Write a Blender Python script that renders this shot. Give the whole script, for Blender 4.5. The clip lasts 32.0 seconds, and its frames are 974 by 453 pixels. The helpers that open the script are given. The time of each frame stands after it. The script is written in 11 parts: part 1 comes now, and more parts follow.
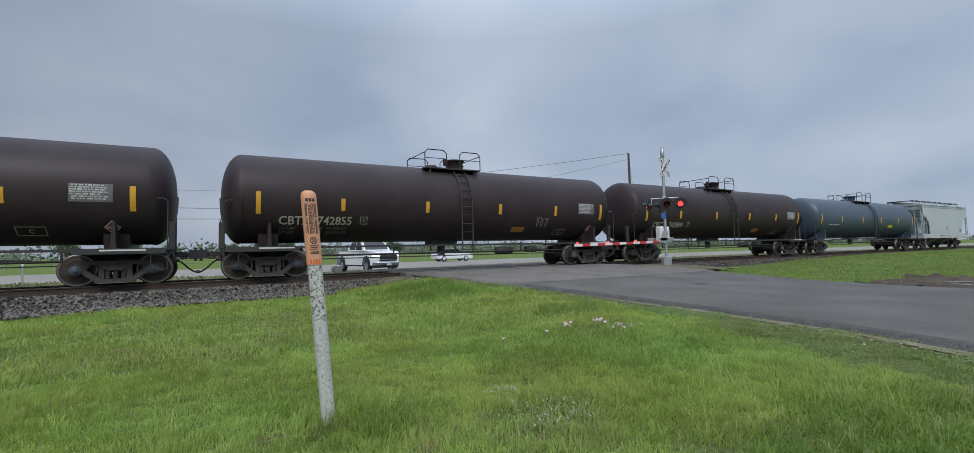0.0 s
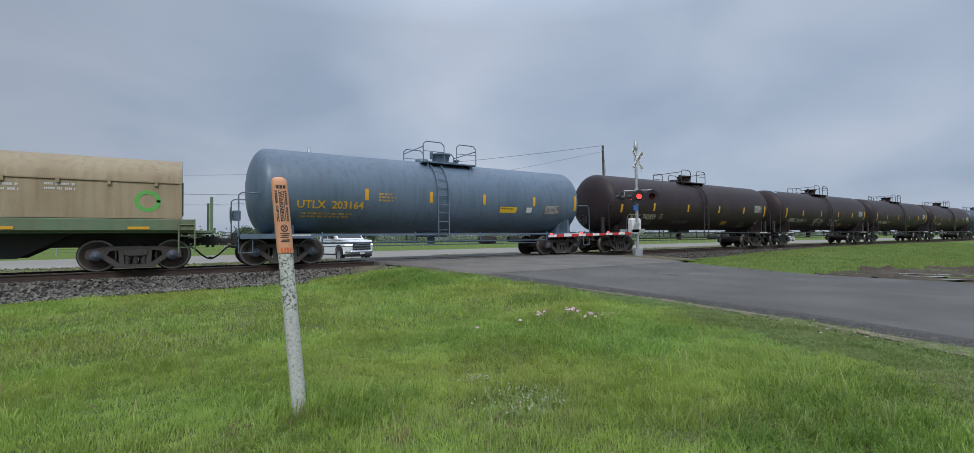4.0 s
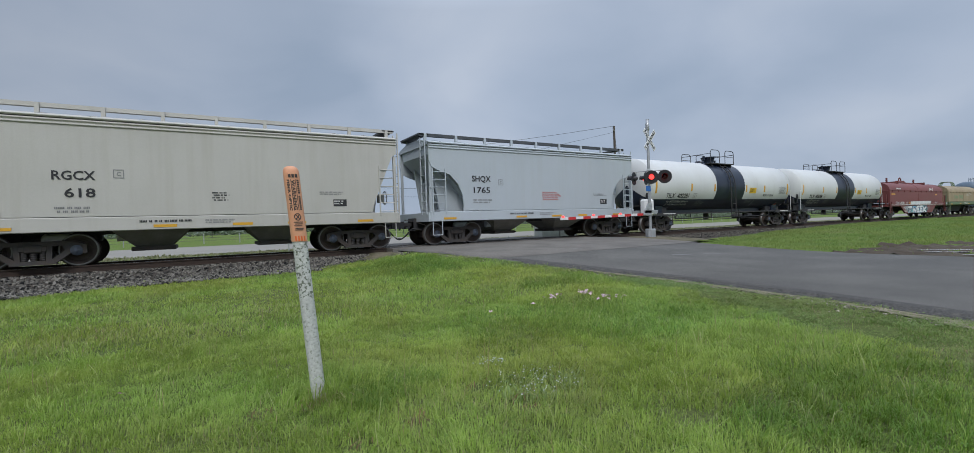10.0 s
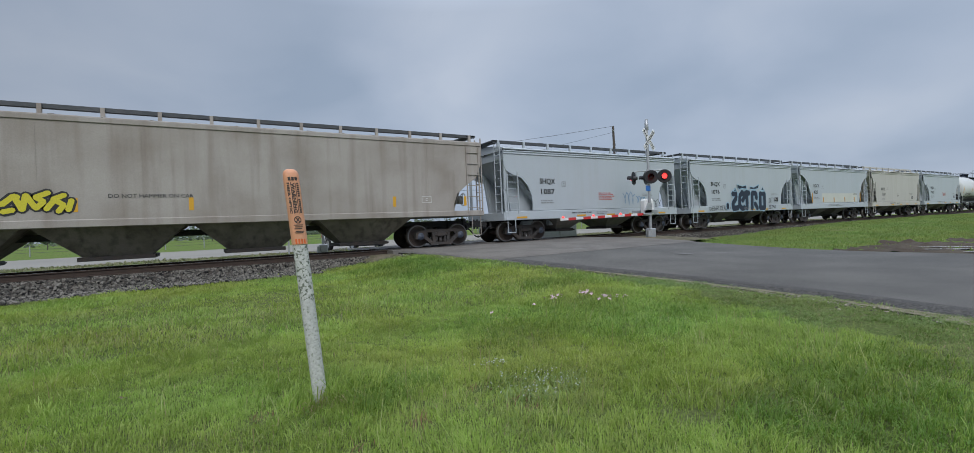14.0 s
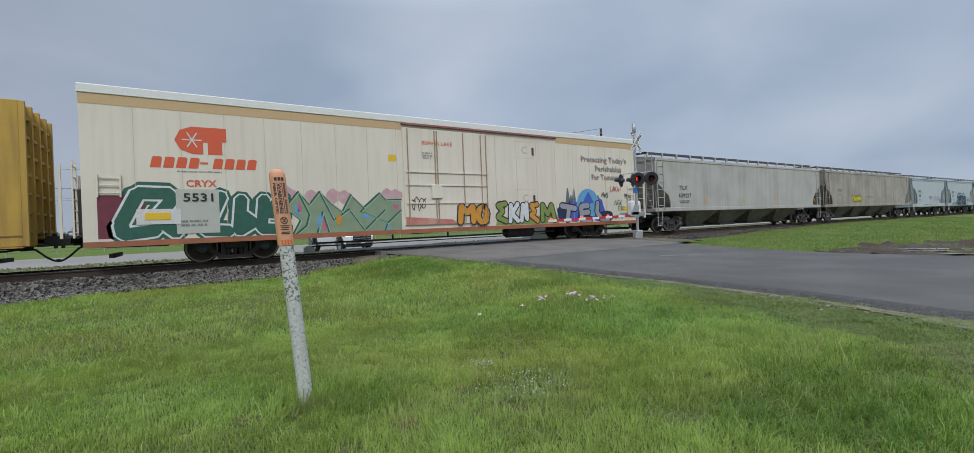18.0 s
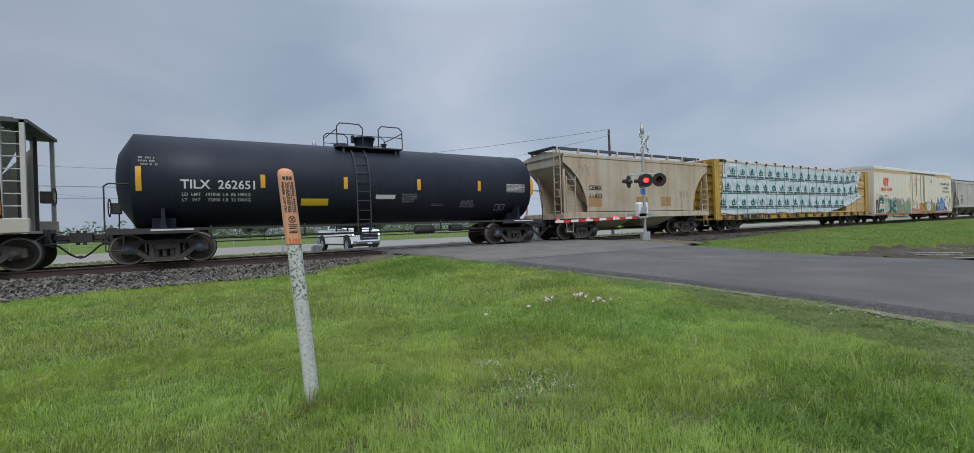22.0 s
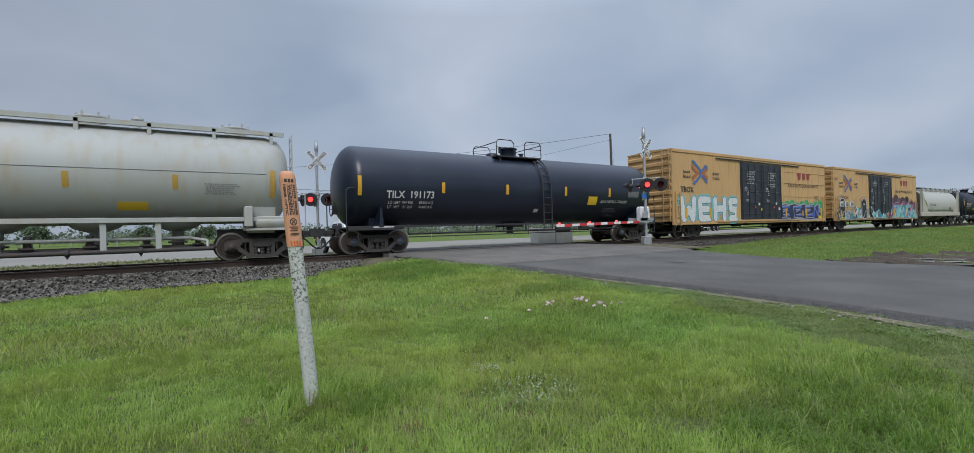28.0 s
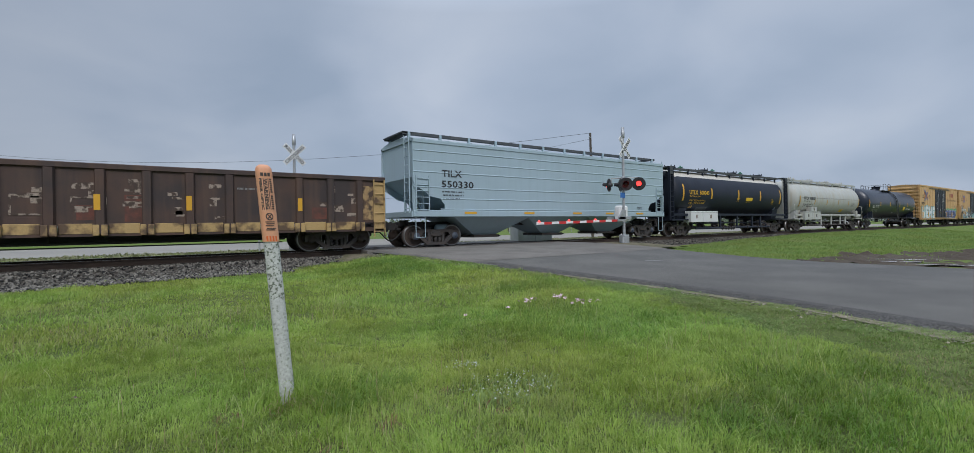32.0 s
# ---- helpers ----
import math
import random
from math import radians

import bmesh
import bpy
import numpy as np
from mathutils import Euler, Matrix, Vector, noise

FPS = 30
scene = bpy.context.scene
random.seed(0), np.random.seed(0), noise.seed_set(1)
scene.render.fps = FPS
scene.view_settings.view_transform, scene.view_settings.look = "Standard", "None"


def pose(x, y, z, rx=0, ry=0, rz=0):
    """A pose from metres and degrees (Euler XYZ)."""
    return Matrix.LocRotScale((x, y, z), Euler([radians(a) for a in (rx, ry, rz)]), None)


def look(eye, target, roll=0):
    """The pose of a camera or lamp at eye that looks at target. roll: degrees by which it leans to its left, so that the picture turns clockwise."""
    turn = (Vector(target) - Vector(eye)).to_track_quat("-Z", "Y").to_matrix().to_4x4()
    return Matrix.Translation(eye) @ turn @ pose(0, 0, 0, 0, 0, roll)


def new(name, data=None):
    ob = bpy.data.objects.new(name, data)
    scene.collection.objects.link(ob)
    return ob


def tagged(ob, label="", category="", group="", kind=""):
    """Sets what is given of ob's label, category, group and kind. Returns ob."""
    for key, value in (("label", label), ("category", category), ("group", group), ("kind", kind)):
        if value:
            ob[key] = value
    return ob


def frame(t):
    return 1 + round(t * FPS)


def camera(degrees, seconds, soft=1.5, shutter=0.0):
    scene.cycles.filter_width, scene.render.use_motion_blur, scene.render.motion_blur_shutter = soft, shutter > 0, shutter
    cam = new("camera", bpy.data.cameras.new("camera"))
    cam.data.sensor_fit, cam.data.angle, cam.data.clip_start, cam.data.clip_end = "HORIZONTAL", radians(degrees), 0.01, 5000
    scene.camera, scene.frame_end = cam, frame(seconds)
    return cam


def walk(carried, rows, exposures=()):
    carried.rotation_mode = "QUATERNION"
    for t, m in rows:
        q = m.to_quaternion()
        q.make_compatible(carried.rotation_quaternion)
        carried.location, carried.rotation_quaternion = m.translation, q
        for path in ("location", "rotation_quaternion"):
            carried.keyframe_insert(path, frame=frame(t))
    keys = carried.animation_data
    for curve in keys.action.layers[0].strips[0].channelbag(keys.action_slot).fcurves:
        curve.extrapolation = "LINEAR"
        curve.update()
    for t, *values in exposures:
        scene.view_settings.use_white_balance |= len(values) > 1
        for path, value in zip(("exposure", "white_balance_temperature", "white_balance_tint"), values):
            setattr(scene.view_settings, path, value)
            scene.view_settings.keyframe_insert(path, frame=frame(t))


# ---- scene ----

# World: x runs along the track in the train's direction, y away from the camera, z = 0 on top of the rails.
TRACK = 17.9      # distance of the track's middle line from the camera
EYE = (0.0, 0.0, 0.81)
cam = camera(93.3, 32.0, soft=0.7)
PATH = [
    (0, 30.027, 2.849, -1.24),
    (0.5, 30.283, 2.635, -1.198),
    (1, 30.59, 2.538, -1.104),
    (1.5, 30.828, 2.306, -0.683),
    (2, 31.562, 2.268, -0.047),
    (2.5, 32.47, 2.224, 0.513),
    (3, 33.274, 2.001, -0.19),
    (3.5, 33.418, 1.769, -0.527),
    (5.5, 31.701, 0.783, -1.204),
    (6, 31.256, 0.694, -1.316),
    (6.5, 30.968, 0.721, -1.557),
    (7, 30.745, 0.65, -1.635),
    (7.5, 30.722, 0.573, -1.831),
    (8, 30.653, 0.49, -1.837),
    (8.5, 30.97, 0.306, -1.97),
    (9, 31.294, 0.108, -1.986),
    (9.5, 31.615, -0.098, -1.918),
    (10, 31.658, -0.386, -1.926),
    (10.5, 31.458, -0.501, -1.984),
    (11, 31.517, -0.693, -1.914),
    (11.5, 31.523, -0.765, -2.351),
    (12, 31.757, -0.711, -2.518),
    (12.5, 31.796, -0.592, -2.529),
    (13, 31.754, -0.369, -2.458),
    (13.5, 31.758, -0.297, -2.467),
    (14, 31.645, -0.235, -2.445),
    (14.5, 31.764, -0.077, -2.496),
    (16.5, 33.047, 0.218, -2.402),
    (17, 33.108, 0.207, -2.379),
    (17.5, 33.121, 0.073, -2.323),
    (18, 33.099, -0.135, -2.276),
    (18.5, 33.073, -0.318, -2.344),
    (19, 32.563, -0.491, -2.525),
    (19.5, 32.453, -0.472, -2.55),
    (20, 32.305, -0.498, -2.405),
    (20.5, 32.299, -0.363, -2.438),
    (21, 32.307, -0.345, -2.203),
    (21.5, 32.201, -0.162, -1.947),
    (22, 32.267, -0.054, -1.863),
    (22.5, 32.111, 0.066, -1.835),
    (23, 31.861, 0.108, -1.731),
    (23.5, 31.619, 0.104, -1.93),
    (24, 31.498, 0.226, -1.978),
    (24.5, 31.549, 0.299, -1.825),
    (25, 31.624, 0.35, -1.855),
    (25.5, 31.72, 0.39, -1.852),
    (27.5, 32.01, 0.318, -1.555),
    (28, 32.142, 0.385, -1.506),
    (28.5, 32.629, 0.409, -1.531),
    (29, 33.147, 0.396, -1.474),
    (29.5, 33.751, 0.396, -1.285),
    (30, 34.328, 0.375, -1.085),
    (30.5, 34.847, 0.367, -1.024),
    (31, 35.011, 0.251, -0.974),
    (31.5, 34.99, -0, -0.874),
    (32, 34.616, -0.026, -0.905),
]

def eye_pose(pan, tilt, roll):
    p, t = radians(pan), radians(tilt)
    way = Vector((math.sin(p) * math.cos(t), math.cos(p) * math.cos(t), math.sin(t)))
    return look(EYE, Vector(EYE) + way * 10, roll)


walk(cam, [(t, eye_pose(a, b, c)) for t, a, b, c in PATH], [(0.0, 0.05, 6380, 10), (32.0, 0.05, 6380, 10)])

# ---- world, sun, exposure ----
def make_world():
    w = bpy.data.worlds.new("overcast_sky")
    scene.world = w
    w.use_nodes = True
    nt = w.node_tree
    nt.nodes.clear()
    N = nt.nodes.new
    L = nt.links.new
    out, bg = N("ShaderNodeOutputWorld"), N("ShaderNodeBackground")
    sky = N("ShaderNodeTexSky")
    sky.sky_type, sky.sun_disc = "NISHITA", False
    sky.sun_elevation, sky.sun_rotation = radians(52), radians(200)
    sky.air_density, sky.dust_density = 1.0, 3.0
    co, sep = N("ShaderNodeTexCoord"), N("ShaderNodeSeparateXYZ")
    L(co.outputs["Generated"], sep.inputs[0])
    # clouds lie on a high flat layer: divide by the height
    up = N("ShaderNodeMath"); up.operation = "MAXIMUM"; up.inputs[1].default_value = 0.0
    L(sep.outputs[2], up.inputs[0])
    lift = N("ShaderNodeMath"); lift.operation = "ADD"; lift.inputs[1].default_value = 0.42
    L(up.outputs[0], lift.inputs[0])
    dv = N("ShaderNodeVectorMath"); dv.operation = "DIVIDE"
    L(co.outputs["Generated"], dv.inputs[0])
    cmb = N("ShaderNodeCombineXYZ")
    for k in range(3):
        L(lift.outputs[0], cmb.inputs[k])
    L(cmb.outputs[0], dv.inputs[1])
    mp = N("ShaderNodeMapping")
    mp.inputs["Scale"].default_value = (1.0, 1.0, 0.0)
    mp.inputs["Location"].default_value = (7.9, 4.2, 0)
    L(dv.outputs[0], mp.inputs[0])
    no = N("ShaderNodeTexNoise")
    no.inputs["Scale"].default_value = 1.7
    no.inputs["Detail"].default_value = 7
    no.inputs["Roughness"].default_value = 0.42
    no.inputs["Distortion"].default_value = 0.35
    L(mp.outputs[0], no.inputs["Vector"])
    ramp = N("ShaderNodeValToRGB")
    e = ramp.color_ramp.elements
    e[0].position, e[0].color = 0.34, (0.335, 0.41, 0.525, 1)
    e[1].position, e[1].color = 0.68, (0.50, 0.56, 0.66, 1)
    m = e.new(0.5); m.color = (0.415, 0.485, 0.60, 1)
    L(no.outputs[0], ramp.inputs[0])
    # an even overcast is brighter overhead than near the horizon
    grad = N("ShaderNodeMapRange")
    grad.inputs["From Min"].default_value, grad.inputs["From Max"].default_value = 0.42, 1.0
    grad.inputs["To Min"].default_value, grad.inputs["To Max"].default_value = 1.0, 3.4
    L(sep.outputs[2], grad.inputs["Value"])
    mul = N("ShaderNodeVectorMath"); mul.operation = "SCALE"
    # thicker cloud towards -x
    side = N("ShaderNodeMapRange")
    side.inputs["From Min"].default_value, side.inputs["From Max"].default_value = -0.45, 0.45
    side.inputs["To Min"].default_value, side.inputs["To Max"].default_value = 0.73, 1.02
    L(sep.outputs[0], side.inputs["Value"])
    both = N("ShaderNodeMath"); both.operation = "MULTIPLY"
    L(grad.outputs[0], both.inputs[0]); L(side.outputs[0], both.inputs[1])
    L(ramp.outputs[0], mul.inputs[0]); L(both.outputs[0], mul.inputs["Scale"])
    skys = N("ShaderNodeVectorMath"); skys.operation = "SCALE"; skys.inputs["Scale"].default_value = 0.06
    L(sky.outputs[0], skys.inputs[0])
    mix = N("ShaderNodeMix"); mix.data_type = "RGBA"; mix.inputs[0].default_value = 0.12
    L(mul.outputs[0], mix.inputs[6]); L(skys.outputs[0], mix.inputs[7])
    L(mix.outputs[2], bg.inputs[0])
    bg.inputs[1].default_value = 1.0
    L(bg.outputs[0], out.inputs[0])
    sun = new("sun", bpy.data.lights.new("sun", "SUN"))
    sun.data.energy, sun.data.angle, sun.data.color = 1.9, radians(25), (1.0, 0.98, 0.97)
    sun.matrix_world = look((-30, -60, 70), (0, 0, 0))


make_world()

# ---- materials ----
MATS = {}


def mat(name, col, rough=0.6, metal=0.0, col2=None, scale=1.5, amount=0.6, streak=None, samount=0.5, sscale=1.0, bump=0.0, bscale=40.0, fine=0.25, vary=0.0, island=0.0, coat=0.0, lo=0.4, hi=0.66):
    """Procedural surface: a base colour with large patches, upright runs of dirt, fine grain in colour, gloss and relief."""
    if name in MATS:
        return MATS[name]
    m = bpy.data.materials.new(name)
    m.use_nodes = True
    nt = m.node_tree
    N, L = nt.nodes.new, nt.links.new
    b = nt.nodes["Principled BSDF"]
    co = N("ShaderNodeTexCoord")
    def noise_node(sc, detail=5, stretch=None):
        n = N("ShaderNodeTexNoise")
        n.inputs["Scale"].default_value, n.inputs["Detail"].default_value = sc, detail
        if stretch:
            mp = N("ShaderNodeMapping")
            mp.inputs["Scale"].default_value = stretch
            L(co.outputs["Object"], mp.inputs[0]); L(mp.outputs[0], n.inputs["Vector"])
        else:
            L(co.outputs["Object"], n.inputs["Vector"])
        return n
    def mixer(fac, a, c, k=1.0, lo_=0.4, hi_=0.66):
        r = N("ShaderNodeMapRange")
        r.inputs["From Min"].default_value, r.inputs["From Max"].default_value = lo_, hi_
        r.inputs["To Max"].default_value = k
        L(fac, r.inputs["Value"])
        x = N("ShaderNodeMix"); x.data_type = "RGBA"
        L(r.outputs[0], x.inputs[0])
        for s, v in ((6, a), (7, c)):
            if isinstance(v, tuple):
                x.inputs[s].default_value = (*v, 1)
            else:
                L(v, x.inputs[s])
        return x.outputs[2]
    cur = tuple(col)
    if col2:
        cur = mixer(noise_node(scale).outputs[0], cur, tuple(col2), amount, lo, hi)
    if streak:
        cur = mixer(noise_node(1.0, 6, (5.5 * sscale, 5.5 * sscale, 0.35 * sscale)).outputs[0], cur, tuple(streak), samount, 0.46, 0.74)
    grain = noise_node(bscale, 6)
    dark = N("ShaderNodeMix"); dark.data_type = "RGBA"; dark.blend_type = "MULTIPLY"
    g = N("ShaderNodeMapRange")
    g.inputs["From Min"].default_value, g.inputs["From Max"].default_value = 0.3, 0.7
    g.inputs["To Min"].default_value = 1.0 - fine
    L(grain.outputs[0], g.inputs["Value"])
    cc = N("ShaderNodeCombineColor")
    for k in range(3):
        L(g.outputs[0], cc.inputs[k])
    dark.inputs[0].default_value = 1.0
    if isinstance(cur, tuple):
        dark.inputs[6].default_value = (*cur, 1)
    else:
        L(cur, dark.inputs[6])
    L(cc.outputs[0], dark.inputs[7])
    last = dark.outputs[2]
    if vary or island:
        hs = N("ShaderNodeHueSaturation")
        src = N("ShaderNodeObjectInfo").outputs["Random"] if vary else N("ShaderNodeNewGeometry").outputs["Random Per Island"]
        r = N("ShaderNodeMapRange")
        k = vary or island
        r.inputs["To Min"].default_value, r.inputs["To Max"].default_value = 1 - k, 1 + k
        L(src, r.inputs["Value"]); L(r.outputs[0], hs.inputs["Value"])
        L(last, hs.inputs["Color"])
        last = hs.outputs[0]
    L(last, b.inputs["Base Color"])
    b.inputs["Metallic"].default_value = metal
    rr = N("ShaderNodeMapRange")
    rr.inputs["To Min"].default_value, rr.inputs["To Max"].default_value = max(0.04, rough - 0.13), min(1, rough + 0.13)
    L(grain.outputs[0], rr.inputs["Value"]); L(rr.outputs[0], b.inputs["Roughness"])
    if coat:
        b.inputs["Coat Weight"].default_value = coat
        b.inputs["Coat Roughness"].default_value = 0.12
    if bump:
        bp = N("ShaderNodeBump")
        bp.inputs["Strength"].default_value, bp.inputs["Distance"].default_value = bump, 0.02
        L(grain.outputs[0], bp.inputs["Height"]); L(bp.outputs[0], b.inputs["Normal"])
    MATS[name] = m
    return m


def glow(name, col, power):
    m = bpy.data.materials.new(name)
    m.use_nodes = True
    b = m.node_tree.nodes["Principled BSDF"]
    b.inputs["Base Color"].default_value = (*col, 1)
    b.inputs["Emission Color"].default_value = (*col, 1)
    b.inputs["Emission Strength"].default_value = power
    MATS[name] = m
    return m


# ---- mesh building ----
class Shape:
    """Vertices and faces of one mesh, gathered from simple solids."""

    def __init__(self):
        self.v, self.f, self.s = [], [], []

    def add(self, verts, faces, smooth=False):
        k = len(self.v)
        self.v.extend(tuple(p) for p in verts)
        self.f.extend(tuple(i + k for i in q) for q in faces)
        self.s.extend([smooth] * len(faces))
        return self

    def box(self, x0, x1, y0, y1, z0, z1, c=0.0):
        x0, x1 = min(x0, x1), max(x0, x1)
        y0, y1 = min(y0, y1), max(y0, y1)
        z0, z1 = min(z0, z1), max(z0, z1)
        if not c:
            v = [(x, y, z) for x in (x0, x1) for y in (y0, y1) for z in (z0, z1)]
            return self.add(v, [(0, 1, 3, 2), (4, 6, 7, 5), (0, 4, 5, 1), (2, 3, 7, 6), (0, 2, 6, 4), (1, 5, 7, 3)])
        c = min(c, (x1 - x0) * 0.45, (y1 - y0) * 0.45, (z1 - z0) * 0.45)
        bm = bmesh.new()
        bmesh.ops.create_cube(bm, size=1)
        for p in bm.verts:
            p.co = ((x0 + x1) / 2 + p.co.x * (x1 - x0), (y0 + y1) / 2 + p.co.y * (y1 - y0), (z0 + z1) / 2 + p.co.z * (z1 - z0))
        bmesh.ops.bevel(bm, geom=bm.edges[:], offset=c, segments=1, affect="EDGES")
        bm.verts.index_update()
        self.add([p.co[:] for p in bm.verts], [[p.index for p in q.verts] for q in bm.faces])
        bm.free()
        return self

    def prism(self, poly, a, b, axis="y"):
        """A closed outline in the two other axes, pushed from a to b along one axis."""
        n = len(poly)
        def at(p, k):
            return {"y": (p[0], k, p[1]), "x": (k, p[0], p[1]), "z": (p[0], p[1], k)}[axis]
        v = [at(p, a) for p in poly] + [at(p, b) for p in poly]
        f = [tuple(range(n)), tuple(range(2 * n - 1, n - 1, -1))]
        f += [(i, i + n, (i + 1) % n + n, (i + 1) % n) for i in range(n)]
        return self.add(v, f)

    def rod(self, p, q, r, n=8, r2=None, caps=True):
        p, q = Vector(p), Vector(q)
        d = (q - p).normalized()
        a = d.orthogonal().normalized()
        b = d.cross(a)
        r2 = r if r2 is None else r2
        ring = [(math.cos(2 * math.pi * i / n), math.sin(2 * math.pi * i / n)) for i in range(n)]
        v = [p + (a * c + b * s) * r for c, s in ring] + [q + (a * c + b * s) * r2 for c, s in ring]
        self.add(v, [(i, (i + 1) % n, (i + 1) % n + n, i + n) for i in range(n)], n > 5)
        if caps:
            self.add(v[:n], [tuple(range(n - 1, -1, -1))])
            self.add(v[n:], [tuple(range(n))])
        return self

    def pipe(self, path, r, n=6):
        for p, q in zip(path, path[1:]):
            self.rod(p, q, r, n, caps=True)
        return self

    def lathe(self, prof, centre, axis="y", n=24, a0=0.0, a1=2 * math.pi, smooth=True):
        """Turns (along, radius) pairs about an axis through centre; angle 0 is up, for x-axes it grows towards +y."""
        full = abs(a1 - a0 - 2 * math.pi) < 1e-6
        m = n if full else n + 1
        v = []
        for s, r in prof:
            for i in range(m):
                a = a0 + (a1 - a0) * i / n
                c, d = r * math.cos(a), r * math.sin(a)
                o = {"x": (s, d, c), "y": (d, s, c), "z": (d, c, s)}[axis]
                v.append((centre[0] + o[0], centre[1] + o[1], centre[2] + o[2]))
        f = []
        for k in range(len(prof) - 1):
            for i in range(n):
                j = (i + 1) % m
                f.append((k * m + i, k * m + j, (k + 1) * m + j, (k + 1) * m + i))
        return self.add(v, f, smooth)

    def mesh(self, name, materials):
        me = bpy.data.meshes.new(name)
        me.from_pydata(self.v, [], self.f)
        me.polygons.foreach_set("use_smooth", self.s)
        for m in materials if isinstance(materials, (list, tuple)) else [materials]:
            me.materials.append(m)
        bm = bmesh.new()
        bm.from_mesh(me)
        bmesh.ops.remove_doubles(bm, verts=[], dist=0)
        bmesh.ops.recalc_face_normals(bm, faces=bm.faces[:])
        bm.to_mesh(me)
        bm.free()
        me.update()
        return me


def thing(name, label, category, x=0, y=0, z=0, rz=0, group="", kind=""):
    ob = new(name)
    ob.matrix_world = pose(x, y, z, 0, 0, rz)
    ob.empty_display_size = 0.3
    return tagged(ob, label, category, group, kind)


def part(name, shape, material, parent, label="", at=None):
    me = shape if isinstance(shape, bpy.types.Mesh) else shape.mesh(name, material)
    ob = new(name, me)
    ob.parent = parent
    if at is not None:
        ob.matrix_basis = at
    if label:
        ob["label"] = label
    return ob


def solo(name, shape, material, label="", category="", group="", kind="", at=None):
    me = shape if isinstance(shape, bpy.types.Mesh) else shape.mesh(name, material)
    ob = new(name, me)
    if at is not None:
        ob.matrix_world = at
    return tagged(ob, label, category, group, kind)


TEXTS = {}


def lettering(body, size, bold=0.0):
    """Flat letters with the built-in font: (vertices, faces) in x and y, the lower left corner at the origin."""
    key = (body, bold)
    if key not in TEXTS:
        cu = bpy.data.curves.new("letters", "FONT")
        cu.body, cu.size, cu.resolution_u, cu.offset = body, 1.0, 2, bold
        ob = bpy.data.objects.new("letters", cu)
        scene.collection.objects.link(ob)
        me = bpy.data.meshes.new_from_object(ob.evaluated_get(bpy.context.evaluated_depsgraph_get()))
        TEXTS[key] = ([tuple(p.co) for p in me.vertices], [tuple(q.vertices) for q in me.polygons])
        bpy.data.meshes.remove(me)
        bpy.data.objects.remove(ob)
        bpy.data.curves.remove(cu)
    v, f = TEXTS[key]
    return [(p[0] * size, p[1] * size) for p in v], f


def smooth(a, b, x):
    t = min(1.0, max(0.0, (x - a) / (b - a)))
    return t * t * (3 - 2 * t)

# ---- colours of the place ----
M_GRASS = mat("lawn_soil_and_grass", (0.14, 0.22, 0.04), 0.95, col2=(0.20, 0.21, 0.075), scale=0.55, amount=0.7, bump=0.6, bscale=26, fine=0.55)
M_ASPHALT = mat("worn_asphalt", (0.138, 0.132, 0.122), 0.9, col2=(0.182, 0.173, 0.158), scale=0.7, amount=0.9, bump=0.5, bscale=70, fine=0.5)
M_CONCRETE_ROAD = mat("pale_highway_concrete", (0.285, 0.268, 0.235), 0.95, col2=(0.235, 0.22, 0.195), scale=0.12, bump=0.1, bscale=30, fine=0.15)
M_OLDROAD = mat("pale_old_asphalt", (0.215, 0.198, 0.176), 0.92, col2=(0.165, 0.152, 0.137), scale=0.9, amount=0.9, bump=0.5, bscale=60, fine=0.4)
M_ROADEDGE = mat("coarse_dark_road_edge", (0.118, 0.113, 0.106), 0.92, col2=(0.17, 0.158, 0.14), scale=7, amount=0.8, bump=0.9, bscale=38, fine=0.6, lo=0.5, hi=0.7)
M_TANDIRT = mat("pale_tan_dirt", (0.30, 0.262, 0.185), 0.95, col2=(0.125, 0.14, 0.06), scale=4.5, amount=1.0, bump=0.8, bscale=40, fine=0.45, lo=0.46, hi=0.66)
M_THATCH = mat("lawn_thatch_and_soil", (0.12, 0.165, 0.045), 0.95, col2=(0.155, 0.165, 0.07), scale=1.1, amount=0.8, bump=0.7, bscale=30, fine=0.6)
M_GRAVEL = mat("pale_gravel_and_dirt", (0.21, 0.18, 0.125), 0.95, col2=(0.11, 0.11, 0.055), scale=3.1, amount=0.9, bump=0.8, bscale=45, fine=0.5)
M_BALLAST = mat("grey_ballast", (0.118, 0.104, 0.09), 0.95, col2=(0.07, 0.057, 0.047), scale=3, bump=1.0, bscale=22, fine=0.6)
M_STONE = mat("ballast_stone", (0.142, 0.132, 0.113), 0.9, col2=(0.07, 0.062, 0.052), scale=8, bump=0.2, bscale=60, fine=0.3, island=1.1)
M_RAIL = mat("rusty_rail_side", (0.058, 0.04, 0.032), 0.8, metal=0.2, col2=(0.085, 0.056, 0.04), scale=6, bump=0.2, bscale=80)
M_RAILTOP = mat("worn_rail_head", (0.42, 0.41, 0.4), 0.3, metal=0.9, fine=0.15)
M_TIE = mat("weathered_tie_wood", (0.085, 0.07, 0.058), 0.9, col2=(0.13, 0.115, 0.1), scale=3, bump=0.5, bscale=30, vary=0.25)
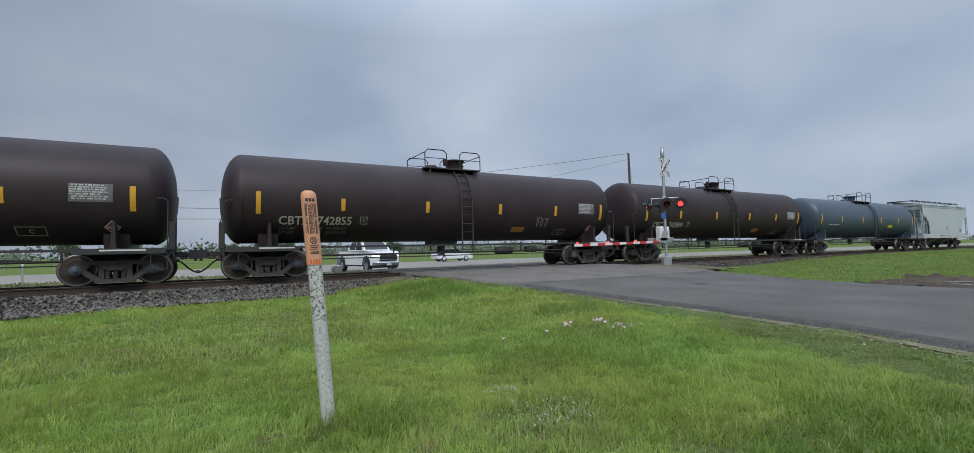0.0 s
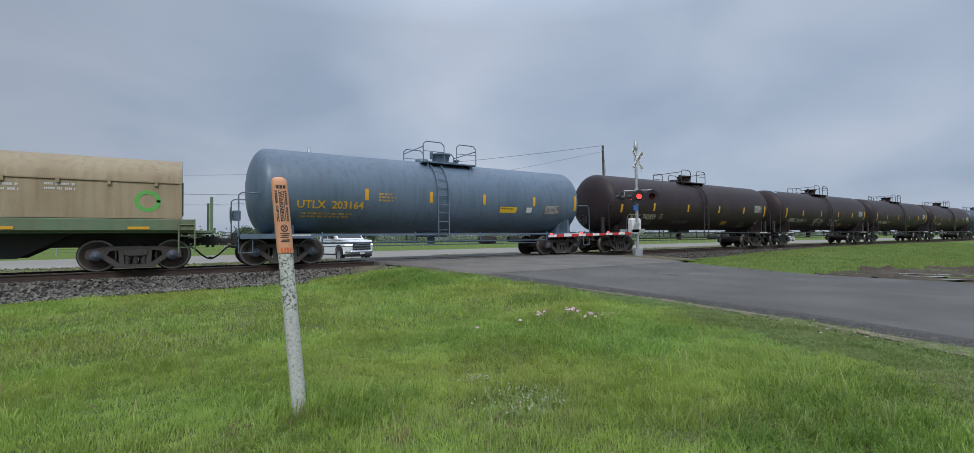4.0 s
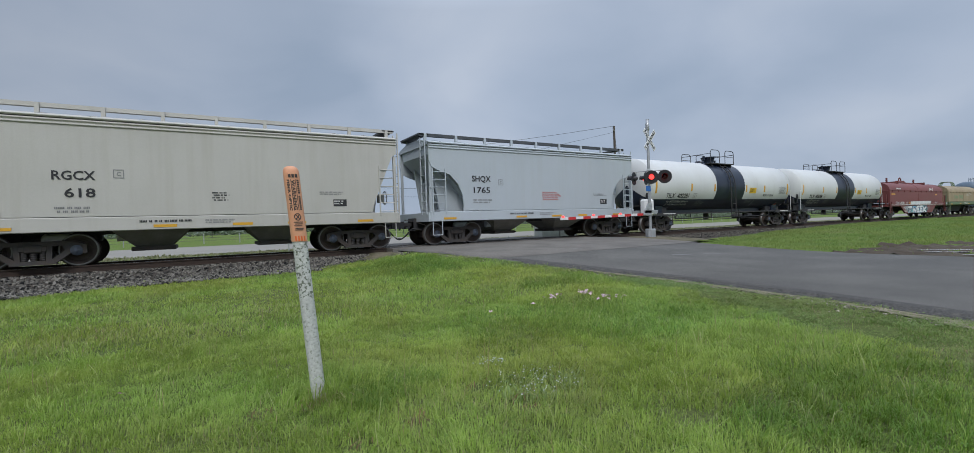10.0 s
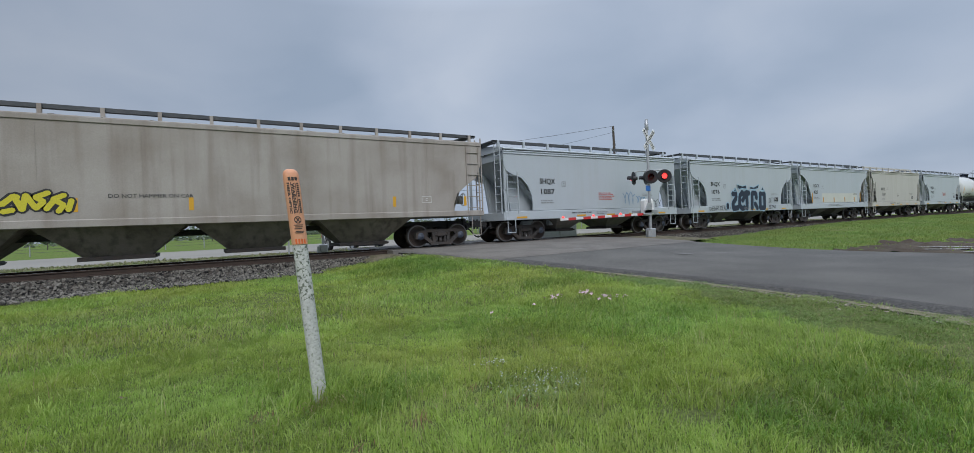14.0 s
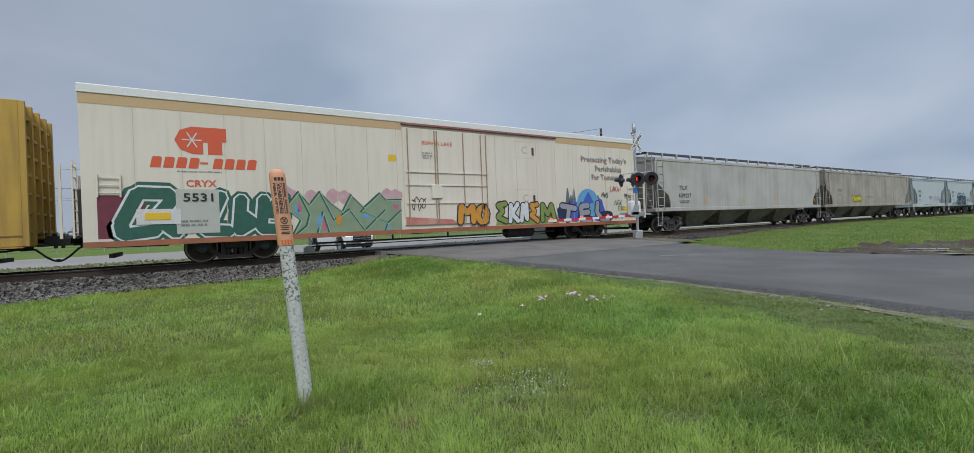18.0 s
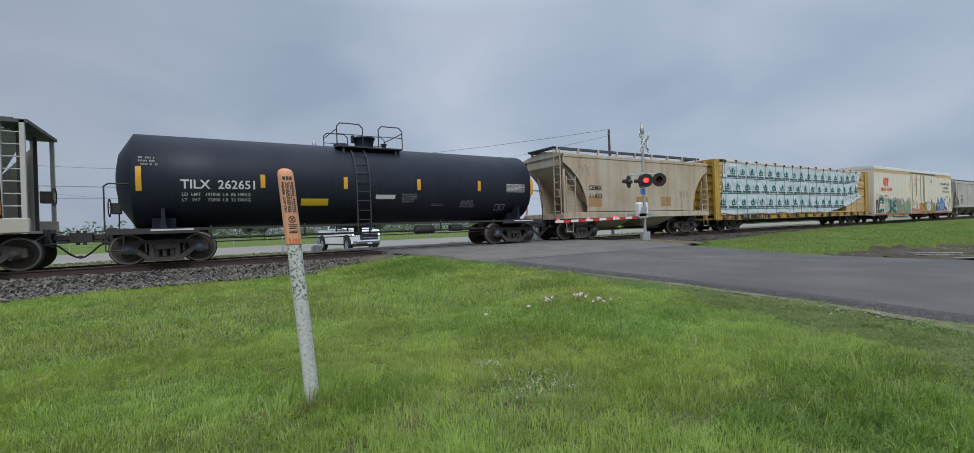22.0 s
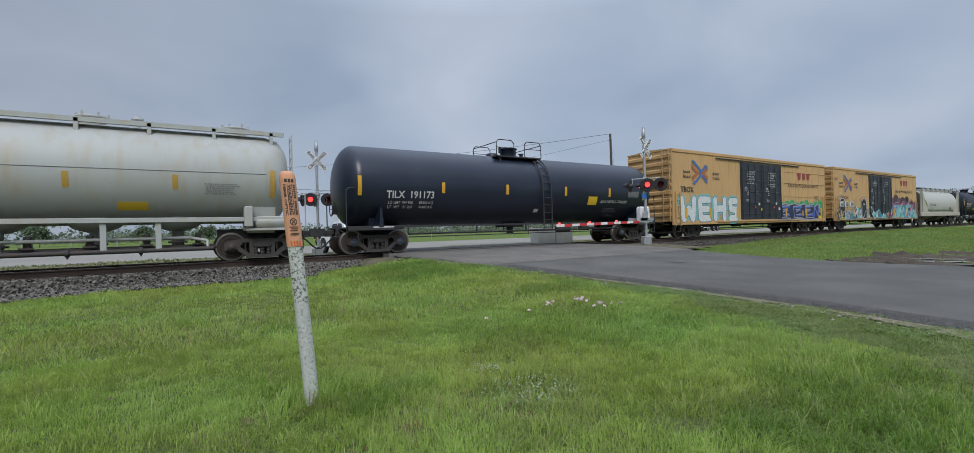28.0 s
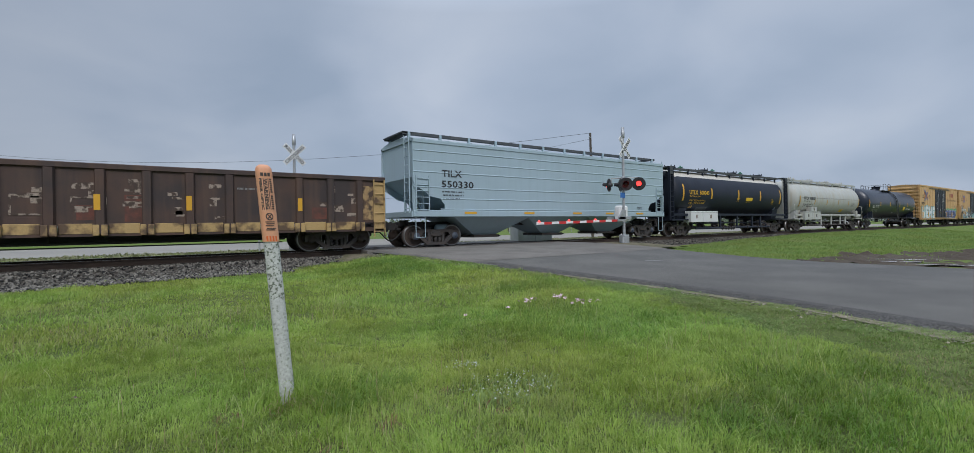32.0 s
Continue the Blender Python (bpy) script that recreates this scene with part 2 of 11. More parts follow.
M_MUD = mat("wet_dark_mud", (0.085, 0.066, 0.05), 0.8, col2=(0.13, 0.11, 0.082), scale=1.2, bump=0.7, bscale=18, fine=0.4)
# pale base colour holds the sky's reflection as well as muddy water
M_PUDDLE = mat("sky_paled_puddle", (0.33, 0.31, 0.28), 0.25, fine=0.05)
M_GALV = mat("galvanised_steel", (0.46, 0.47, 0.48), 0.5, metal=0.55, col2=(0.36, 0.37, 0.38), scale=5, bscale=60, fine=0.15)
M_WHITE = mat("white_sign_paint", (0.74, 0.74, 0.73), 0.5, col2=(0.6, 0.6, 0.58), scale=4, fine=0.1)
M_BLACK = mat("black_paint", (0.016, 0.016, 0.018), 0.55, fine=0.2)
M_CAST = mat("dark_cast_housing", (0.035, 0.035, 0.038), 0.6, fine=0.2)
M_RED = mat("red_reflective_stripe", (0.52, 0.03, 0.03), 0.5, fine=0.1)
M_LENS = mat("unlit_red_lens", (0.05, 0.006, 0.006), 0.25, fine=0.1)
M_LIT = glow("lit_red_lens", (1.0, 0.045, 0.04), 2.6)
M_TIP = glow("lit_gate_lamp", (1.0, 0.07, 0.06), 1.3)
M_BLUE = mat("blue_notice_plate", (0.03, 0.14, 0.42), 0.5, fine=0.1)
M_WOODPOLE = mat("weathered_pole_wood", (0.115, 0.095, 0.08), 0.9, streak=(0.06, 0.05, 0.042), samount=0.8, bump=0.4, bscale=40)
M_WIRE = mat("overhead_wire", (0.09, 0.09, 0.095), 0.6, metal=0.3)
M_CONC = mat("pale_concrete", (0.47, 0.47, 0.46), 0.9, col2=(0.36, 0.36, 0.35), scale=2, bump=0.3, bscale=50, fine=0.2)

# matt, dusty surfaces keep little gloss
for m, k in ((M_CONCRETE_ROAD, 0.15), (M_ASPHALT, 0.2), (M_OLDROAD, 0.15), (M_ROADEDGE, 0.1), (M_TANDIRT, 0.1), (M_THATCH, 0.05), (M_MUD, 0.1), (M_GRAVEL, 0.15), (M_BALLAST, 0.15), (M_GRASS, 0.1)):
    m.node_tree.nodes["Principled BSDF"].inputs["Specular IOR Level"].default_value = k

ROAD_X0, ROAD_X1 = 7.9, 16.0


CROSS_X0, CROSS_X1 = 5.95, 16.1   # ends of the paved crossing along the track
JOINT_Y = 10.8                    # where the newer asphalt meets the old approach


def road_x0(y):
    """The road's near edge, which swings out before it meets the wider old approach."""
    return float(np.interp(y, (-12, 1.5, 2.5, 3.4, 4.4, 5.7, 7.0, 8.4, 9.8, 11.3, 13, 16.4), (4.7, 7.15, 7.42, 7.62, 7.8, 7.95, 7.85, 7.6, 7.25, 6.95, 6.5, 6.1)))


def road_z(y):
    if y < TRACK:
        return -0.40 + 0.38 * smooth(5.0, 15.3, y)
    return -0.02 - 0.53 * smooth(20.6, 33.0, y)


def lawn_z(x, y):
    if y > TRACK + 2.6:
        return -0.50 - 0.08 * smooth(24, 60, y) + 0.35 * smooth(4.0, 8.0, x) * (1 - smooth(16.0, 20.0, x)) * (1 - smooth(21, 34, y))
    z = -0.46 - 0.09 * smooth(1.0, -6.0, x) * smooth(4, 14, y)
    z += 0.33 * smooth(2.5, 8.0, x) * smooth(6.0, 15.0, y) * (1 - smooth(17.6, 21.0, x))
    z += 0.05 * smooth(3.0, 7.0, x) * (1 - smooth(6, 12, y)) - 0.02 * smooth(6, 7.8, x)
    z += 0.34 * smooth(19.0, 42.0, x) * smooth(7.5, 12.5, y) * (1 - smooth(15.0, 15.9, y))
    z += 0.1 * math.exp(-((x - 5.4) / 1.1) ** 2 - ((y - 12.3) / 1.9) ** 2)
    return z + 0.025 * noise.noise(Vector((x * 0.5, y * 0.5, 0))) + 0.01 * noise.noise(Vector((x * 1.7, y * 1.7, 4)))


def ground_z(x, y):
    z = lawn_z(x, y)
    k = smooth(road_x0(y) - 0.7, road_x0(y) + 0.1, x) * (1 - smooth(ROAD_X1 - 0.1, ROAD_X1 + 0.9, x))
    if y < 33.6:
        z = z * (1 - k) + (road_z(y) - 0.06) * k
    b = abs(y - TRACK)
    if b < 2.6:
        z = min(z, -0.52 + 0.3 * smooth(2.6, 1.4, b)) if k < 0.5 else min(z, -0.25)
    if y > 33.6:
        z = -0.62
    return z


def build_ground():
    xs = [-2500, -1200, -600, -300, -150, -80, -50, -35, -25, -19, -15, -12] + [-10 + 0.4 * i for i in range(76)] + [21, 22.5, 24, 26, 28, 31, 35, 40, 48, 60, 80, 110, 150, 220, 320, 480, 700, 1100, 2500]
    ys = [-600, -200, -90, -50, -30, -18, -10, -6, -3, -1.5] + [-0.6 + 0.4 * i for i in range(56)] + [22.5, 23.5, 25, 27, 29, 31, 33, 33.5, 34.5, 55, 66, 80, 110, 160, 240, 400, 700, 1300, 2600, 4000]
    s = Shape()
    v = [(x, y, ground_z(x, y)) for x in xs for y in ys]
    n = len(ys)
    f = [(i * n + j, (i + 1) * n + j, (i + 1) * n + j + 1, i * n + j + 1) for i in range(len(xs) - 1) for j in range(n - 1)]
    s.add(v, f, True)
    land = solo("ground", s, [M_GRASS, M_THATCH], "green lawn and flat fields reaching the horizon", "ground", kind="structure")
    for p in land.data.polygons:
        if -19 < p.center.x < 8.5 and -10 < p.center.y < 17:
            p.material_index = 1

    def ribbon(name, xs0, ys0, zf, edge, material, label, cat, x_pad=0, bend=lambda y: 0.0):
        q = Shape()
        m = len(ys0)
        vv = []
        for i, x in enumerate(xs0):
            for y in ys0:
                dx = edge(y) * (1 if i == len(xs0) - 1 else -1 if i == 0 else 0) + (bend(y) if i < len(xs0) // 2 or x_pad else 0)
                vv.append((x + dx, y, zf(y) - (0.07 if i in (0, len(xs0) - 1) else 0.0)))
        q.add(vv, [(i * m + j, (i + 1) * m + j, (i + 1) * m + j + 1, i * m + j + 1) for i in range(len(xs0) - 1) for j in range(m - 1)], True)
        return solo(name, q, material, label, cat, kind="structure")

    rag = lambda y: 0.16 * noise.noise(Vector((0, y * 0.8, 2))) + 0.08 * noise.noise(Vector((3, y * 2.9, 7)))
    ys1 = [-60, -30, -15] + [-8 + 0.5 * i for i in range(int(24.3 * 2) - 1)] + [16.35]
    ribbon("road", [ROAD_X0, ROAD_X0 + 0.12, 12, ROAD_X1 - 0.12, ROAD_X1], ys1, lambda y: road_z(y), rag, M_ASPHALT, "worn dark grey asphalt road leading over the level crossing", "road", 0, lambda y: road_x0(y) - ROAD_X0)
    far = lambda y: road_x0(y) - ROAD_X0
    ribbon("old_road_approach", [ROAD_X0 + 0.02, ROAD_X0 + 0.1, 12, ROAD_X1 + 0.1, ROAD_X1 + 0.3], [JOINT_Y - 0.02, JOINT_Y + 0.1, 11.3, 12, 13, 14, 15, 15.7, 16.35], lambda y: road_z(y) + 0.008, rag, M_OLDROAD, "pale old asphalt before the level crossing", "road", 0, far)
    ribbon("road_edge_band", [ROAD_X0 + 0.0, ROAD_X0 + 0.1, ROAD_X0 + 0.2, ROAD_X0 + 0.34, ROAD_X0 + 0.46], [-6 + 0.35 * i for i in range(48)], lambda y: road_z(y) + 0.007, lambda y: 1.6 * rag(y), M_ROADEDGE, "coarse dark crumbling edge of the asphalt", "road edge", 1, far)
    ribbon("road_beyond_track", [6.0, 6.2, 12, 16.0, 16.2], [19.45, 20, 21, 23, 26, 30, 32, 34.4], lambda y: road_z(y), rag, M_ASPHALT, "grey asphalt road between track and highway", "road")
    # loose gravel along the road's edges
    ribbon("gravel_verge", [15.7, 15.9, 16.8, 17.9, 18.3], [11.3, 11.8, 12.4, 13, 13.6, 14.2, 14.8], lambda y: max(road_z(y), -0.2) - 0.01, lambda y: 0.5 * noise.noise(Vector((9, y * 0.9, 2))), M_GRAVEL, "pale gravel patch round the crossing signal", "gravel")
    # bare dirt shows in ragged patches along the road's edge
    q = Shape()
    ux, uy = [-0.62 + 0.09 * i for i in range(8)], [-6 + 0.16 * i for i in range(92)]
    def dirt(y, u):
        n = 0.5 * noise.noise(Vector((u * 2.5, y * 1.1, 8))) + 0.5 * noise.noise(Vector((u * 7, y * 3.1, 3)))
        wide = 0.26 + 0.34 * smooth(3.0, 1.2, y) - 0.03 * max(0.0, y - 4)
        return u > -wide - 0.3 * n
    vv = [(road_x0(y) + u, y, max(ground_z(road_x0(y) + u, y) + 0.016, road_z(y) - 0.045 if u > -0.2 else -9)) for u in ux for y in uy]
    m = len(uy)
    q.add(vv, [(a * m + b, (a + 1) * m + b, (a + 1) * m + b + 1, a * m + b + 1) for a in range(len(ux) - 1) for b in range(m - 1) if dirt(uy[b], ux[a])], True)
    solo("dirt_strip", q, M_TANDIRT, "ragged strip of pale dirt at the road's edge", "dirt", kind="structure")
    # gravel heaped at the corner of the crossing
    q = Shape()
    cx, cy = [4.3 + 0.2 * i for i in range(10)], [14.5 + 0.2 * i for i in range(13)]
    def corner(x, y):
        k = smooth(4.6, 6.2, x + 0.5 * noise.noise(Vector((x, y, 3)))) * smooth(14.6, 16.0, y)
        z = ground_z(x, y) * (1 - k) + (road_z(y) - 0.015) * k
        return min(z, -0.15) + 0.012 + 0.03 * noise.noise(Vector((x * 3, y * 3, 1)))
    vv = [(x, y, corner(x, y)) for x in cx for y in cy]
    m = len(cy)
    q.add(vv, [(a * m + b, (a + 1) * m + b, (a + 1) * m + b + 1, a * m + b + 1) for a in range(len(cx) - 1) for b in range(m - 1) if (cx[a] - 6.1) ** 2 / 2.2 + (cy[b] - 16.6) ** 2 / 2.6 < 1 + 0.4 * noise.noise(Vector((cx[a] * 2, cy[b] * 2, 7)))], True)
    solo("gravel_corner", q, M_GRAVEL, "dirt and pale gravel heaped at the crossing's corner", "gravel", kind="structure")
    q = Shape()
    q.box(-2400, 2400, 34.2, 54.0, -0.75, -0.53)
    solo("highway", q, M_CONCRETE_ROAD, "pale concrete highway running beside the track", "highway", kind="structure")
    # rutted mud with puddles beside the road
    q = Shape()
    gx = [15.85 + 0.16 * i for i in range(56)]
    gy = [0.4 + 0.16 * i for i in range(50)]
    inside = lambda x, y: x > 15.95 + 0.2 * noise.noise(Vector((1, y, 0))) and y < 8.5 - 0.72 * (x - 17.0) + 0.7 * noise.noise(Vector((x * 0.9, y * 0.9, 5))) and y < 6.2 + 0.5 * noise.noise(Vector((x * 1.5, 0, 8)))
    rut = lambda x, y: 0.13 * noise.noise(Vector((x * 1.3 + y * 0.6, y * 0.5, 1))) + 0.13 * noise.noise(Vector((x * 3.6, y * 3.6, 6)))
    vv = [(x, y, max(ground_z(x, y), -0.45) + 0.02 + rut(x, y)) for x in gx for y in gy]
    m = len(gy)
    ff = [(a * m + b, (a + 1) * m + b, (a + 1) * m + b + 1, a * m + b + 1) for a in range(len(gx) - 1) for b in range(m - 1) if inside(gx[a], gy[b])]
    q.add(vv, ff, True)
    solo("mud_patch", q, M_MUD, "bare rutted brown mud between road and grass verge", "mud", kind="structure")
    for cx, cy, ln, wd in ((17.25, 4.35, 0.9, 0.13), (18.3, 4.2, 0.8, 0.11), (16.75, 2.9, 0.8, 0.15)):
        q = Shape()
        ring = []
        for i in range(24):
            a = i * math.pi / 12
            u, w = ln * math.cos(a), wd * math.sin(a) * (1 + 0.3 * math.sin(3 * a + cx))
            ring.append((cx + 0.45 * u + 0.9 * w, cy - 0.9 * u + 0.45 * w))
        zz = max(max(ground_z(cx, cy), -0.45) + 0.02, -0.45) + 0.022
        q.add([(x, y, zz) for x, y in ring], [tuple(range(24))])
        solo("puddle", q, M_PUDDLE, "shallow rain puddle lying in the mud", "puddle", kind="structure")
    # ballast spilled down to the verge
    q = Shape()
    line = [(16.4, 14.3), (18.3, 14.4), (22, 14.9), (26, 15.1), (30, 15.3), (42, 15.3), (60, 15.4)]
    px = [16.4 + 0.5 * i for i in range(40)] + [38, 42, 48, 60]
    edge = lambda x: float(np.interp(x, [a for a, b in line], [b for a, b in line])) + 0.3 * noise.noise(Vector((x * 0.8, 0, 4)))
    vv = []
    for x in px:
        e = edge(x)
        for k in range(6):
            y = e + (16.0 - e) * k / 5
            vv.append((x, y, ground_z(x, y) + (-0.02 if k == 0 else 0.035)))
    q.add(vv, [(a * 6 + b, (a + 1) * 6 + b, (a + 1) * 6 + b + 1, a * 6 + b + 1) for a in range(len(px) - 1) for b in range(5)], True)
    solo("ballast_shoulder", q, M_BALLAST, "crushed stone spilled beside the track", "ballast", kind="structure")
    # loose pebbles along the road's near edge
    rng = np.random.default_rng(8)
    q = Shape()
    for k in range(2600):
        y = 0.3 + 13.0 * rng.random() ** 1.9
        x = road_x0(y) - 0.03 - abs(rng.normal(0.16, 0.17 + 0.2 * max(0.0, 1 - y / 4)))
        r = 0.006 + 0.016 * rng.random() ** 2
        z = (road_z(y) if x > road_x0(y) else ground_z(x, y)) + r * 0.5
        a = rng.uniform(0, 6.28)
        ring = [(x + r * math.cos(a + c) * rng.uniform(0.7, 1.2), y + r * math.sin(a + c), z + r * rng.uniform(-0.2, 0.2)) for c in (0, 1.6, 3.1, 4.7)]
        q.add(ring + [(x, y, z + r * 0.6), (x, y, z - r)], [(0, 1, 4), (1, 2, 4), (2, 3, 4), (3, 0, 4), (1, 0, 5), (2, 1, 5), (3, 2, 5), (0, 3, 5)])
    solo("edge_pebbles", q, mat("tan_pebbles", (0.34, 0.3, 0.24), 0.9, col2=(0.16, 0.145, 0.12), scale=6, fine=0.3, island=0.8), "loose tan pebbles along the road's edge", "pebbles", kind="stuff")
    # remains of white paint on the asphalt
    for x, y, a, b in ((11.9, 8.45, 0.2, 0.06), (12.9, 8.0, 0.26, 0.025), (10.7, 11.5, 0.2, 0.05)):
        q = Shape().add([(x + a * c[0] + 0.05 * math.sin(7 * c[1]), y - a * c[0] + b * c[1], road_z(y) + 0.014) for c in ((-1, -1), (-0.2, -1.2), (0.6, -0.8), (1, 0.1), (0.5, 1), (-0.4, 0.8), (-1.1, 0.3))], [tuple(range(7))])
        solo("paint_scrap", q, mat("worn_road_paint", (0.3, 0.3, 0.29), 0.85, col2=(0.16, 0.16, 0.16), scale=9, fine=0.3), "worn scrap of white paint on the asphalt", "road marking", kind="structure")


build_ground()


# ---- track ----
def build_track():
    sec = [(-2.5, -0.75), (-2.35, -0.56), (-1.75, -0.4), (-1.3, -0.235), (1.3, -0.235), (1.75, -0.4), (2.35, -0.56), (2.5, -0.75)]
    s = Shape()
    for x0, x1 in ((-1500, CROSS_X0 - 0.15), (CROSS_X1 + 0.1, 2400)):
        s.prism([(TRACK + a, b) for a, b in sec], x0, x1, "x")
    solo("ballast_bed", s, M_BALLAST, "grey crushed-stone ballast bed under the track", "ballast", kind="structure")
    s = Shape()
    s.prism([(16.35, -0.3), (16.35, road_z(16.35) + 0.004), (17.02, -0.008), (17.02, -0.3)], CROSS_X0, CROSS_X1, "x")
    s.prism([(18.72, -0.3), (18.72, -0.008), (19.45, -0.016), (19.45, -0.3)], CROSS_X0, CROSS_X1, "x")
    s.prism([(17.29, -0.3), (17.29, -0.012), (18.52, -0.012), (18.52, -0.3)], CROSS_X0, CROSS_X1, "x")
    solo("crossing_surface", s, M_OLDROAD, "asphalt level crossing surface between the rails", "crossing", kind="structure")
    prof = [(-0.076, -0.185), (0.076, -0.185), (0.076, -0.172), (0.012, -0.155), (0.009, -0.05), (0.037, -0.036), (0.037, -0.006), (0.03, 0.0), (-0.03, 0.0), (-0.037, -0.006), (-0.037, -0.036), (-0.009, -0.05), (-0.012, -0.155), (-0.076, -0.172)]
    for y in (-0.755, 0.755):
        s = Shape()
        s.prism([(TRACK + y + a, b) for a, b in prof], -1500, 2400, "x")
        ob = solo("rail", s, M_RAIL, "rust-brown steel rail with a shiny worn head", "rail", "rails of the track")
        t = Shape()
        t.box(-1500, 2400, -0.024 + TRACK + y, 0.024 + TRACK + y, -0.002, 0.0015)
        part("running_surface", t, M_RAILTOP, ob, "bright worn running band")
    tie = Shape().box(-0.115, 0.115, -1.3, 1.3, -0.37, -0.205, 0.012).mesh("tie", M_TIE)
    tie_set = thing("railway_ties", "weathered dark wooden ties sunk in the ballast", "railway ties", 0, TRACK, 0)
    random.seed(11)
    for i in range(-22, 60):
        x = i * 0.5
        if CROSS_X0 - 0.3 < x < 16.3:
            continue
        part("tie", tie, None, tie_set, at=pose(x, random.uniform(-0.03, 0.03), random.uniform(-0.01, 0.01), 0, 0, random.uniform(-1, 1)))
    # loose stones on the near shoulder
    rng = np.random.default_rng(3)
    ico = [(0, 0, 1), (0.9, 0, 0.2), (0.28, 0.85, 0.2), (-0.72, 0.53, 0.2), (-0.72, -0.53, 0.2), (0.28, -0.85, 0.2), (0, 0, -0.7)]
    fc = [(0, 1, 2), (0, 2, 3), (0, 3, 4), (0, 4, 5), (0, 5, 1), (6, 2, 1), (6, 3, 2), (6, 4, 3), (6, 5, 4), (6, 1, 5)]
    s = Shape()
    def level(b):
        b = abs(b)
        return np.interp(b, [0, 1.3, 1.75, 2.35, 2.5], [-0.235, -0.235, -0.4, -0.56, -0.6])
    for k in range(31000):
        x = rng.uniform(-14, 5.9) if k < 22500 else 16.4 + 40 * rng.random() ** 1.6
        b = (rng.uniform(-2.45 - 1.3 * (x < 3.0), -0.85) if k % 2 or x < 16 else -0.9 - 2.6 * rng.random() * max(0.4, 1 - (x - 16) / 14)) if rng.random() < 0.9 else rng.uniform(-0.7, 1.4)
        r = rng.uniform(0.02, 0.055)
        rot = Matrix(Euler(rng.uniform(0, 6.28, 3)).to_matrix())
        z = (float(level(b)) if b > -2.4 else ground_z(float(x), TRACK + float(b)) + 0.03) + r * 0.35
        sc = rng.uniform(0.7, 1.3, 3)
        s.add([Vector((x, TRACK + b, z)) + rot @ Vector((p[0] * sc[0], p[1] * sc[1], p[2] * sc[2])) * r for p in ico], fc)
    for k in range(1700):
        x, y = rng.uniform(4.2, 6.1), rng.uniform(14.8, 16.9)
        if (x - 6.1) ** 2 / 2.4 + (y - 16.6) ** 2 / 2.8 > 1:
            continue
        r = rng.uniform(0.012, 0.045)
        z = max(ground_z(x, y), -0.42 + 0.28 * smooth(4.6, 6.2, x) * smooth(14.6, 16.0, y)) + 0.02
        rot = Matrix(Euler(rng.uniform(0, 6.28, 3)).to_matrix())
        s.add([Vector((x, y, z)) + rot @ Vector(p) * r for p in ico], fc)
    me = bpy.data.meshes.new("ballast_stones")
    me.from_pydata(s.v, [], s.f)
    me.materials.append(M_STONE)
    solo("ballast_stones", me, None, "loose grey crushed stones on the track's shoulder", "ballast stones", kind="stuff")


build_track()


# ---- crossing signals ----
def lamp_head(parent, m, second):
    """A round target with hood, housing and an added turning red lens; it looks along its own -y."""
    bg = Shape().lathe([(0.0, 0.0), (0.0, 0.30), (-0.012, 0.305), (-0.03, 0.29), (-0.02, 0.12)], (0, -0.10, 0), "y", 28, smooth=False)
    tgt = part("lamp_target", bg, M_BLACK, parent, "round black background disc", at=m)
    part("lamp_housing", Shape().lathe([(0.16, 0.0), (0.15, 0.07), (0.0, 0.12), (-0.03, 0.12)], (0, -0.10, 0), "y", 20), M_CAST, tgt)
    part("lamp_hood", Shape().lathe([(-0.02, 0.125), (-0.28, 0.135)], (0, -0.10, 0), "y", 14, -1.9, 1.9), M_BLACK, tgt)
    flasher(tgt, second)


FLASH = []


def flasher(tgt, second):
    """Added drum in place of a switched lamp: bright red on one face, dark on the other."""
    f = Shape().lathe([(0.045, 0.0), (0.04, 0.09), (0.0, 0.115)], (0, 0, 0), "y", 20)
    d = Shape().lathe([(-0.045, 0.0), (-0.04, 0.09), (0.0, 0.115)], (0, 0, 0), "y", 20)
    me = bpy.data.meshes.new("lens")
    me.from_pydata(d.v + f.v, [], d.f + [tuple(i + len(d.v) for i in q) for q in f.f])
    me.materials.append(M_LENS)
    me.materials.append(M_LIT)
    for i, p in enumerate(me.polygons):
        p.material_index = 0 if i < len(d.f) else 1
        p.use_smooth = True
    lens = part("lens", me, None, tgt, "red lens, dark on one side", at=pose(0, -0.19, 0))
    FLASH.append((lens, second))


def crossbuck(parent, y, z, face, turn):
    """Two crossed white boards with black letters."""
    for k, (word, ang) in enumerate((("RAIL  ROAD", 45), ("CROSSING", -45))):
        m = pose(0, 0, z, 0, 0, turn) @ pose(0, y + face * 0.02 * k, 0) @ pose(0, 0, 0, 0, ang * (1 if face < 0 else -1), 0)
        board = part("crossbuck_board", Shape().box(-0.61, 0.61, -0.006, 0.006, -0.115, 0.115, 0.004), M_WHITE, parent, "white crossed board", at=m)
        v, f = lettering(word, 0.21, 0.02)
        w = max(p[0] for p in v)
        sx = 1.1 / w
        s = Shape()
        s.add([((p[0] * sx - 0.55) * (-face), face * 0.0105, p[1] - 0.07) for p in v], f)
        part("letters", s, M_BLACK, board)


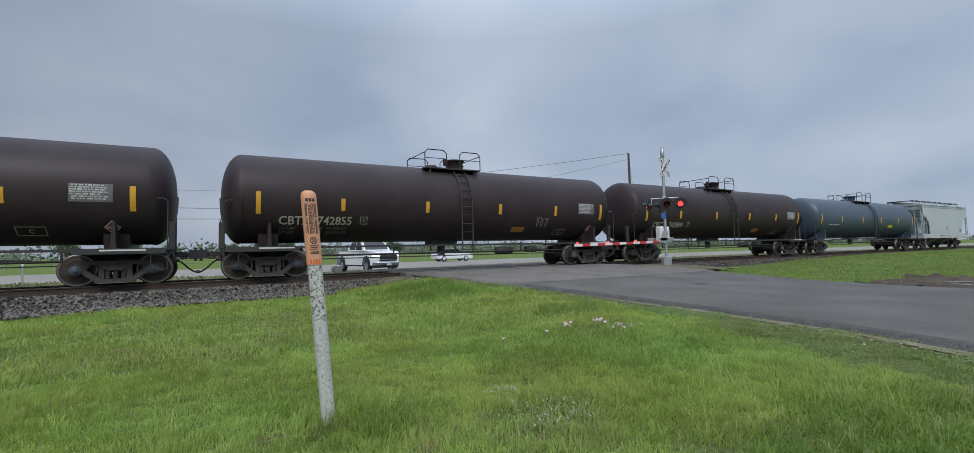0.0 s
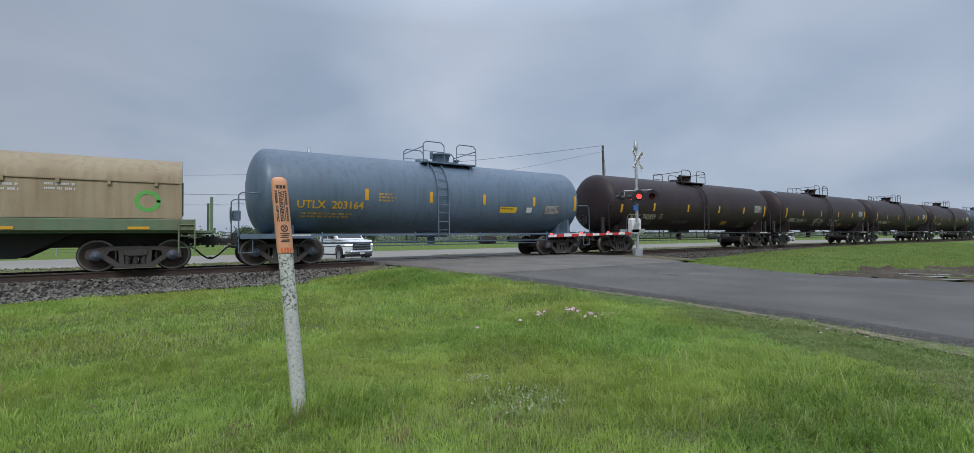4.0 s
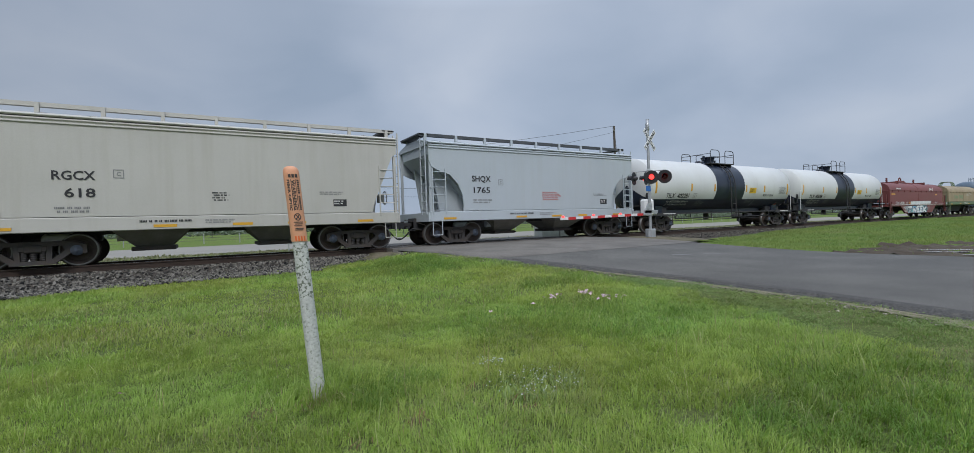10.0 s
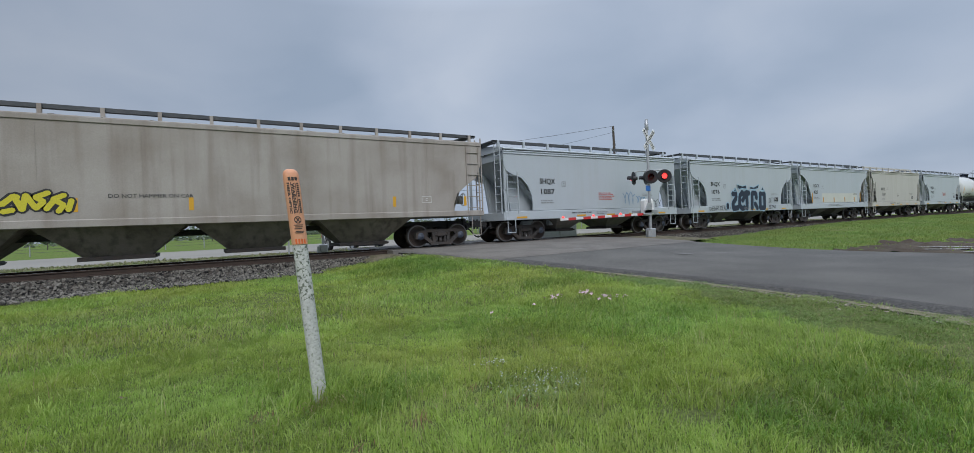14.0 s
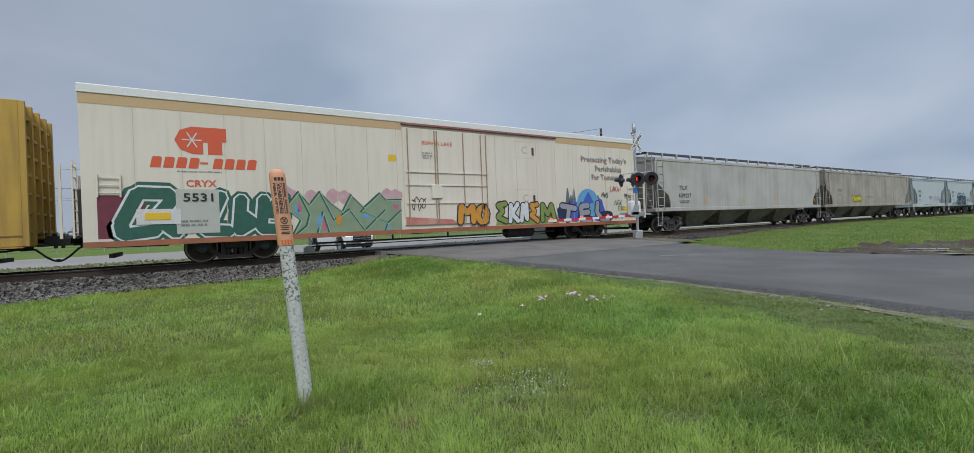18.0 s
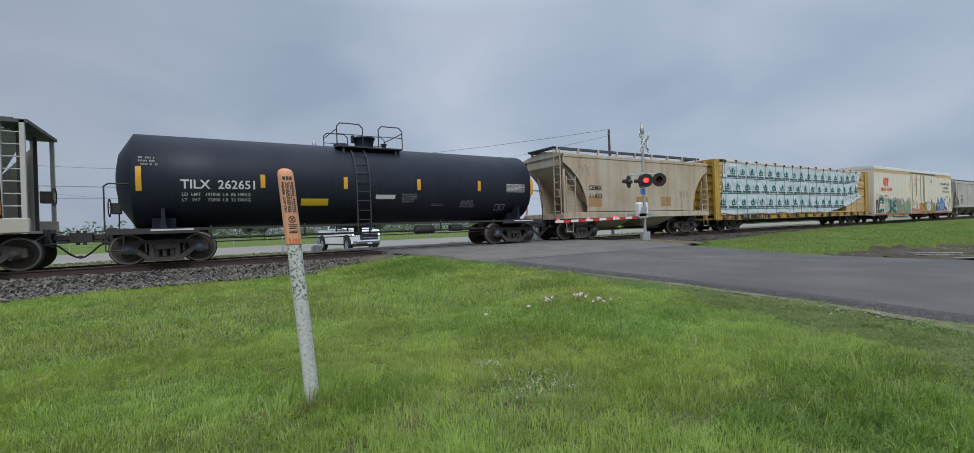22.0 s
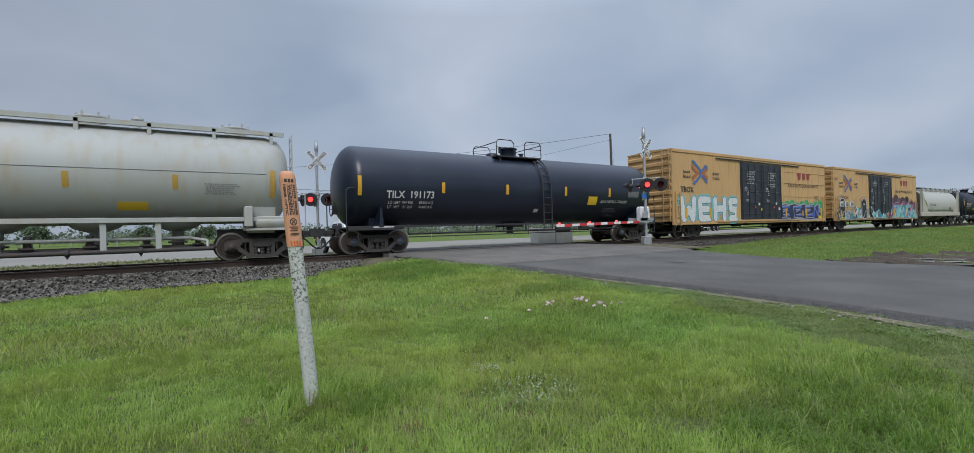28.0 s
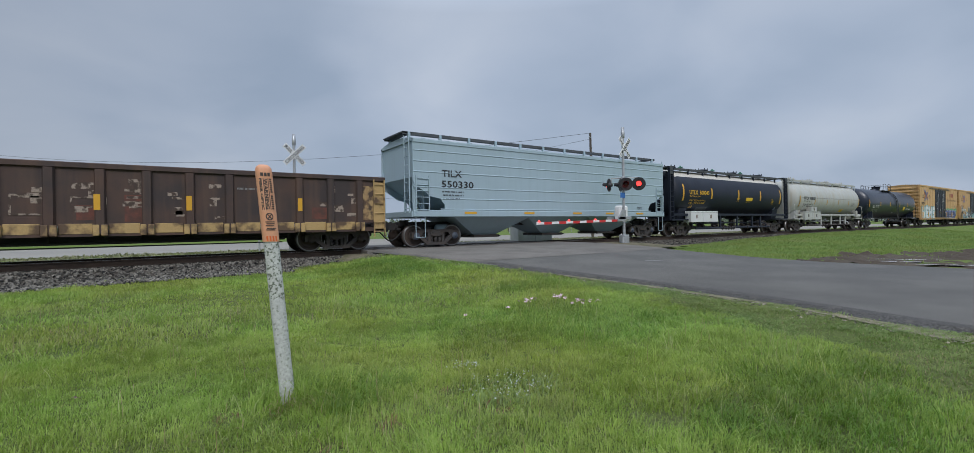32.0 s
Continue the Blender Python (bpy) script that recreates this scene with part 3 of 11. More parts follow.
def signal(x, y, face, gate):
    sig = thing("crossing_signal", "grey crossing signal with red flashing lamps" + (", crossbuck and lowered gate" if gate else " and crossbuck"), "crossing signal", x, y, road_z(y) + (0.0 if gate else -0.1), group="crossing signals")
    H = 5.32
    mast = part("mast", Shape().rod((0, 0, 0), (0, 0, H - 0.5), 0.062, 16), M_GALV, sig)
    part("bell", Shape().lathe([(H - 0.5, 0.062), (H - 0.48, 0.085), (H - 0.18, 0.085), (H - 0.16, 0.07), (H, 0.07), (H + 0.005, 0.0)], (0, 0, 0), "z", 16), M_GALV, mast, "grey bell on the mast's top")
    base = Shape().box(-0.17, 0.17, -0.17, 0.17, -0.06, 0.36, 0.03)
    base.rod((-0.24, -0.1, 0), (-0.24, -0.1, 0.28), 0.07, 10)
    part("mast_base", base, M_GALV, sig, "pale cast junction base")
    crossbuck(sig, face * 0.09, 4.38, face, 8 if gate else 0)
    arm = Shape().pipe([(-0.56, 0.0, 0.3), (0.66, 0.0, 0.3)], 0.026, 8)
    arm.pipe([(-0.54, 0.0, 0.0), (-0.54, 0.0, 0.3)], 0.022, 8).pipe([(0.11, 0.02, 0.0), (0.11, 0.02, 0.3)], 0.022, 8).pipe([(0.66, 0.0, 0.0), (0.66, 0.0, 0.3)], 0.022, 8)
    arm.box(-0.09, 0.09, -0.09, 0.09, 0.2, 0.38, 0.02)
    bar = part("lamp_crossarm", arm, M_GALV, sig, at=pose(0, 0, 2.68 if gate else 2.56, 0, 0, -51 if gate else -12))
    lamp_head(bar, pose(0.11 if gate else -0.3, -0.1, 0), False)
    lamp_head(bar, pose(0.67 if gate else 0.45, -0.02, 0), True)
    lamp_head(bar, pose(-0.54, 0, 0, 0, 0, -108), True)
    lamp_head(bar, pose(-0.02, 0.34, 0, 0, 0, -108), False)
    if gate:
        part("notice_plate", Shape().box(-0.32, 0.0, face * 0.075, face * 0.085, 2.06, 2.3), M_BLUE, sig, "blue emergency notice plate")
    if gate:
        mech = Shape().box(-0.2, 0.42, 0.06, 0.42, 0.95, 1.72, 0.08)
        mech.box(0.06, 0.46, 0.08, 0.46, 1.05, 1.62, 0.1)
        mc = part("gate_mechanism", mech, M_WHITE, sig, "white cast gate mechanism case")
        fork = Shape().box(-0.55, 0.35, -0.16, -0.10, 1.06, 1.2, 0.01).box(0.3, 0.35, -0.13, 0.55, 1.06, 1.2, 0.01).box(-0.55, 0.35, 0.5, 0.55, 1.06, 1.2, 0.01)
        fork.prism([(-0.6, 1.02), (-0.1, 0.95), (-0.02, 1.5), (-0.3, 1.5)], -0.16, -0.11, "y")
        part("gate_fork", fork, M_GALV, sig)
        g = part("gate_arm", Shape().box(-5.35, -0.5, -0.045, 0.0, 1.015, 1.145, 0.01), M_WHITE, sig, "red and white striped gate arm")
        n = 12
        for i in range(1, n, 2):
            a = -5.35 + 4.85 * i / n
            part("red_stripe", Shape().box(a, a + 4.85 / n, -0.0485, 0.0035, 1.012, 1.148), M_RED, g)
        for i, a in enumerate((-5.2, -3.55, -1.95)):
            l = Shape().lathe([(1.145, 0.055), (1.19, 0.055), (1.225, 0.04), (1.24, 0.0)], (a, -0.02, 0), "z", 12)
            part("gate_lamp", l, M_TIP, g, "small red gate lamp")
        for ob in [g] + list(g.children):
            for v in ob.data.vertices:
                # the lowered arm droops a little and is slim
                v.co.z = 1.08 + (v.co.z - 1.08) * 0.78 + (v.co.x + 0.5) * 0.02 - 0.06
        cw = Shape().box(0.42, 1.15, 0.52, 0.6, 1.0, 1.22, 0.02)
        part("counterweight", cw, M_GALV, sig)
    return sig


signal(17.3, 13.9, -1, True)
signal(4.75, 22.4, -1, False)


def concrete_blocks():
    for k, x in enumerate((18.0, 19.42)):
        b = thing("concrete_block", "pale grey concrete block standing beyond the track", "concrete block", x, 22.2, ground_z(x, 22.2) + 0.02, group="concrete blocks")
        part("body", Shape().box(-0.68, 0.68, -0.4, 0.4, -0.1, 1.06, 0.03), M_CONC, b)
        part("lid", Shape().box(-0.7, 0.7, -0.42, 0.42, 1.06, 1.13, 0.015), M_CONC, b)


concrete_blocks()


# ---- utility poles and wires ----
def utility_pole(x, y, h, arm=True, lean=0.0, r=0.15):
    p = thing("utility_pole", "weathered wooden utility pole carrying wires", "utility pole", x, y, -0.6, group="utility poles")
    part("shaft", Shape().rod((0, 0, 0), (lean, 0, h), r, 12, r * 0.7), M_WOODPOLE, p)
    part("insulator", Shape().rod((lean - 0.05, -0.12, h - 0.5), (lean - 0.3, -0.12, h - 0.4), 0.05, 8), M_GALV, p)
    if arm:
        part("crossarm", Shape().box(-1.1, 1.1, -0.06, 0.06, h - 0.5, h - 0.36), M_WOODPOLE, p)
    return Vector((x + lean, y, h - 0.6))


def wire(a, b, sag, r=0.012):
    s = Shape()
    a, b = Vector(a), Vector(b)
    pts = [a.lerp(b, i / 14) - Vector((0, 0, sag * 4 * (i / 14) * (1 - i / 14))) for i in range(15)]
    s.pipe(pts, r, 5)
    solo("overhead_wire", s, M_WIRE, "thin dark overhead wire sagging between poles", "wire", "overhead wires")


def poles():
    top = utility_pole(35.0, 32.0, 10.6, False, -0.15)
    wire(top, top + (Vector((3.0, 66.0, 11.2)) - top) * 1.8, 2.1, 0.018)
    wire(top - Vector((0, 0, 0.6)), top + (Vector((6.0, 66.0, 9.4)) - top) * 2.0, 3.4, 0.012)
    wire(top, (38.5, 34, -0.5), 0.0, 0.01)
    tops = [utility_pole(x, 92, 9.8, True, 0, 0.17) for x in (-150, -95, -40, 15, 70, 125, 180, 250)]
    for a, b in zip(tops, tops[1:]):
        for dx, dz in ((-1, 0.2), (1, 0.2), (0, -1.6)):
            wire(a + Vector((0, dx * 0.4, dz)), b + Vector((0, dx * 0.4, dz)), 0.6, 0.02)


poles()

# ---- rolling stock: common parts ----
TRAIN, WHEELS = [], []
M_STEEL = mat("grimy_truck_steel", (0.058, 0.053, 0.051), 0.75, col2=(0.085, 0.06, 0.045), scale=4, bump=0.2, bscale=50, fine=0.35)
M_WHEEL = mat("rusty_wheel_plate", (0.06, 0.043, 0.035), 0.7, metal=0.2, col2=(0.10, 0.075, 0.06), scale=6, bump=0.15, bscale=60)
M_TREAD = mat("bright_wheel_rim", (0.24, 0.23, 0.225), 0.4, metal=0.8, fine=0.2)
M_CAP = mat("blue_grey_bearing_cap", (0.10, 0.125, 0.17), 0.65, col2=(0.06, 0.05, 0.05), scale=9)
# black raised so that its base colour carries a haze lift
M_UNDER = mat("haze_lifted_underframe_black", (0.032, 0.033, 0.036), 0.7, col2=(0.05, 0.04, 0.035), scale=2, bump=0.1)
M_HOSE = mat("black_rubber_hose", (0.014, 0.014, 0.014), 0.6)
M_BROWN = mat("dark_brown_tank_paint", (0.035, 0.0245, 0.0265), 0.5, col2=(0.047, 0.034, 0.036), scale=0.7, amount=0.8, streak=(0.05, 0.042, 0.042), samount=0.3, bscale=25, fine=0.2)
M_TNAVY = mat("navy_black_tank_paint", (0.016, 0.023, 0.042), 0.34, col2=(0.022, 0.029, 0.048), scale=0.8, streak=(0.032, 0.037, 0.05), samount=0.25, fine=0.2)
M_TBLACK = mat("black_tank_paint", (0.015, 0.019, 0.031), 0.5, col2=(0.024, 0.029, 0.044), scale=0.8, streak=(0.036, 0.037, 0.04), samount=0.25, fine=0.2)
M_TGLOSS = mat("glossy_blue_black_tank_paint", (0.013, 0.018, 0.033), 0.34, col2=(0.019, 0.025, 0.042), scale=0.8, fine=0.15)
M_TWHITE = mat("white_tank_paint", (0.60, 0.61, 0.60), 0.45, col2=(0.53, 0.53, 0.515), scale=0.6, streak=(0.5, 0.48, 0.44), samount=0.18, fine=0.05)
M_TBLUE = mat("blue_grey_tank_paint", (0.115, 0.165, 0.225), 0.42, col2=(0.092, 0.13, 0.175), scale=0.6, streak=(0.05, 0.055, 0.06), samount=0.4, fine=0.15)
M_TDBLUE = mat("dark_blue_tank_paint", (0.05, 0.075, 0.11), 0.45, col2=(0.065, 0.08, 0.1), scale=0.8, fine=0.2)
M_YSTRIP = mat("yellow_reflective_strip", (0.64, 0.34, 0.025), 0.45, fine=0.1)
M_YPLATE = mat("yellow_label", (0.72, 0.46, 0.025), 0.5, fine=0.1)
M_OPLATE = mat("faded_orange_label", (0.42, 0.20, 0.03), 0.6, col2=(0.3, 0.15, 0.04), scale=6)
M_INKW = mat("white_stencil_paint", (0.66, 0.65, 0.62), 0.6, fine=0.3)
M_INKC = mat("cream_stencil_paint", (0.52, 0.49, 0.40), 0.6, fine=0.3)
M_INKK = mat("black_stencil_paint", (0.022, 0.022, 0.024), 0.6, fine=0.2)
M_INKG = mat("grey_small_print", (0.24, 0.24, 0.24), 0.7, fine=0.3)
M_TABLE = mat("dim_table_backing", (0.13, 0.13, 0.13), 0.7, col2=(0.2, 0.2, 0.2), scale=12, fine=0.2)
M_INKY = mat("yellow_stencil_paint", (0.62, 0.36, 0.02), 0.6, fine=0.2)
M_INKR = mat("red_stencil_paint", (0.50, 0.07, 0.045), 0.6, fine=0.2)
M_RUST = mat("rust_brown_iron", (0.13, 0.06, 0.035), 0.85, col2=(0.2, 0.1, 0.055), scale=5, bump=0.3)

for m in (M_BROWN, M_TBLACK):
    m.node_tree.nodes["Principled BSDF"].inputs["Specular IOR Level"].default_value = 0.24


def flat(hw):
    def f(x, z, off):
        return (x, -hw - off, z)
    return f


def barrel(R, zc):
    def f(x, z, off):
        a = math.asin(max(-1, min(1, (z - zc) / R)))
        return (x, -(R + off) * math.cos(a), zc + (R + off) * math.sin(a))
    return f


def plate(parent, name, x0, x1, z0, z1, material, surf, label="", off=0.006):
    n = 5
    s = Shape()
    v = []
    for o in (0.001, off):
        for i in range(n + 1):
            z = z0 + (z1 - z0) * i / n
            v += [surf(x0, z, o), surf(x1, z, o)]
    m = 2 * (n + 1)
    f = [(2 * i + m, 2 * i + 1 + m, 2 * i + 3 + m, 2 * i + 2 + m) for i in range(n)]
    f += [(2 * i, 2 * i + 2, 2 * i + 2 + m, 2 * i + m) for i in range(n)] + [(2 * i + 1, 2 * i + 1 + m, 2 * i + 3 + m, 2 * i + 3) for i in range(n)]
    f += [(0, m, m + 1, 1), (2 * n, 2 * n + 1, 2 * n + 1 + m, 2 * n + m)]
    s.add(v, f)
    return part(name, s, material, parent, label)


def words(parent, body, x, z, h, material, surf, width=None, bold=0.018, label=""):
    v, f = lettering(body, h * 1.42, bold)
    w = max(p[0] for p in v)
    k = width / w if width else 1.0
    s = Shape()
    s.add([surf(x + p[0] * k, z + p[1], 0.013) for p in v], f)
    return part("lettering", s, material, parent, label or "painted letters and numbers")


def print_lines(parent, x, z, w, h, rows, material, surf, seed=1):
    """Small print too fine to read: broken bars in lines."""
    rnd = random.Random(seed)
    s = Shape()
    lh = h / rows
    g = min(0.036, lh * 0.36)
    for r in range(rows):
        u, z1 = rnd.choice((0.0, 0.0, 1.5 * g)), z + h - r * lh
        end = w * rnd.uniform(0.72, 1.0)
        while u < end - g:
            for i in range(rnd.randint(2, 6)):
                if u > end - g:
                    break
                z0 = z1 - min(lh * 0.58, g * 1.7)
                s.add([surf(x + u, z0, 0.011), surf(x + u + g * 0.72, z0, 0.011), surf(x + u + g * 0.72, z1, 0.011), surf(x + u, z1, 0.011)], [(0, 1, 2, 3)])
                u += g
            u += g * rnd.uniform(0.7, 1.6)
    return tagged(part("small_print", s, material, parent, "lines of small painted print"), kind="stuff")


def frame_box(parent, x, z, w, h, material, surf, t=0.018):
    s = Shape()
    for a, b, c, d in ((x, x + w, z, z + t), (x, x + w, z + h - t, z + h), (x, x + t, z + t, z + h - t), (x + w - t, x + w, z + t, z + h - t)):
        s.add([surf(a, c, 0.011), surf(b, c, 0.011), surf(b, d, 0.011), surf(a, d, 0.011)], [(0, 1, 2, 3)])
    box = part("stencil_box", s, material, parent, "painted square frame with the letter C")
    v, f = lettering("C", h * 0.62, 0.02)
    part("lettering", Shape().add([surf(x + w / 2 - h * 0.21 + p[0], z + h * 0.28 + p[1], 0.011) for p in v], f), material, box)
    return box


def diamond(parent, x, z, r, surf, face=None, rim=None):
    s = Shape().add([surf(x - r, z, 0.014), surf(x, z - r, 0.014), surf(x + r, z, 0.014), surf(x, z + r, 0.014)], [(0, 1, 2, 3)])
    p = part("placard", s, face or M_INKW, parent, "diamond hazard placard")
    if rim:
        q = r * 0.82
        t = Shape().add([surf(x - q, z, 0.018), surf(x, z - q, 0.018), surf(x + q, z, 0.018), surf(x, z + q, 0.018)], [(0, 1, 2, 3)])
        part("placard_face", t, rim, p)
        part("placard_band", Shape().add([surf(x - q * .8, z - q * .2, 0.021), surf(x + q * .8, z - q * .2, 0.021), surf(x + q * .8, z + q * .2, 0.021), surf(x - q * .8, z + q * .2, 0.021)], [(0, 1, 2, 3)]), M_INKW, p)
    return p


SHARED = {}


def truck_meshes():
    if SHARED:
        return
    w = Shape()
    for sg in (-1, 1):
        y = lambda a: sg * a
        w.lathe([(y(0.79), 0.30), (y(0.775), 0.33), (y(0.80), 0.40), (y(0.80), 0.45)], (0, 0, 0), "y", 28)
        w.lathe([(y(0.79), 0.30), (y(0.755), 0.16), (y(0.80), 0.13), (y(0.81), 0.0)], (0, 0, 0), "y", 28)
        w.lathe([(y(0.66), 0.0), (y(0.66), 0.13), (y(0.70), 0.16), (y(0.73), 0.33), (y(0.665), 0.42), (y(0.66), 0.483), (y(0.69), 0.483), (y(0.70), 0.457)], (0, 0, 0), "y", 28)
    w.rod((0, -0.7, 0), (0, 0.7, 0), 0.085, 12)
    # uneven marks on the plate, so that the turning shows
    for sg in (-1, 1):
        w.box(0.18, 0.27, sg * 0.785, sg * 0.775, -0.03, 0.05)
    SHARED["wheel"] = w.mesh("wheelset", M_WHEEL)
    r = Shape()
    for sg in (1,):
        r.lathe([(sg * 0.70, 0.457), (sg * 0.80, 0.452), (sg * 0.803, 0.43), (sg * 0.801, 0.405)], (0, 0, 0), "y", 36)
    SHARED["rim"] = r.mesh("bright_rim", M_TREAD)
    f = Shape()
    top = [(-1.08, 0.36), (-1.08, 0.56), (-0.98, 0.64), (-0.78, 0.66), (-0.60, 0.72), (0.60, 0.72), (0.78, 0.66), (0.98, 0.64), (1.08, 0.56), (1.08, 0.36), (1.0, 0.34), (0.99, 0.46), (0.80, 0.46), (0.78, 0.36), (0.46, 0.14), (0.36, 0.10), (-0.36, 0.10), (-0.46, 0.14), (-0.78, 0.36), (-0.80, 0.46), (-0.99, 0.46), (-1.0, 0.34)]
    # a casting: outer ring with three windows
    def strut(a, b, t):
        dx, dz = b[0] - a[0], b[1] - a[1]
        l = math.hypot(dx, dz)
        nx, nz = -dz / l * t / 2, dx / l * t / 2
        f.prism([(a[0] + nx, a[1] + nz), (b[0] + nx, b[1] + nz), (b[0] - nx, b[1] - nz), (a[0] - nx, a[1] - nz)], -0.075, 0.075, "y")
    f.prism([(-0.66, 0.60), (-0.58, 0.72), (0.58, 0.72), (0.66, 0.60)], -0.08, 0.08, "y")
    for sg in (-1, 1):
        strut((sg * 1.02, 0.57), (sg * 0.58, 0.66), 0.15)
        strut((sg * 0.80, 0.50), (sg * 0.40, 0.17), 0.14)
        strut((sg * 0.33, 0.62), (sg * 0.31, 0.15), 0.12)
        strut((sg * 0.62, 0.62), (sg * 0.72, 0.42), 0.09)
        f.prism([(sg * 0.72, 0.40), (sg * 0.70, 0.62), (sg * 1.1, 0.62), (sg * 1.12, 0.38), (sg * 1.02, 0.36), (sg * 1.0, 0.5), (sg * 0.78, 0.5), (sg * 0.77, 0.38)], -0.09, 0.09, "y")
    f.prism([(-0.48, 0.09), (-0.44, 0.2), (0.44, 0.2), (0.48, 0.09)], -0.09, 0.09, "y")
    g = Shape()
    for k in range(5):
        g.lathe([(0.2 + 0.05 * k, 0.055), (0.225 + 0.05 * k, 0.085), (0.25 + 0.05 * k, 0.055)], (0, 0, 0), "z", 10)
    f.box(-0.29, 0.29, -0.1, 0.1, 0.45, 0.6, 0.02)
    SHARED["frame"] = f.mesh("side_frame", M_STEEL)
    SHARED["spring"] = g.mesh("coil_spring", M_STEEL)
    c = Shape().lathe([(0.1, 0.15), (-0.02, 0.155), (-0.09, 0.14), (-0.095, 0.06), (-0.12, 0.05), (-0.12, 0.0)], (0, 0, 0), "y", 16)
    SHARED["cap"] = c.mesh("bearing_cap", M_CAP)
    c2 = Shape().lathe([(0.1, 0.15), (-0.02, 0.155), (-0.09, 0.14), (-0.095, 0.06), (-0.12, 0.05), (-0.12, 0.0)], (0, 0, 0), "y", 16)
    SHARED["cap2"] = c2.mesh("bearing_cap", M_STEEL)
    b = Shape().box(-0.2, 0.2, -1.1, 1.1, 0.42, 0.64, 0.03).rod((0, 0, 0.6), (0, 0, 0.8), 0.3, 16)
    b.box(-0.55, 0.55, -0.5, 0.5, 0.38, 0.46, 0.02)
    for sg in (-1, 1):
        b.box(sg * 0.36, sg * 0.44, -0.75, 0.75, 0.28, 0.4, 0.01)
    SHARED["bolster"] = b.mesh("truck", M_STEEL)


def truck(car, x, caps="cap"):
    truck_meshes()
    t = part("truck", SHARED["bolster"], None, car, "four-wheeled cast steel freight truck", at=pose(x, 0, 0))
    for k, sx in enumerate((-0.889, 0.889)):
        w = part("wheelset", SHARED["wheel"], None, t, at=pose(sx, 0, 0.457))
        WHEELS.append((w, k))
        me = SHARED["rim"]
        for sg in (-1, 1):
            part("wheel_rim", me, None, t, "bright worn wheel rim", at=pose(sx, 0, 0.457, 0, 0, 0 if sg > 0 else 180))
        for sg in (-1, 1):
            part("bearing_cap", SHARED[caps], None, t, at=pose(sx, sg * 0.99, 0.457) @ pose(0, 0, 0, 0, 0, 0 if sg < 0 else 180))
    for sg in (-1, 1):
        part("side_frame", SHARED["frame"], None, t, at=pose(0, sg * 0.99, 0))
        for x in (-0.19, 0, 0.19):
            part("coil_spring", SHARED["spring"], None, t, at=pose(x, sg * 0.99, 0))


def ends(car, L, sill=1.0, material=None, inset=1.6):
    """Draft sills, couplers, hoses and uncoupling levers at both ends."""
    m = material or M_UNDER
    for sg in (-1, 1):
        e = sg * L / 2
        part("draft_sill", Shape().box(e - sg * 0.75, e - sg * (inset + 1.6), -0.19, 0.19, 0.68, sill, 0.02), m, car)
        c = Shape().box(e - sg * 0.8, e - sg * 0.22, -0.07, 0.07, 0.78, 0.94, 0.02)
        c.prism([(e - sg * 0.26, -0.16), (e + sg * 0.02, -0.17), (e + sg * 0.09, -0.06), (e + sg * 0.02, 0.02), (e + sg * 0.06, 0.15), (e - sg * 0.12, 0.2), (e - sg * 0.26, 0.1)], 0.71, 1.0, "z")
        c.box(e - sg * 0.5, e - sg * 0.3, -0.2, 0.2, 0.7, 0.78, 0.01).rod((e - sg * 0.08, -0.1, 0.64), (e - sg * 0.08, -0.1, 1.06), 0.045, 8)
        part("coupler", c, M_UNDER, car, "cast steel knuckle coupler")
        part("striker_plate", Shape().box(e - sg * 0.62, e - sg * 0.78, -0.34, 0.34, 0.6, 1.12, 0.02).box(e - sg * 0.62, e - sg * 1.5, -0.26, 0.26, 0.66, 1.0, 0.02), m, car, "striker plate round the draft gear")
        part("train_line", Shape().pipe([(e - sg * 0.5, -0.36, 0.7), (e - sg * 1.0, -0.5, 0.62), (e - sg * 2.6, -0.55, 0.6)], 0.03, 6).rod((e - sg * 0.62, -0.36, 0.62), (e - sg * 0.62, -0.36, 0.82), 0.05, 8), m, car, "brake pipe with angle cock")
        part("brake_beam", Shape().box(e - sg * 1.2, e - sg * 1.32, -1.05, 1.05, 0.3, 0.42, 0.01), M_STEEL, car)
        h = [(e - sg * 0.7, -0.3, 0.72), (e - sg * 0.45, -0.32, 0.62), (e - sg * 0.24, -0.3, 0.40), (e - sg * 0.1, -0.27, 0.30), (e + sg * 0.0, -0.25, 0.27), (e + sg * 0.04, -0.24, 0.33)]
        part("air_hose", Shape().pipe(h, 0.028, 7), M_HOSE, car, "drooping black air hose")
        lv = [(e - sg * 0.72, -1.35, 0.8), (e - sg * 0.72, -0.2, 0.98), (e - sg * 0.3, -0.1, 1.05)]
        part("uncoupling_lever", Shape().pipe(lv, 0.014, 5), M_STEEL, car)


def ladder(car, x, y, z0, z1, w, rungs, material, along="x", r=0.016, name="ladder"):
    s = Shape()
    a, b = ((x - w / 2, y), (x + w / 2, y)) if along == "x" else ((x, y - w / 2), (x, y + w / 2))
    for p in (a, b):
        s.box(p[0] - 0.02, p[0] + 0.02, p[1] - 0.02, p[1] + 0.02, z0, z1)
    for i in range(rungs):
        z = z0 + (z1 - z0) * (i + 0.5) / rungs
        s.rod((*a, z), (*b, z), r, 6)
    return part(name, s, material, car)


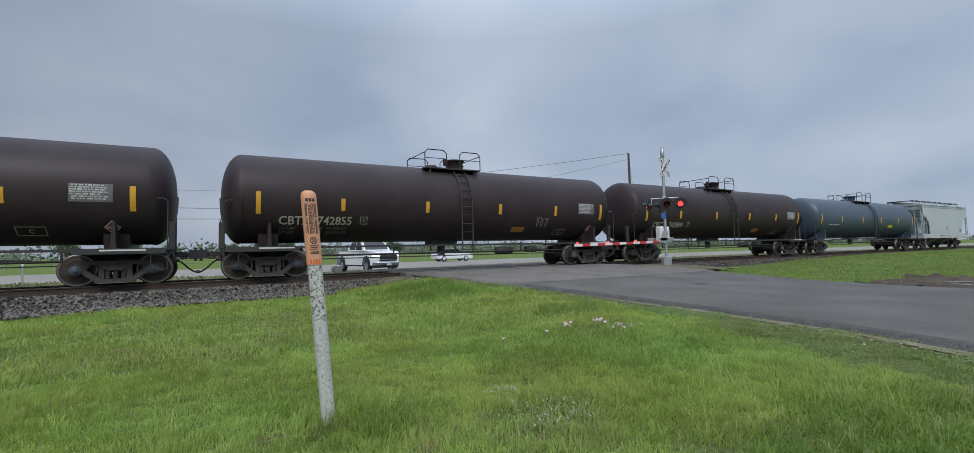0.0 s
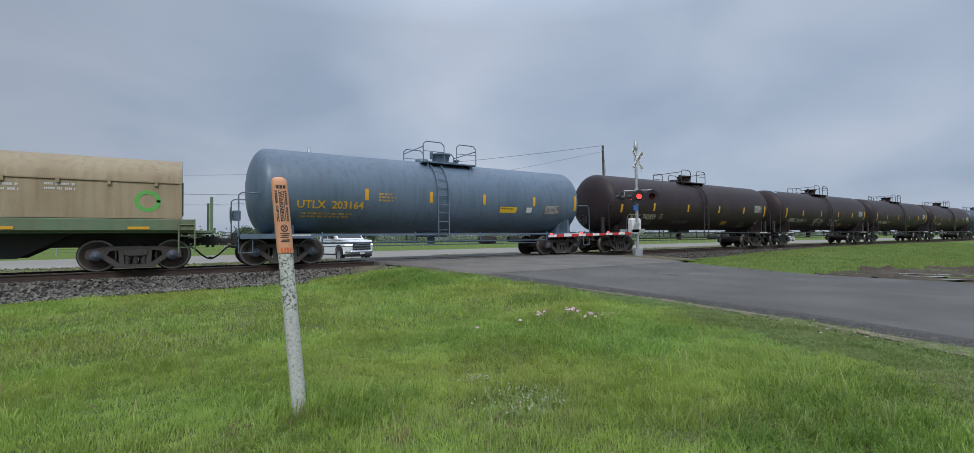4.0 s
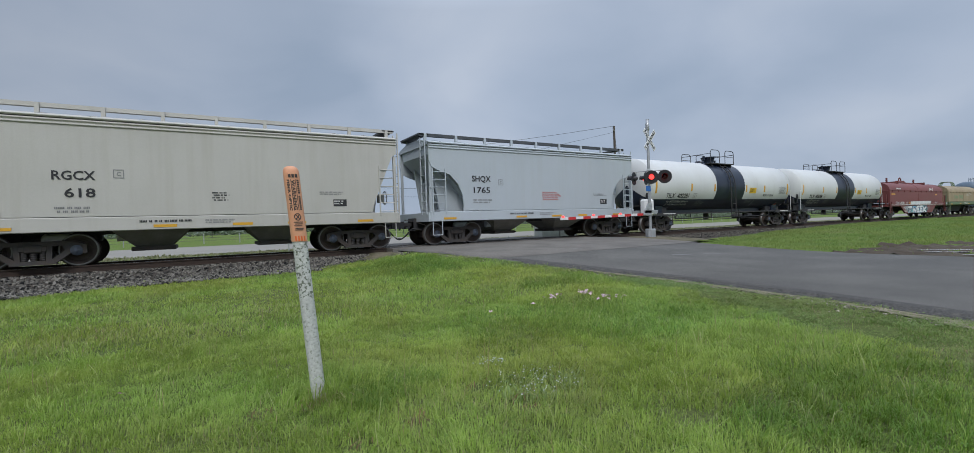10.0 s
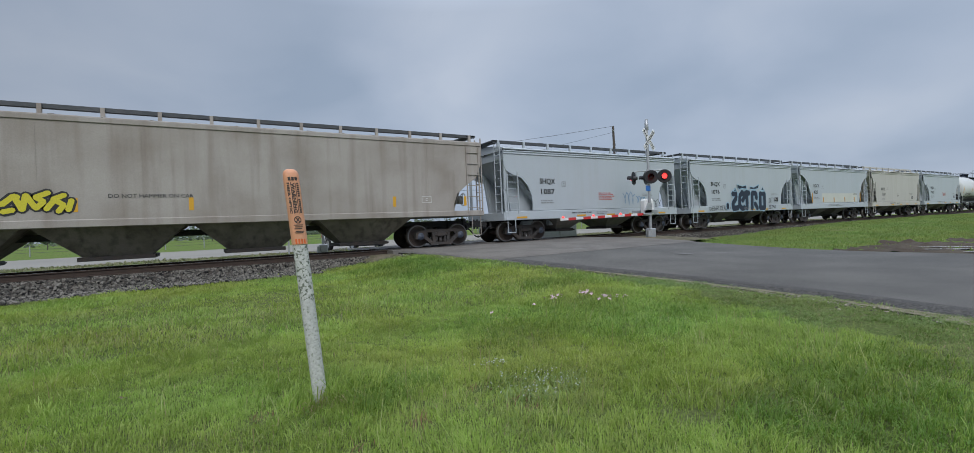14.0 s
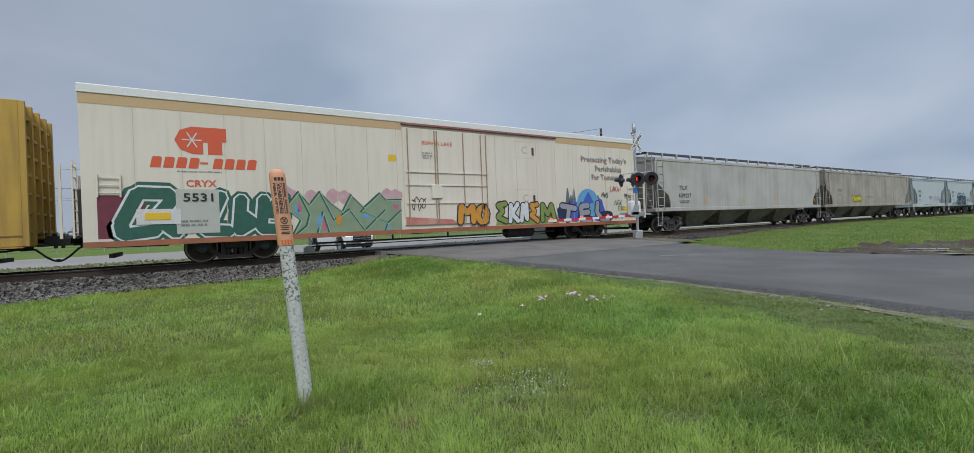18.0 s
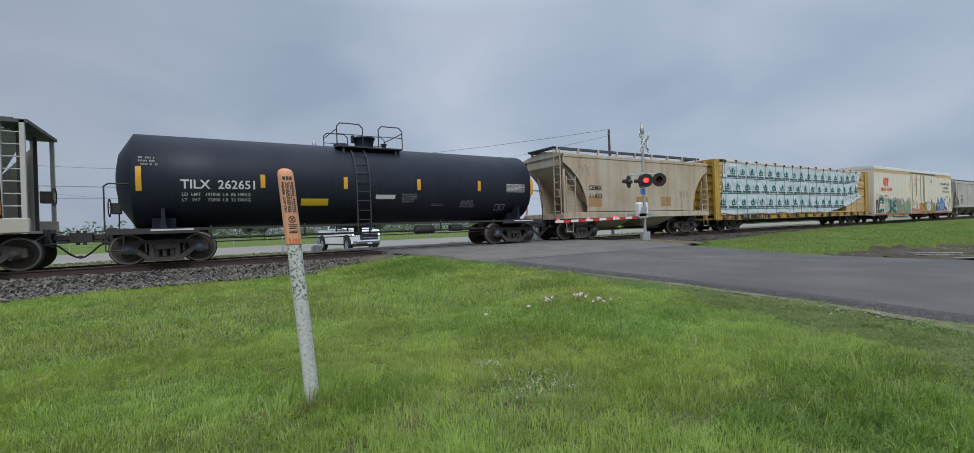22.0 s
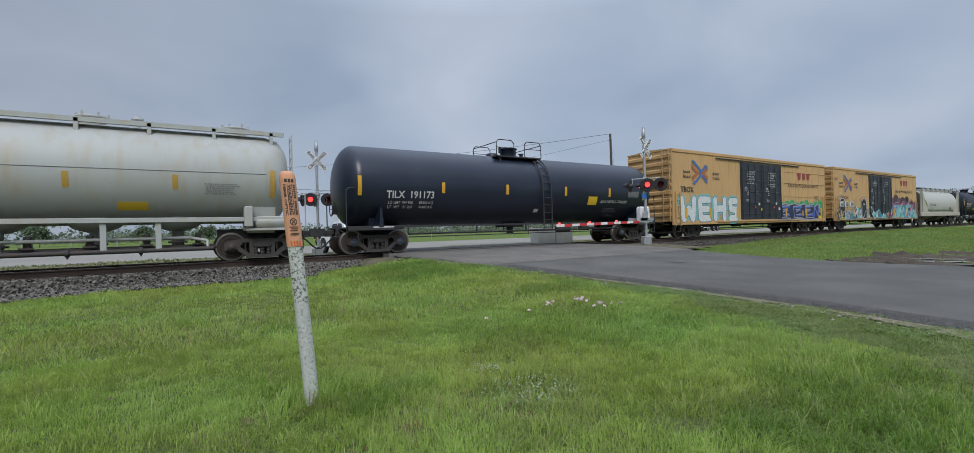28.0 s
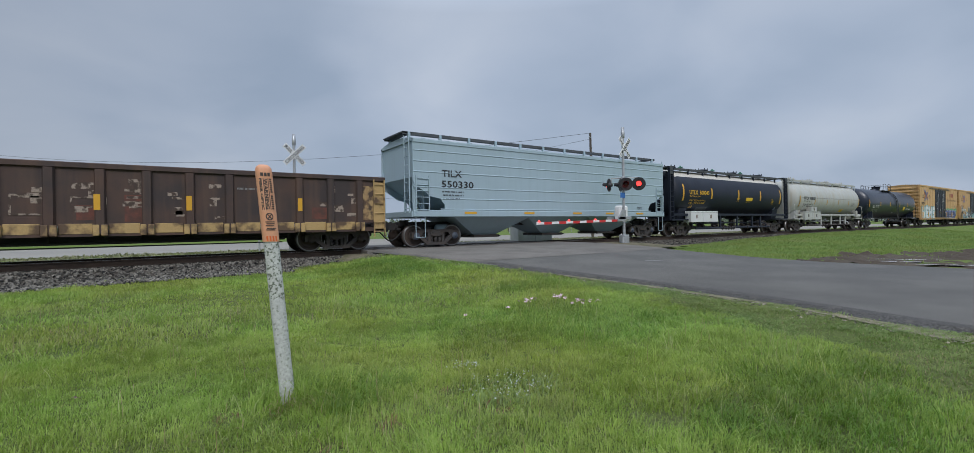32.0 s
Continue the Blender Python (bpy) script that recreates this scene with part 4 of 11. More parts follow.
def brake_wheel(car, x, y, z, sg, material):
    s = Shape()
    n = 16
    ring = [(x, y + 0.27 * math.cos(2 * math.pi * i / n), z + 0.27 * math.sin(2 * math.pi * i / n)) for i in range(n + 1)]
    s.pipe(ring, 0.018, 6)
    for i in range(0, n, 4):
        s.rod((x - sg * 0.05, y, z), ring[i], 0.012, 5)
    s.box(x - sg * 0.05, x - sg * 0.3, y - 0.12, y + 0.12, z - 0.2, z + 0.15, 0.02)
    part("brake_wheel", s, material, car, "hand brake wheel on the car's end")


def piping(car, xa, xb, z=0.72, y=-1.25, material=None, drop=0.0):
    m = material or M_UNDER
    part("side_pipe", Shape().pipe([(xa, y, z), (xb, y, z)], 0.036, 6), m, car)
    part("side_pipe", Shape().pipe([(xa, y + 0.5, z - 0.12), (xb, y + 0.5, z - 0.12)], 0.02, 6), m, car)
    n = max(2, int((xb - xa) / 2.6))
    for i in range(n + 1):
        x = xa + (xb - xa) * i / n + 0.2 * math.sin(i * 2.3)
        part("pipe_hanger", Shape().box(x - 0.025, x + 0.025, y - 0.02, y + 0.03, z - 0.04, z + 0.4), m, car)


def brake_tank(car, x, material=None):
    s = Shape().lathe([(-0.45, 0.0), (-0.44, 0.1), (-0.38, 0.17), (0.38, 0.17), (0.44, 0.1), (0.45, 0.0)], (x, -0.6, 0.75), "x", 14)
    part("air_reservoir", s, material or M_UNDER, car, "brake air reservoir under the car")
    part("brake_cylinder", Shape().rod((x + 1.2, -0.55, 0.78), (x + 1.75, -0.55, 0.78), 0.14, 12).rod((x + 1.75, -0.55, 0.78), (x + 2.6, -0.4, 0.75), 0.03, 6), material or M_UNDER, car)


def car_thing(name, label, category, k, group):
    a, b = COUPLINGS[k], COUPLINGS[k + 1]
    c = thing(name, label, category, (a + b) / 2, TRACK, 0, group=group)
    TRAIN.append((c, (a + b) / 2))
    return c, a - b


# places of the couplings along the train, from its head back
COUPLINGS = [406, 393.5, 374.1, 356.05, 338.0, 320.0, 301.9, 285.0, 272.6, 255.55, 239.3, 222.9, 209.8, 197.3, 184.7, 171.6, 158.8, 137.4, 115.6, 91.0, 66.9, 54.3, 37.3, 22.55, 2.1, -18.35, -36.5, -53.0, -69.7, -86.55, -104]


# ---- tank cars ----
def tank_car(k, label, shell, hl, R, zc, tc, marks=None, numbers=None, ink=None, dome=0.0, lower=None, band=None, strips=(), hand=None, tall=False, mx=0.0, lad=0.0, strip_h=0.42, ends_white=False, caps="cap", head=0.62, strip_z=2.48, hoff=0.0, cone=False, jacket=False):
    c, L = car_thing("tank_car", label, "tank car", k, "tank cars of the train")
    surf = barrel(R, zc)
    bends = [i * math.pi / 22 for i in range(12)]
    xs, rs = [-hl + head * (1 - math.cos(a)) for a in bends], [math.sin(a) ** 0.92 for a in bends]
    if cone:
        # insulated jacket: a shallow dished end behind a sharp rim
        xs, rs = [-hl, -hl + 0.01, -hl + 0.05, -hl + 0.13, -hl + 0.31, -hl + 0.33], [0.0, 0.36, 0.62, 0.8, 0.985, 1.0]
        head = 0.33
    if jacket:
        # sheet-metal jacket: a sharp rim and a nearly straight taper to a blunt nose
        xs, rs = [-hl, -hl + 0.02, -hl + 0.1, -hl + head - 0.16, -hl + head - 0.15], [0.0, 0.3, 0.58, 0.985, 1.0]
    prof = [(x, r * R) for x, r in zip(xs, rs)]
    mids = [-hl + head + (2 * hl - 2 * head) * i / 7 for i in range(1, 7)]
    if band:
        mids = sorted([m for m in mids if not band[0] - 0.3 < m < band[1] + 0.3] + [band[0], band[1]])
    prof += [(m, R) for m in mids] + [(-x, r) for x, r in reversed(prof)]
    if not lower:
        part("tank_shell", Shape().lathe(prof, (0, 0, zc), "x", 56), shell, c, "welded steel tank shell")
    else:
        split = math.acos((lower[1] - zc) / R)
        if band:
            i0 = next(i for i, p in enumerate(prof) if abs(p[0] - band[0]) < 1e-6)
            i1 = next(i for i, p in enumerate(prof) if abs(p[0] - band[1]) < 1e-6)
            for seg in (prof[:i0 + 1], prof[i1:]):
                part("upper_shell", Shape().lathe(seg, (0, 0, zc), "x", 36, -split, split), shell, c, "white upper tank shell")
            part("centre_band", Shape().lathe(prof[i0:i1 + 1], (0, 0, zc), "x", 36, -split, split), lower[0], c, "black centre band")
        else:
            part("upper_shell", Shape().lathe(prof, (0, 0, zc), "x", 36, -split, split), shell, c)
        part("lower_shell", Shape().lathe(prof, (0, 0, zc), "x", 28, split, 2 * math.pi - split), lower[0], c, "black lower tank shell")
    for m in mids[::2]:
        part("weld_seam", Shape().lathe([(m - 0.012, R), (m, R + 0.005), (m + 0.012, R)], (0, 0, zc), "x", 48), shell if not (lower and band and band[0] <= m <= band[1]) else lower[0], c)
    body = lower[0] if lower else shell
    fm = M_UNDER if shell is not M_TBLUE else M_TBLUE
    # manway housing, platform, rails, ladder
    top = zc + R
    part("manway_housing", Shape().lathe([(top - 0.15, 0.34), (top + 0.06, 0.34), (top + 0.36, 0.40), (top + 0.37, 0.44), (top + 0.42, 0.44), (top + 0.44, 0.38), (top + 0.47, 0.0)], (mx + hoff, 0, 0), "z", 24), body, c, "round protective manway housing")
    part("lid_latch", Shape().box(mx + hoff - 0.5, mx + hoff - 0.38, -0.07, 0.07, top + 0.2, top + 0.5, 0.02), body, c)
    part("valve", Shape().rod((mx + 0.85, 0.1, top - 0.05), (mx + 0.85, 0.1, top + 0.22), 0.09, 12).rod((mx + 0.85, 0.1, top + 0.22), (mx + 0.85, 0.1, top + 0.26), 0.13, 12), body, c)
    part("hatch_cover", Shape().lathe([(top - 0.05, 0.28), (top + 0.1, 0.28), (top + 0.14, 0.24), (top + 0.15, 0)], (mx - 0.9 + hoff * 0.6, 0, 0), "z", 18), body, c)
    px0, px1 = mx - 1.3, mx + 1.2
    for sg in (-1, 1):
        part("platform", Shape().box(px0, px1, sg * 0.62, sg * 1.02, top - 0.14, top - 0.09), fm, c, "grated walkway beside the manway")
        part("platform_bracket", Shape().box(px0 + 0.2, px0 + 0.28, sg * 0.6, sg * 0.95, top - 0.35, top - 0.14).box(px1 - 0.28, px1 - 0.2, sg * 0.6, sg * 0.95, top - 0.35, top - 0.14), fm, c)
        h = 0.62 if not tall else 0.72
        for a, b in ((px0, mx - 0.35), (mx + 0.25, px1)):
            y = sg * 1.0
            r = Shape().pipe([(a, y, top - 0.1), (a, y, top + h - 0.12), (a + 0.12, y, top + h), (b - 0.14, y, top + h), (b, y, top + h - 0.14), (b, y, top - 0.1)], 0.02, 6)
            r.pipe([(a, y, top + h * 0.45), (b, y, top + h * 0.45)], 0.014, 5)
            part("safety_railing", r, fm, c, "bent pipe safety railing")
    for a in (px0, px1):
        part("end_railing", Shape().pipe([(a, -1.0, top + 0.5), (a, 1.0, top + 0.5)], 0.018, 6), fm, c)
    # ladders follow the side of the shell
    for sg in (-1, 1):
        s = Shape()
        pts = []
        for i in range(9):
            a = math.radians(78 - i * 78 / 8)
            pts.append((sg * (R + 0.07) * math.cos(a), zc + (R + 0.07) * math.sin(a)))
        pts += [(sg * (R + 0.09), zc - 0.5), (sg * (R + 0.09), zc - 1.1), (sg * (R + 0.07), 0.78)]
        for dx in (-0.24, 0.24):
            for p, q in zip(pts, pts[1:]):
                s.rod((lad + dx, *p), (lad + dx, *q), 0.03, 5)
        zl = 0.84
        while zl < top - 0.25:
            i = next((i for i in range(len(pts) - 1) if pts[i][1] >= zl >= pts[i + 1][1]), 0)
            t = (pts[i][1] - zl) / max(1e-6, pts[i][1] - pts[i + 1][1])
            y = pts[i][0] + (pts[i + 1][0] - pts[i][0]) * t
            s.rod((lad - 0.24, y, zl), (lad + 0.24, y, zl), 0.016, 5)
            zl += 0.34
        part("side_ladder", s, fm, c, "steel ladder up the tank's side")
    # stub sills, saddles, end platforms and grab irons
    zb = zc - R
    for sg in (-1, 1):
        e = sg * L / 2
        x0 = sg * tc
        part("saddle", Shape().prism([(-0.98, zb + 0.3), (-0.9, 0.95), (0.9, 0.95), (0.98, zb + 0.3), (0.6, zb + 0.1), (0, zb + 0.0), (-0.6, zb + 0.1)], x0 - 0.3, x0 + 0.3, "x"), body, c, "welded saddle over the truck")
        if cone:
            part("bolster_cover", Shape().box(x0 - 0.9, x0 + 0.9, -0.82, 0.82, 0.96, zb + 0.25, 0.03), fm, c, "black cover plate over the bolster")
            part("end_frame", Shape().box(e - sg * 0.66, e - sg * 0.74, -1.3, -1.22, 0.95, zc - 0.5).box(e - sg * 0.66, e - sg * 0.74, -1.3, 0.4, 1.45, 1.53).box(e - sg * 0.6, e - sg * 0.8, -1.05, -0.8, 1.5, 1.9, 0.03), fm, c)
        if not cone:
            part("saddle_web", Shape().prism([(x0 - 0.1, 1.0), (x0 - 0.06, 1.2), (x0 - 0.04, zc - 0.9), (x0 + 0.04, zc - 0.9), (x0 + 0.06, 1.2), (x0 + 0.1, 1.0)], -R * 0.97, -R * 0.6, "y"), body, c)
        part("end_platform", Shape().box(e - sg * 0.75, x0 - sg * 0.9, -1.48, 1.48, 0.96, 1.03, 0.01), fm, c, "steel end platform")
        part("platform_edge", Shape().box(e - sg * 0.75, x0 - sg * 0.9, -1.5, -1.47, 0.9, 1.06), fm, c)
        part("safety_note", Shape().box(x0 - 0.3, x0 + 0.75, -1.507, -1.502, 0.985, 1.03), M_INKW, c, "white strip of small print")
        hx = e - sg * 0.72
        pts = [(hx, -1.46, 1.0), (hx, -1.46, zc - 0.28), (hx - sg * 0.1, -1.46, zc - 0.2), (hx - sg * 0.62, -1.36, zc - 0.2)]
        part("end_handrail", Shape().pipe(pts, 0.022, 6), M_TWHITE if ends_white else fm, c, "bent pipe handrail")
        part("end_handrail", Shape().pipe([(p[0], -p[1], p[2]) for p in pts], 0.022, 6), M_TWHITE if ends_white else fm, c)
        part("step", Shape().pipe([(hx, -1.44, 0.95), (hx, -1.44, 0.45), (hx - sg * 0.4, -1.44, 0.45), (hx - sg * 0.4, -1.44, 0.95)], 0.018, 5), fm, c, "stirrup step")
        # head shield: a half plate that hugs the lower half of the tank's head
        if shell in (M_BROWN,):
            hug = [(sg * (x - 0.035), r * R * 1.0 + 0.03) for x, r in zip(xs, rs)][1:]
            hug = [(sg * (xs[0] - 0.04), 0.0)] + hug
            part("head_shield", Shape().lathe(hug, (0, 0, zc), "x", 24, 1.62, 4.66), shell, c, "steel head shield plate")
            part("shield_bracket", Shape().box(sg * (hl - 0.12), sg * (hl + 0.05), -1.12, -0.98, 1.0, 1.85, 0.02), fm, c)
    brake_wheel(c, -L / 2 + 0.62, 0.3, 1.75, -1, fm)
    part("side_rail", Shape().box(-tc + 0.5, tc - 0.5, -R * 0.98, -R * 0.98 + 0.06, 0.98, 1.05), fm, c, "long side rail between the trucks")
    if cone:
        part("centre_keel", Shape().box(-tc + 1.1, tc - 1.1, -0.5, 0.5, zb - 0.16, zb + 0.12, 0.02), body, c, "black keel under the jacket")
    piping(c, -tc + 1.2, tc - 1.2, 0.72, -1.15, fm)
    brake_tank(c, tc * 0.35)
    part("bottom_outlet", Shape().rod((-0.3, 0, zb + 0.05), (-0.3, 0, 0.62), 0.16, 12).box(-0.9, 0.3, -0.35, 0.35, zb - 0.15, zb + 0.1, 0.03), fm, c, "bottom outlet valve")
    ends(c, L, 1.0)
    for sg in (-1, 1):
        truck(c, sg * tc, caps)
    for i, x in enumerate(strips):
        h = strip_h * (1.7 if i in (0, len(strips) - 1) else 1.0)
        plate(c, "reflective_strip", x - 0.07, x + 0.07, strip_z - h / 2, strip_z + h / 2, M_YSTRIP, surf, "upright yellow reflective strip")
    return c, surf, L



def tank_cars():
    g6 = (-7.35, -4.68, -1.5, 1.78, 4.72, 7.45)
    lab = "dark brown weathered tank car with a manway platform on top"
    for k, num, extra in ((2, "742894", 0), (3, "742855", 1), (4, "741554", 2), (5, "742859", 3)):
        c, s, L = tank_car(k, lab, M_BROWN, 8.4, 1.53, 2.72, 7.02, strips=g6, mx=-0.08, lad=0.15, hoff=0.46, caps="cap" if k != 5 else "cap2")
        words(c, "CBTX  " + num, -6.75, 1.8, 0.27, M_INKC, s, 2.4)
        words(c, "LD LMT    208700 LB   95 300 KG", -6.7, 1.64, 0.085, M_INKG, s, 2.2, bold=0.004)
        words(c, "LT WT      77300 LB   35 000 KG", -6.7, 1.5, 0.085, M_INKG, s, 2.2, bold=0.004)
        frame_box(c, -4.05, 1.82, 0.26, 0.26, M_INKC, s)
        frame_box(c, 4.9, 1.45, 0.62, 0.24, M_INKC, s)
        tb = plate(c, "data_table", 6.05, 7.0, 2.36, 2.86, M_TABLE, s, "table of test data")
        print_lines(c, 6.08, 2.4, 0.9, 0.44, 7, M_INKW, s, 30 + k)
        plate(c, "warning_label", 2.55, 3.2, 1.55, 1.76, M_OPLATE, s, "orange warning label")
        diamond(c, 6.95, 1.68, 0.2, s, M_INKW, M_INKR)
        if extra == 2:
            plate(c, "blue_tarp_patch", -7.6, -7.15, 4.02, 4.2, mat("pale_blue_patch", (0.2, 0.45, 0.62), 0.6), s, "pale blue patch on the tank's head")
            tag(c, "MEAN", -2.5, 1.6, 1.75, 0.5, M_INKW, s, 3)
            tag(c, "NUGS", 0.3, 1.58, 1.9, 0.48, M_INKW, s, 6)
        if extra == 1:
            scrawl(c, 3.7, 1.75, 0.7, 0.5, M_INKG, s, 3)
        if extra == 3:
            scrawl(c, -2.6, 1.55, 1.5, 0.2, M_INKG, s, 8)
    c, s, L = tank_car(1, "dark blue tank car with a manway platform on top", M_TDBLUE, 8.6, 1.5, 2.62, 7.6, strips=(-8.0, -5, -1.6, 1.7, 5, 8.0), mx=0.1, lad=0.5)
    print_lines(c, -6.9, 1.9, 2.2, 0.22, 1, M_INKW, s, 4)
    print_lines(c, -6.9, 1.5, 1.9, 0.25, 2, M_INKG, s, 5)
    plate(c, "warning_label", 3.2, 4.0, 1.9, 2.1, M_YPLATE, s)
    c, s, L = tank_car(6, "blue-grey tank car with side ladder and yellow strips", M_TBLUE, 7.4, 1.51, 2.58, 6.3, strips=(-6.6, -3.6, -1.0, 1.5, 4.2, 6.75), mx=0.2, lad=-0.5, tall=True)
    words(c, "UTLX  203164", -6.0, 1.95, 0.26, M_INKY, s, 2.3)
    print_lines(c, -5.9, 1.6, 1.9, 0.2, 2, M_INKY, s, 6)
    plate(c, "warning_label", 2.35, 3.25, 1.95, 2.2, M_YPLATE, s, "yellow emergency label")
    print_lines(c, 2.4, 2.0, 0.8, 0.16, 1, M_INKK, s, 8)
    plate(c, "label_plate", 3.8, 4.1, 1.97, 2.2, M_INKW, s)
    plate(c, "data_table", 4.85, 5.85, 1.9, 2.32, M_TABLE, s)
    print_lines(c, 4.9, 1.94, 0.9, 0.36, 7, M_INKW, s, 9)
    print_lines(c, -3.2, 2.2, 0.8, 0.35, 3, M_INKY, s, 10)
    part("gauge_cover", Shape().rod((6.2, -0.8, 1.32), (6.2, 0.8, 1.32), 0.2, 14), M_TBLUE, c)
    diamond(c, 6.2, 1.42, 0.18, s)
    for k, num in ((9, "402286"), (10, "402281")):
        c, s, L = tank_car(k, "white tank car with black lower half and centre band", M_TWHITE, 7.64, 1.52, 2.67, 6.2, strips=(-7.0, -3.88, -1.62, 1.82, 4.0, 7.0), lower=(M_TNAVY, 1.83), band=(-1.43, 1.62), mx=0.1, lad=0.15, ends_white=True, tall=True, strip_z=2.5, cone=True)
        words(c, "TILX  " + num, -6.05 if k == 10 else -5.87, 1.9, 0.25, M_INKK, s, 2.05)
        words(c, "LD LMT  175200LB  80300 KG", -5.8, 1.66, 0.095, M_INKW, s, 1.95, bold=0.004)
        words(c, "LT  WT   84700 LB  38400 KG", -5.8, 1.5, 0.095, M_INKW, s, 1.95, bold=0.004)
        print_lines(c, -3.1, 1.45, 0.9, 0.3, 4, M_INKG, s, k + 3)
        print_lines(c, 2.1, 1.55, 0.9, 0.2, 3, M_INKG, s, k + 4)
        frame_box(c, -3.6, 1.9, 0.3, 0.26, M_INKG, s)
        words(c, "METHYL CHLORIDE", 3.95, 2.02, 0.13, M_INKK, s, 1.25, bold=0.004)
        plate(c, "warning_label", 2.2, 2.98, 2.2, 2.55, M_YPLATE, s, "yellow warning label with black print")
        print_lines(c, 2.28, 2.26, 0.62, 0.24, 4, M_INKK, s, k + 5)
        print_lines(c, 5.9, 2.15, 0.95, 0.5, 8, M_INKG, s, k + 6)
        diamond(c, 6.29, 1.43, 0.2, s, M_INKW, M_INKR)
    c, s, L = tank_car(21, "glossy black tank car with yellow strips", M_TBLACK, 7.65, 1.47, 2.54, 6.45, strips=(-7.0, -3.77, -1.11, 1.7, 4.43, 7.2), mx=0.05, lad=-0.5, tall=True, strip_z=2.5, jacket=True)
    words(c, "TILX  262651", -6.0, 2.24, 0.26, M_INKW, s, 2.0)
    words(c, "LD  LMT   191000  LB  86 158KG", -5.98, 2.02, 0.095, M_INKW, s, 1.85, bold=0.004)
    words(c, "LT   WT     72000  LB  32 500KG", -5.98, 1.86, 0.095, M_INKW, s, 1.85, bold=0.004)
    plate(c, "warning_label", -2.6, -1.7, 1.72, 1.95, M_YPLATE, s)
    plate(c, "label_plate", 0.0, 0.75, 1.95, 2.1, M_INKW, s)
    for i, (x, z, w, h, r) in enumerate(((1.0, 1.8, 0.7, 0.35, 5), (2.3, 1.68, 0.6, 0.1, 2), (3.6, 1.6, 0.8, 0.3, 4), (-7.0, 2.85, 0.5, 0.3, 3))):
        print_lines(c, x, z, w, h, r, M_INKG, s, 40 + i)
    plate(c, "data_table", 5.8, 6.8, 2.25, 2.62, M_TABLE, s)
    print_lines(c, 5.83, 2.28, 0.94, 0.32, 6, M_INKW, s, 51)
    frame_box(c, 5.35, 1.5, 0.5, 0.26, M_INKW, s)
    diamond(c, 6.7, 1.3, 0.17, s)
    c, s, L = tank_car(25, "long black tank car with a yellow label", M_TGLOSS, 8.45, 1.56, 2.62, 7.1, strips=(-7.88, -4.53, -1.44, 1.91, 4.83, 7.4), mx=-0.3, lad=0.7, strip_z=2.52, head=0.7)
    words(c, "TILX  191173", -6.88, 2.1, 0.26, M_INKW, s, 1.95)
    words(c, "LD LMT 194 800      88300 KG", -6.8, 1.88, 0.1, M_INKW, s, 1.85, bold=0.006)
    words(c, "LT  WT   91 200      41400 KG", -6.8, 1.72, 0.1, M_INKW, s, 1.85, bold=0.006)
    plate(c, "warning_label", 3.4, 4.0, 1.9, 2.3, M_YPLATE, s)
    plate(c, "label_plate", 0.2, 0.45, 1.55, 1.7, M_INKW, s)
    words(c, "ACRYLONITRILE, STABILIZED", 4.25, 2.0, 0.13, M_INKW, s, 1.9, bold=0.004)
    print_lines(c, 4.6, 1.55, 1.2, 0.2, 3, M_INKG, s, 15)
    plate(c, "data_table", 6.2, 7.0, 2.3, 2.6, M_TABLE, s)


def scrawl(car, x, z, w, h, material, surf, seed, t=0.028):
    """A loose spray-painted line: loops that spell nothing."""
    rnd = random.Random(seed)
    n = max(3, int(w / 0.3))
    pts = []
    for i in range(n * 6 + 1):
        u = i / (n * 6)
        a = i * 2 * math.pi / 6
        pts.append((x + w * u + 0.12 * math.sin(a) * rnd.uniform(0.5, 1.3), z + h * (0.5 + 0.5 * math.cos(a) * rnd.uniform(0.5, 1.0))))
    s = Shape()
    for j, (p, q) in enumerate(zip(pts, pts[1:])):
        dx, dz = q[0] - p[0], q[1] - p[1]
        l = math.hypot(dx, dz) or 1
        nx, nz = -dz / l * t / 2, dx / l * t / 2
        o = 0.009 + 0.0006 * (j % 6)
        s.add([surf(p[0] + nx, p[1] + nz, o), surf(q[0] + nx, q[1] + nz, o), surf(q[0] - nx, q[1] - nz, o), surf(p[0] - nx, p[1] - nz, o)], [(0, 1, 2, 3)])
    return part("spray_scrawl", s, material, car, "loose spray-painted scrawl")


def stroke(s, pts, t, surf, off):
    """A thick rounded line through pts."""
    for j, (p, q) in enumerate(zip(pts, pts[1:])):
        dx, dz = q[0] - p[0], q[1] - p[1]
        l = math.hypot(dx, dz) or 1
        ux, uz = dx / l * t * 0.35, dz / l * t * 0.35
        nx, nz = -dz / l * t / 2, dx / l * t / 2
        o = off + 0.0005 * (j % 5)
        ring = [(p[0] + nx, p[1] + nz), (p[0] - ux + nx * 0.4, p[1] - uz + nz * 0.4), (p[0] - ux - nx * 0.4, p[1] - uz - nz * 0.4), (p[0] - nx, p[1] - nz), (q[0] - nx, q[1] - nz), (q[0] + ux - nx * 0.4, q[1] + uz - nz * 0.4), (q[0] + ux + nx * 0.4, q[1] + uz + nz * 0.4), (q[0] + nx, q[1] + nz)]
        s.add([surf(a, b, o) for a, b in ring], [tuple(range(8))])


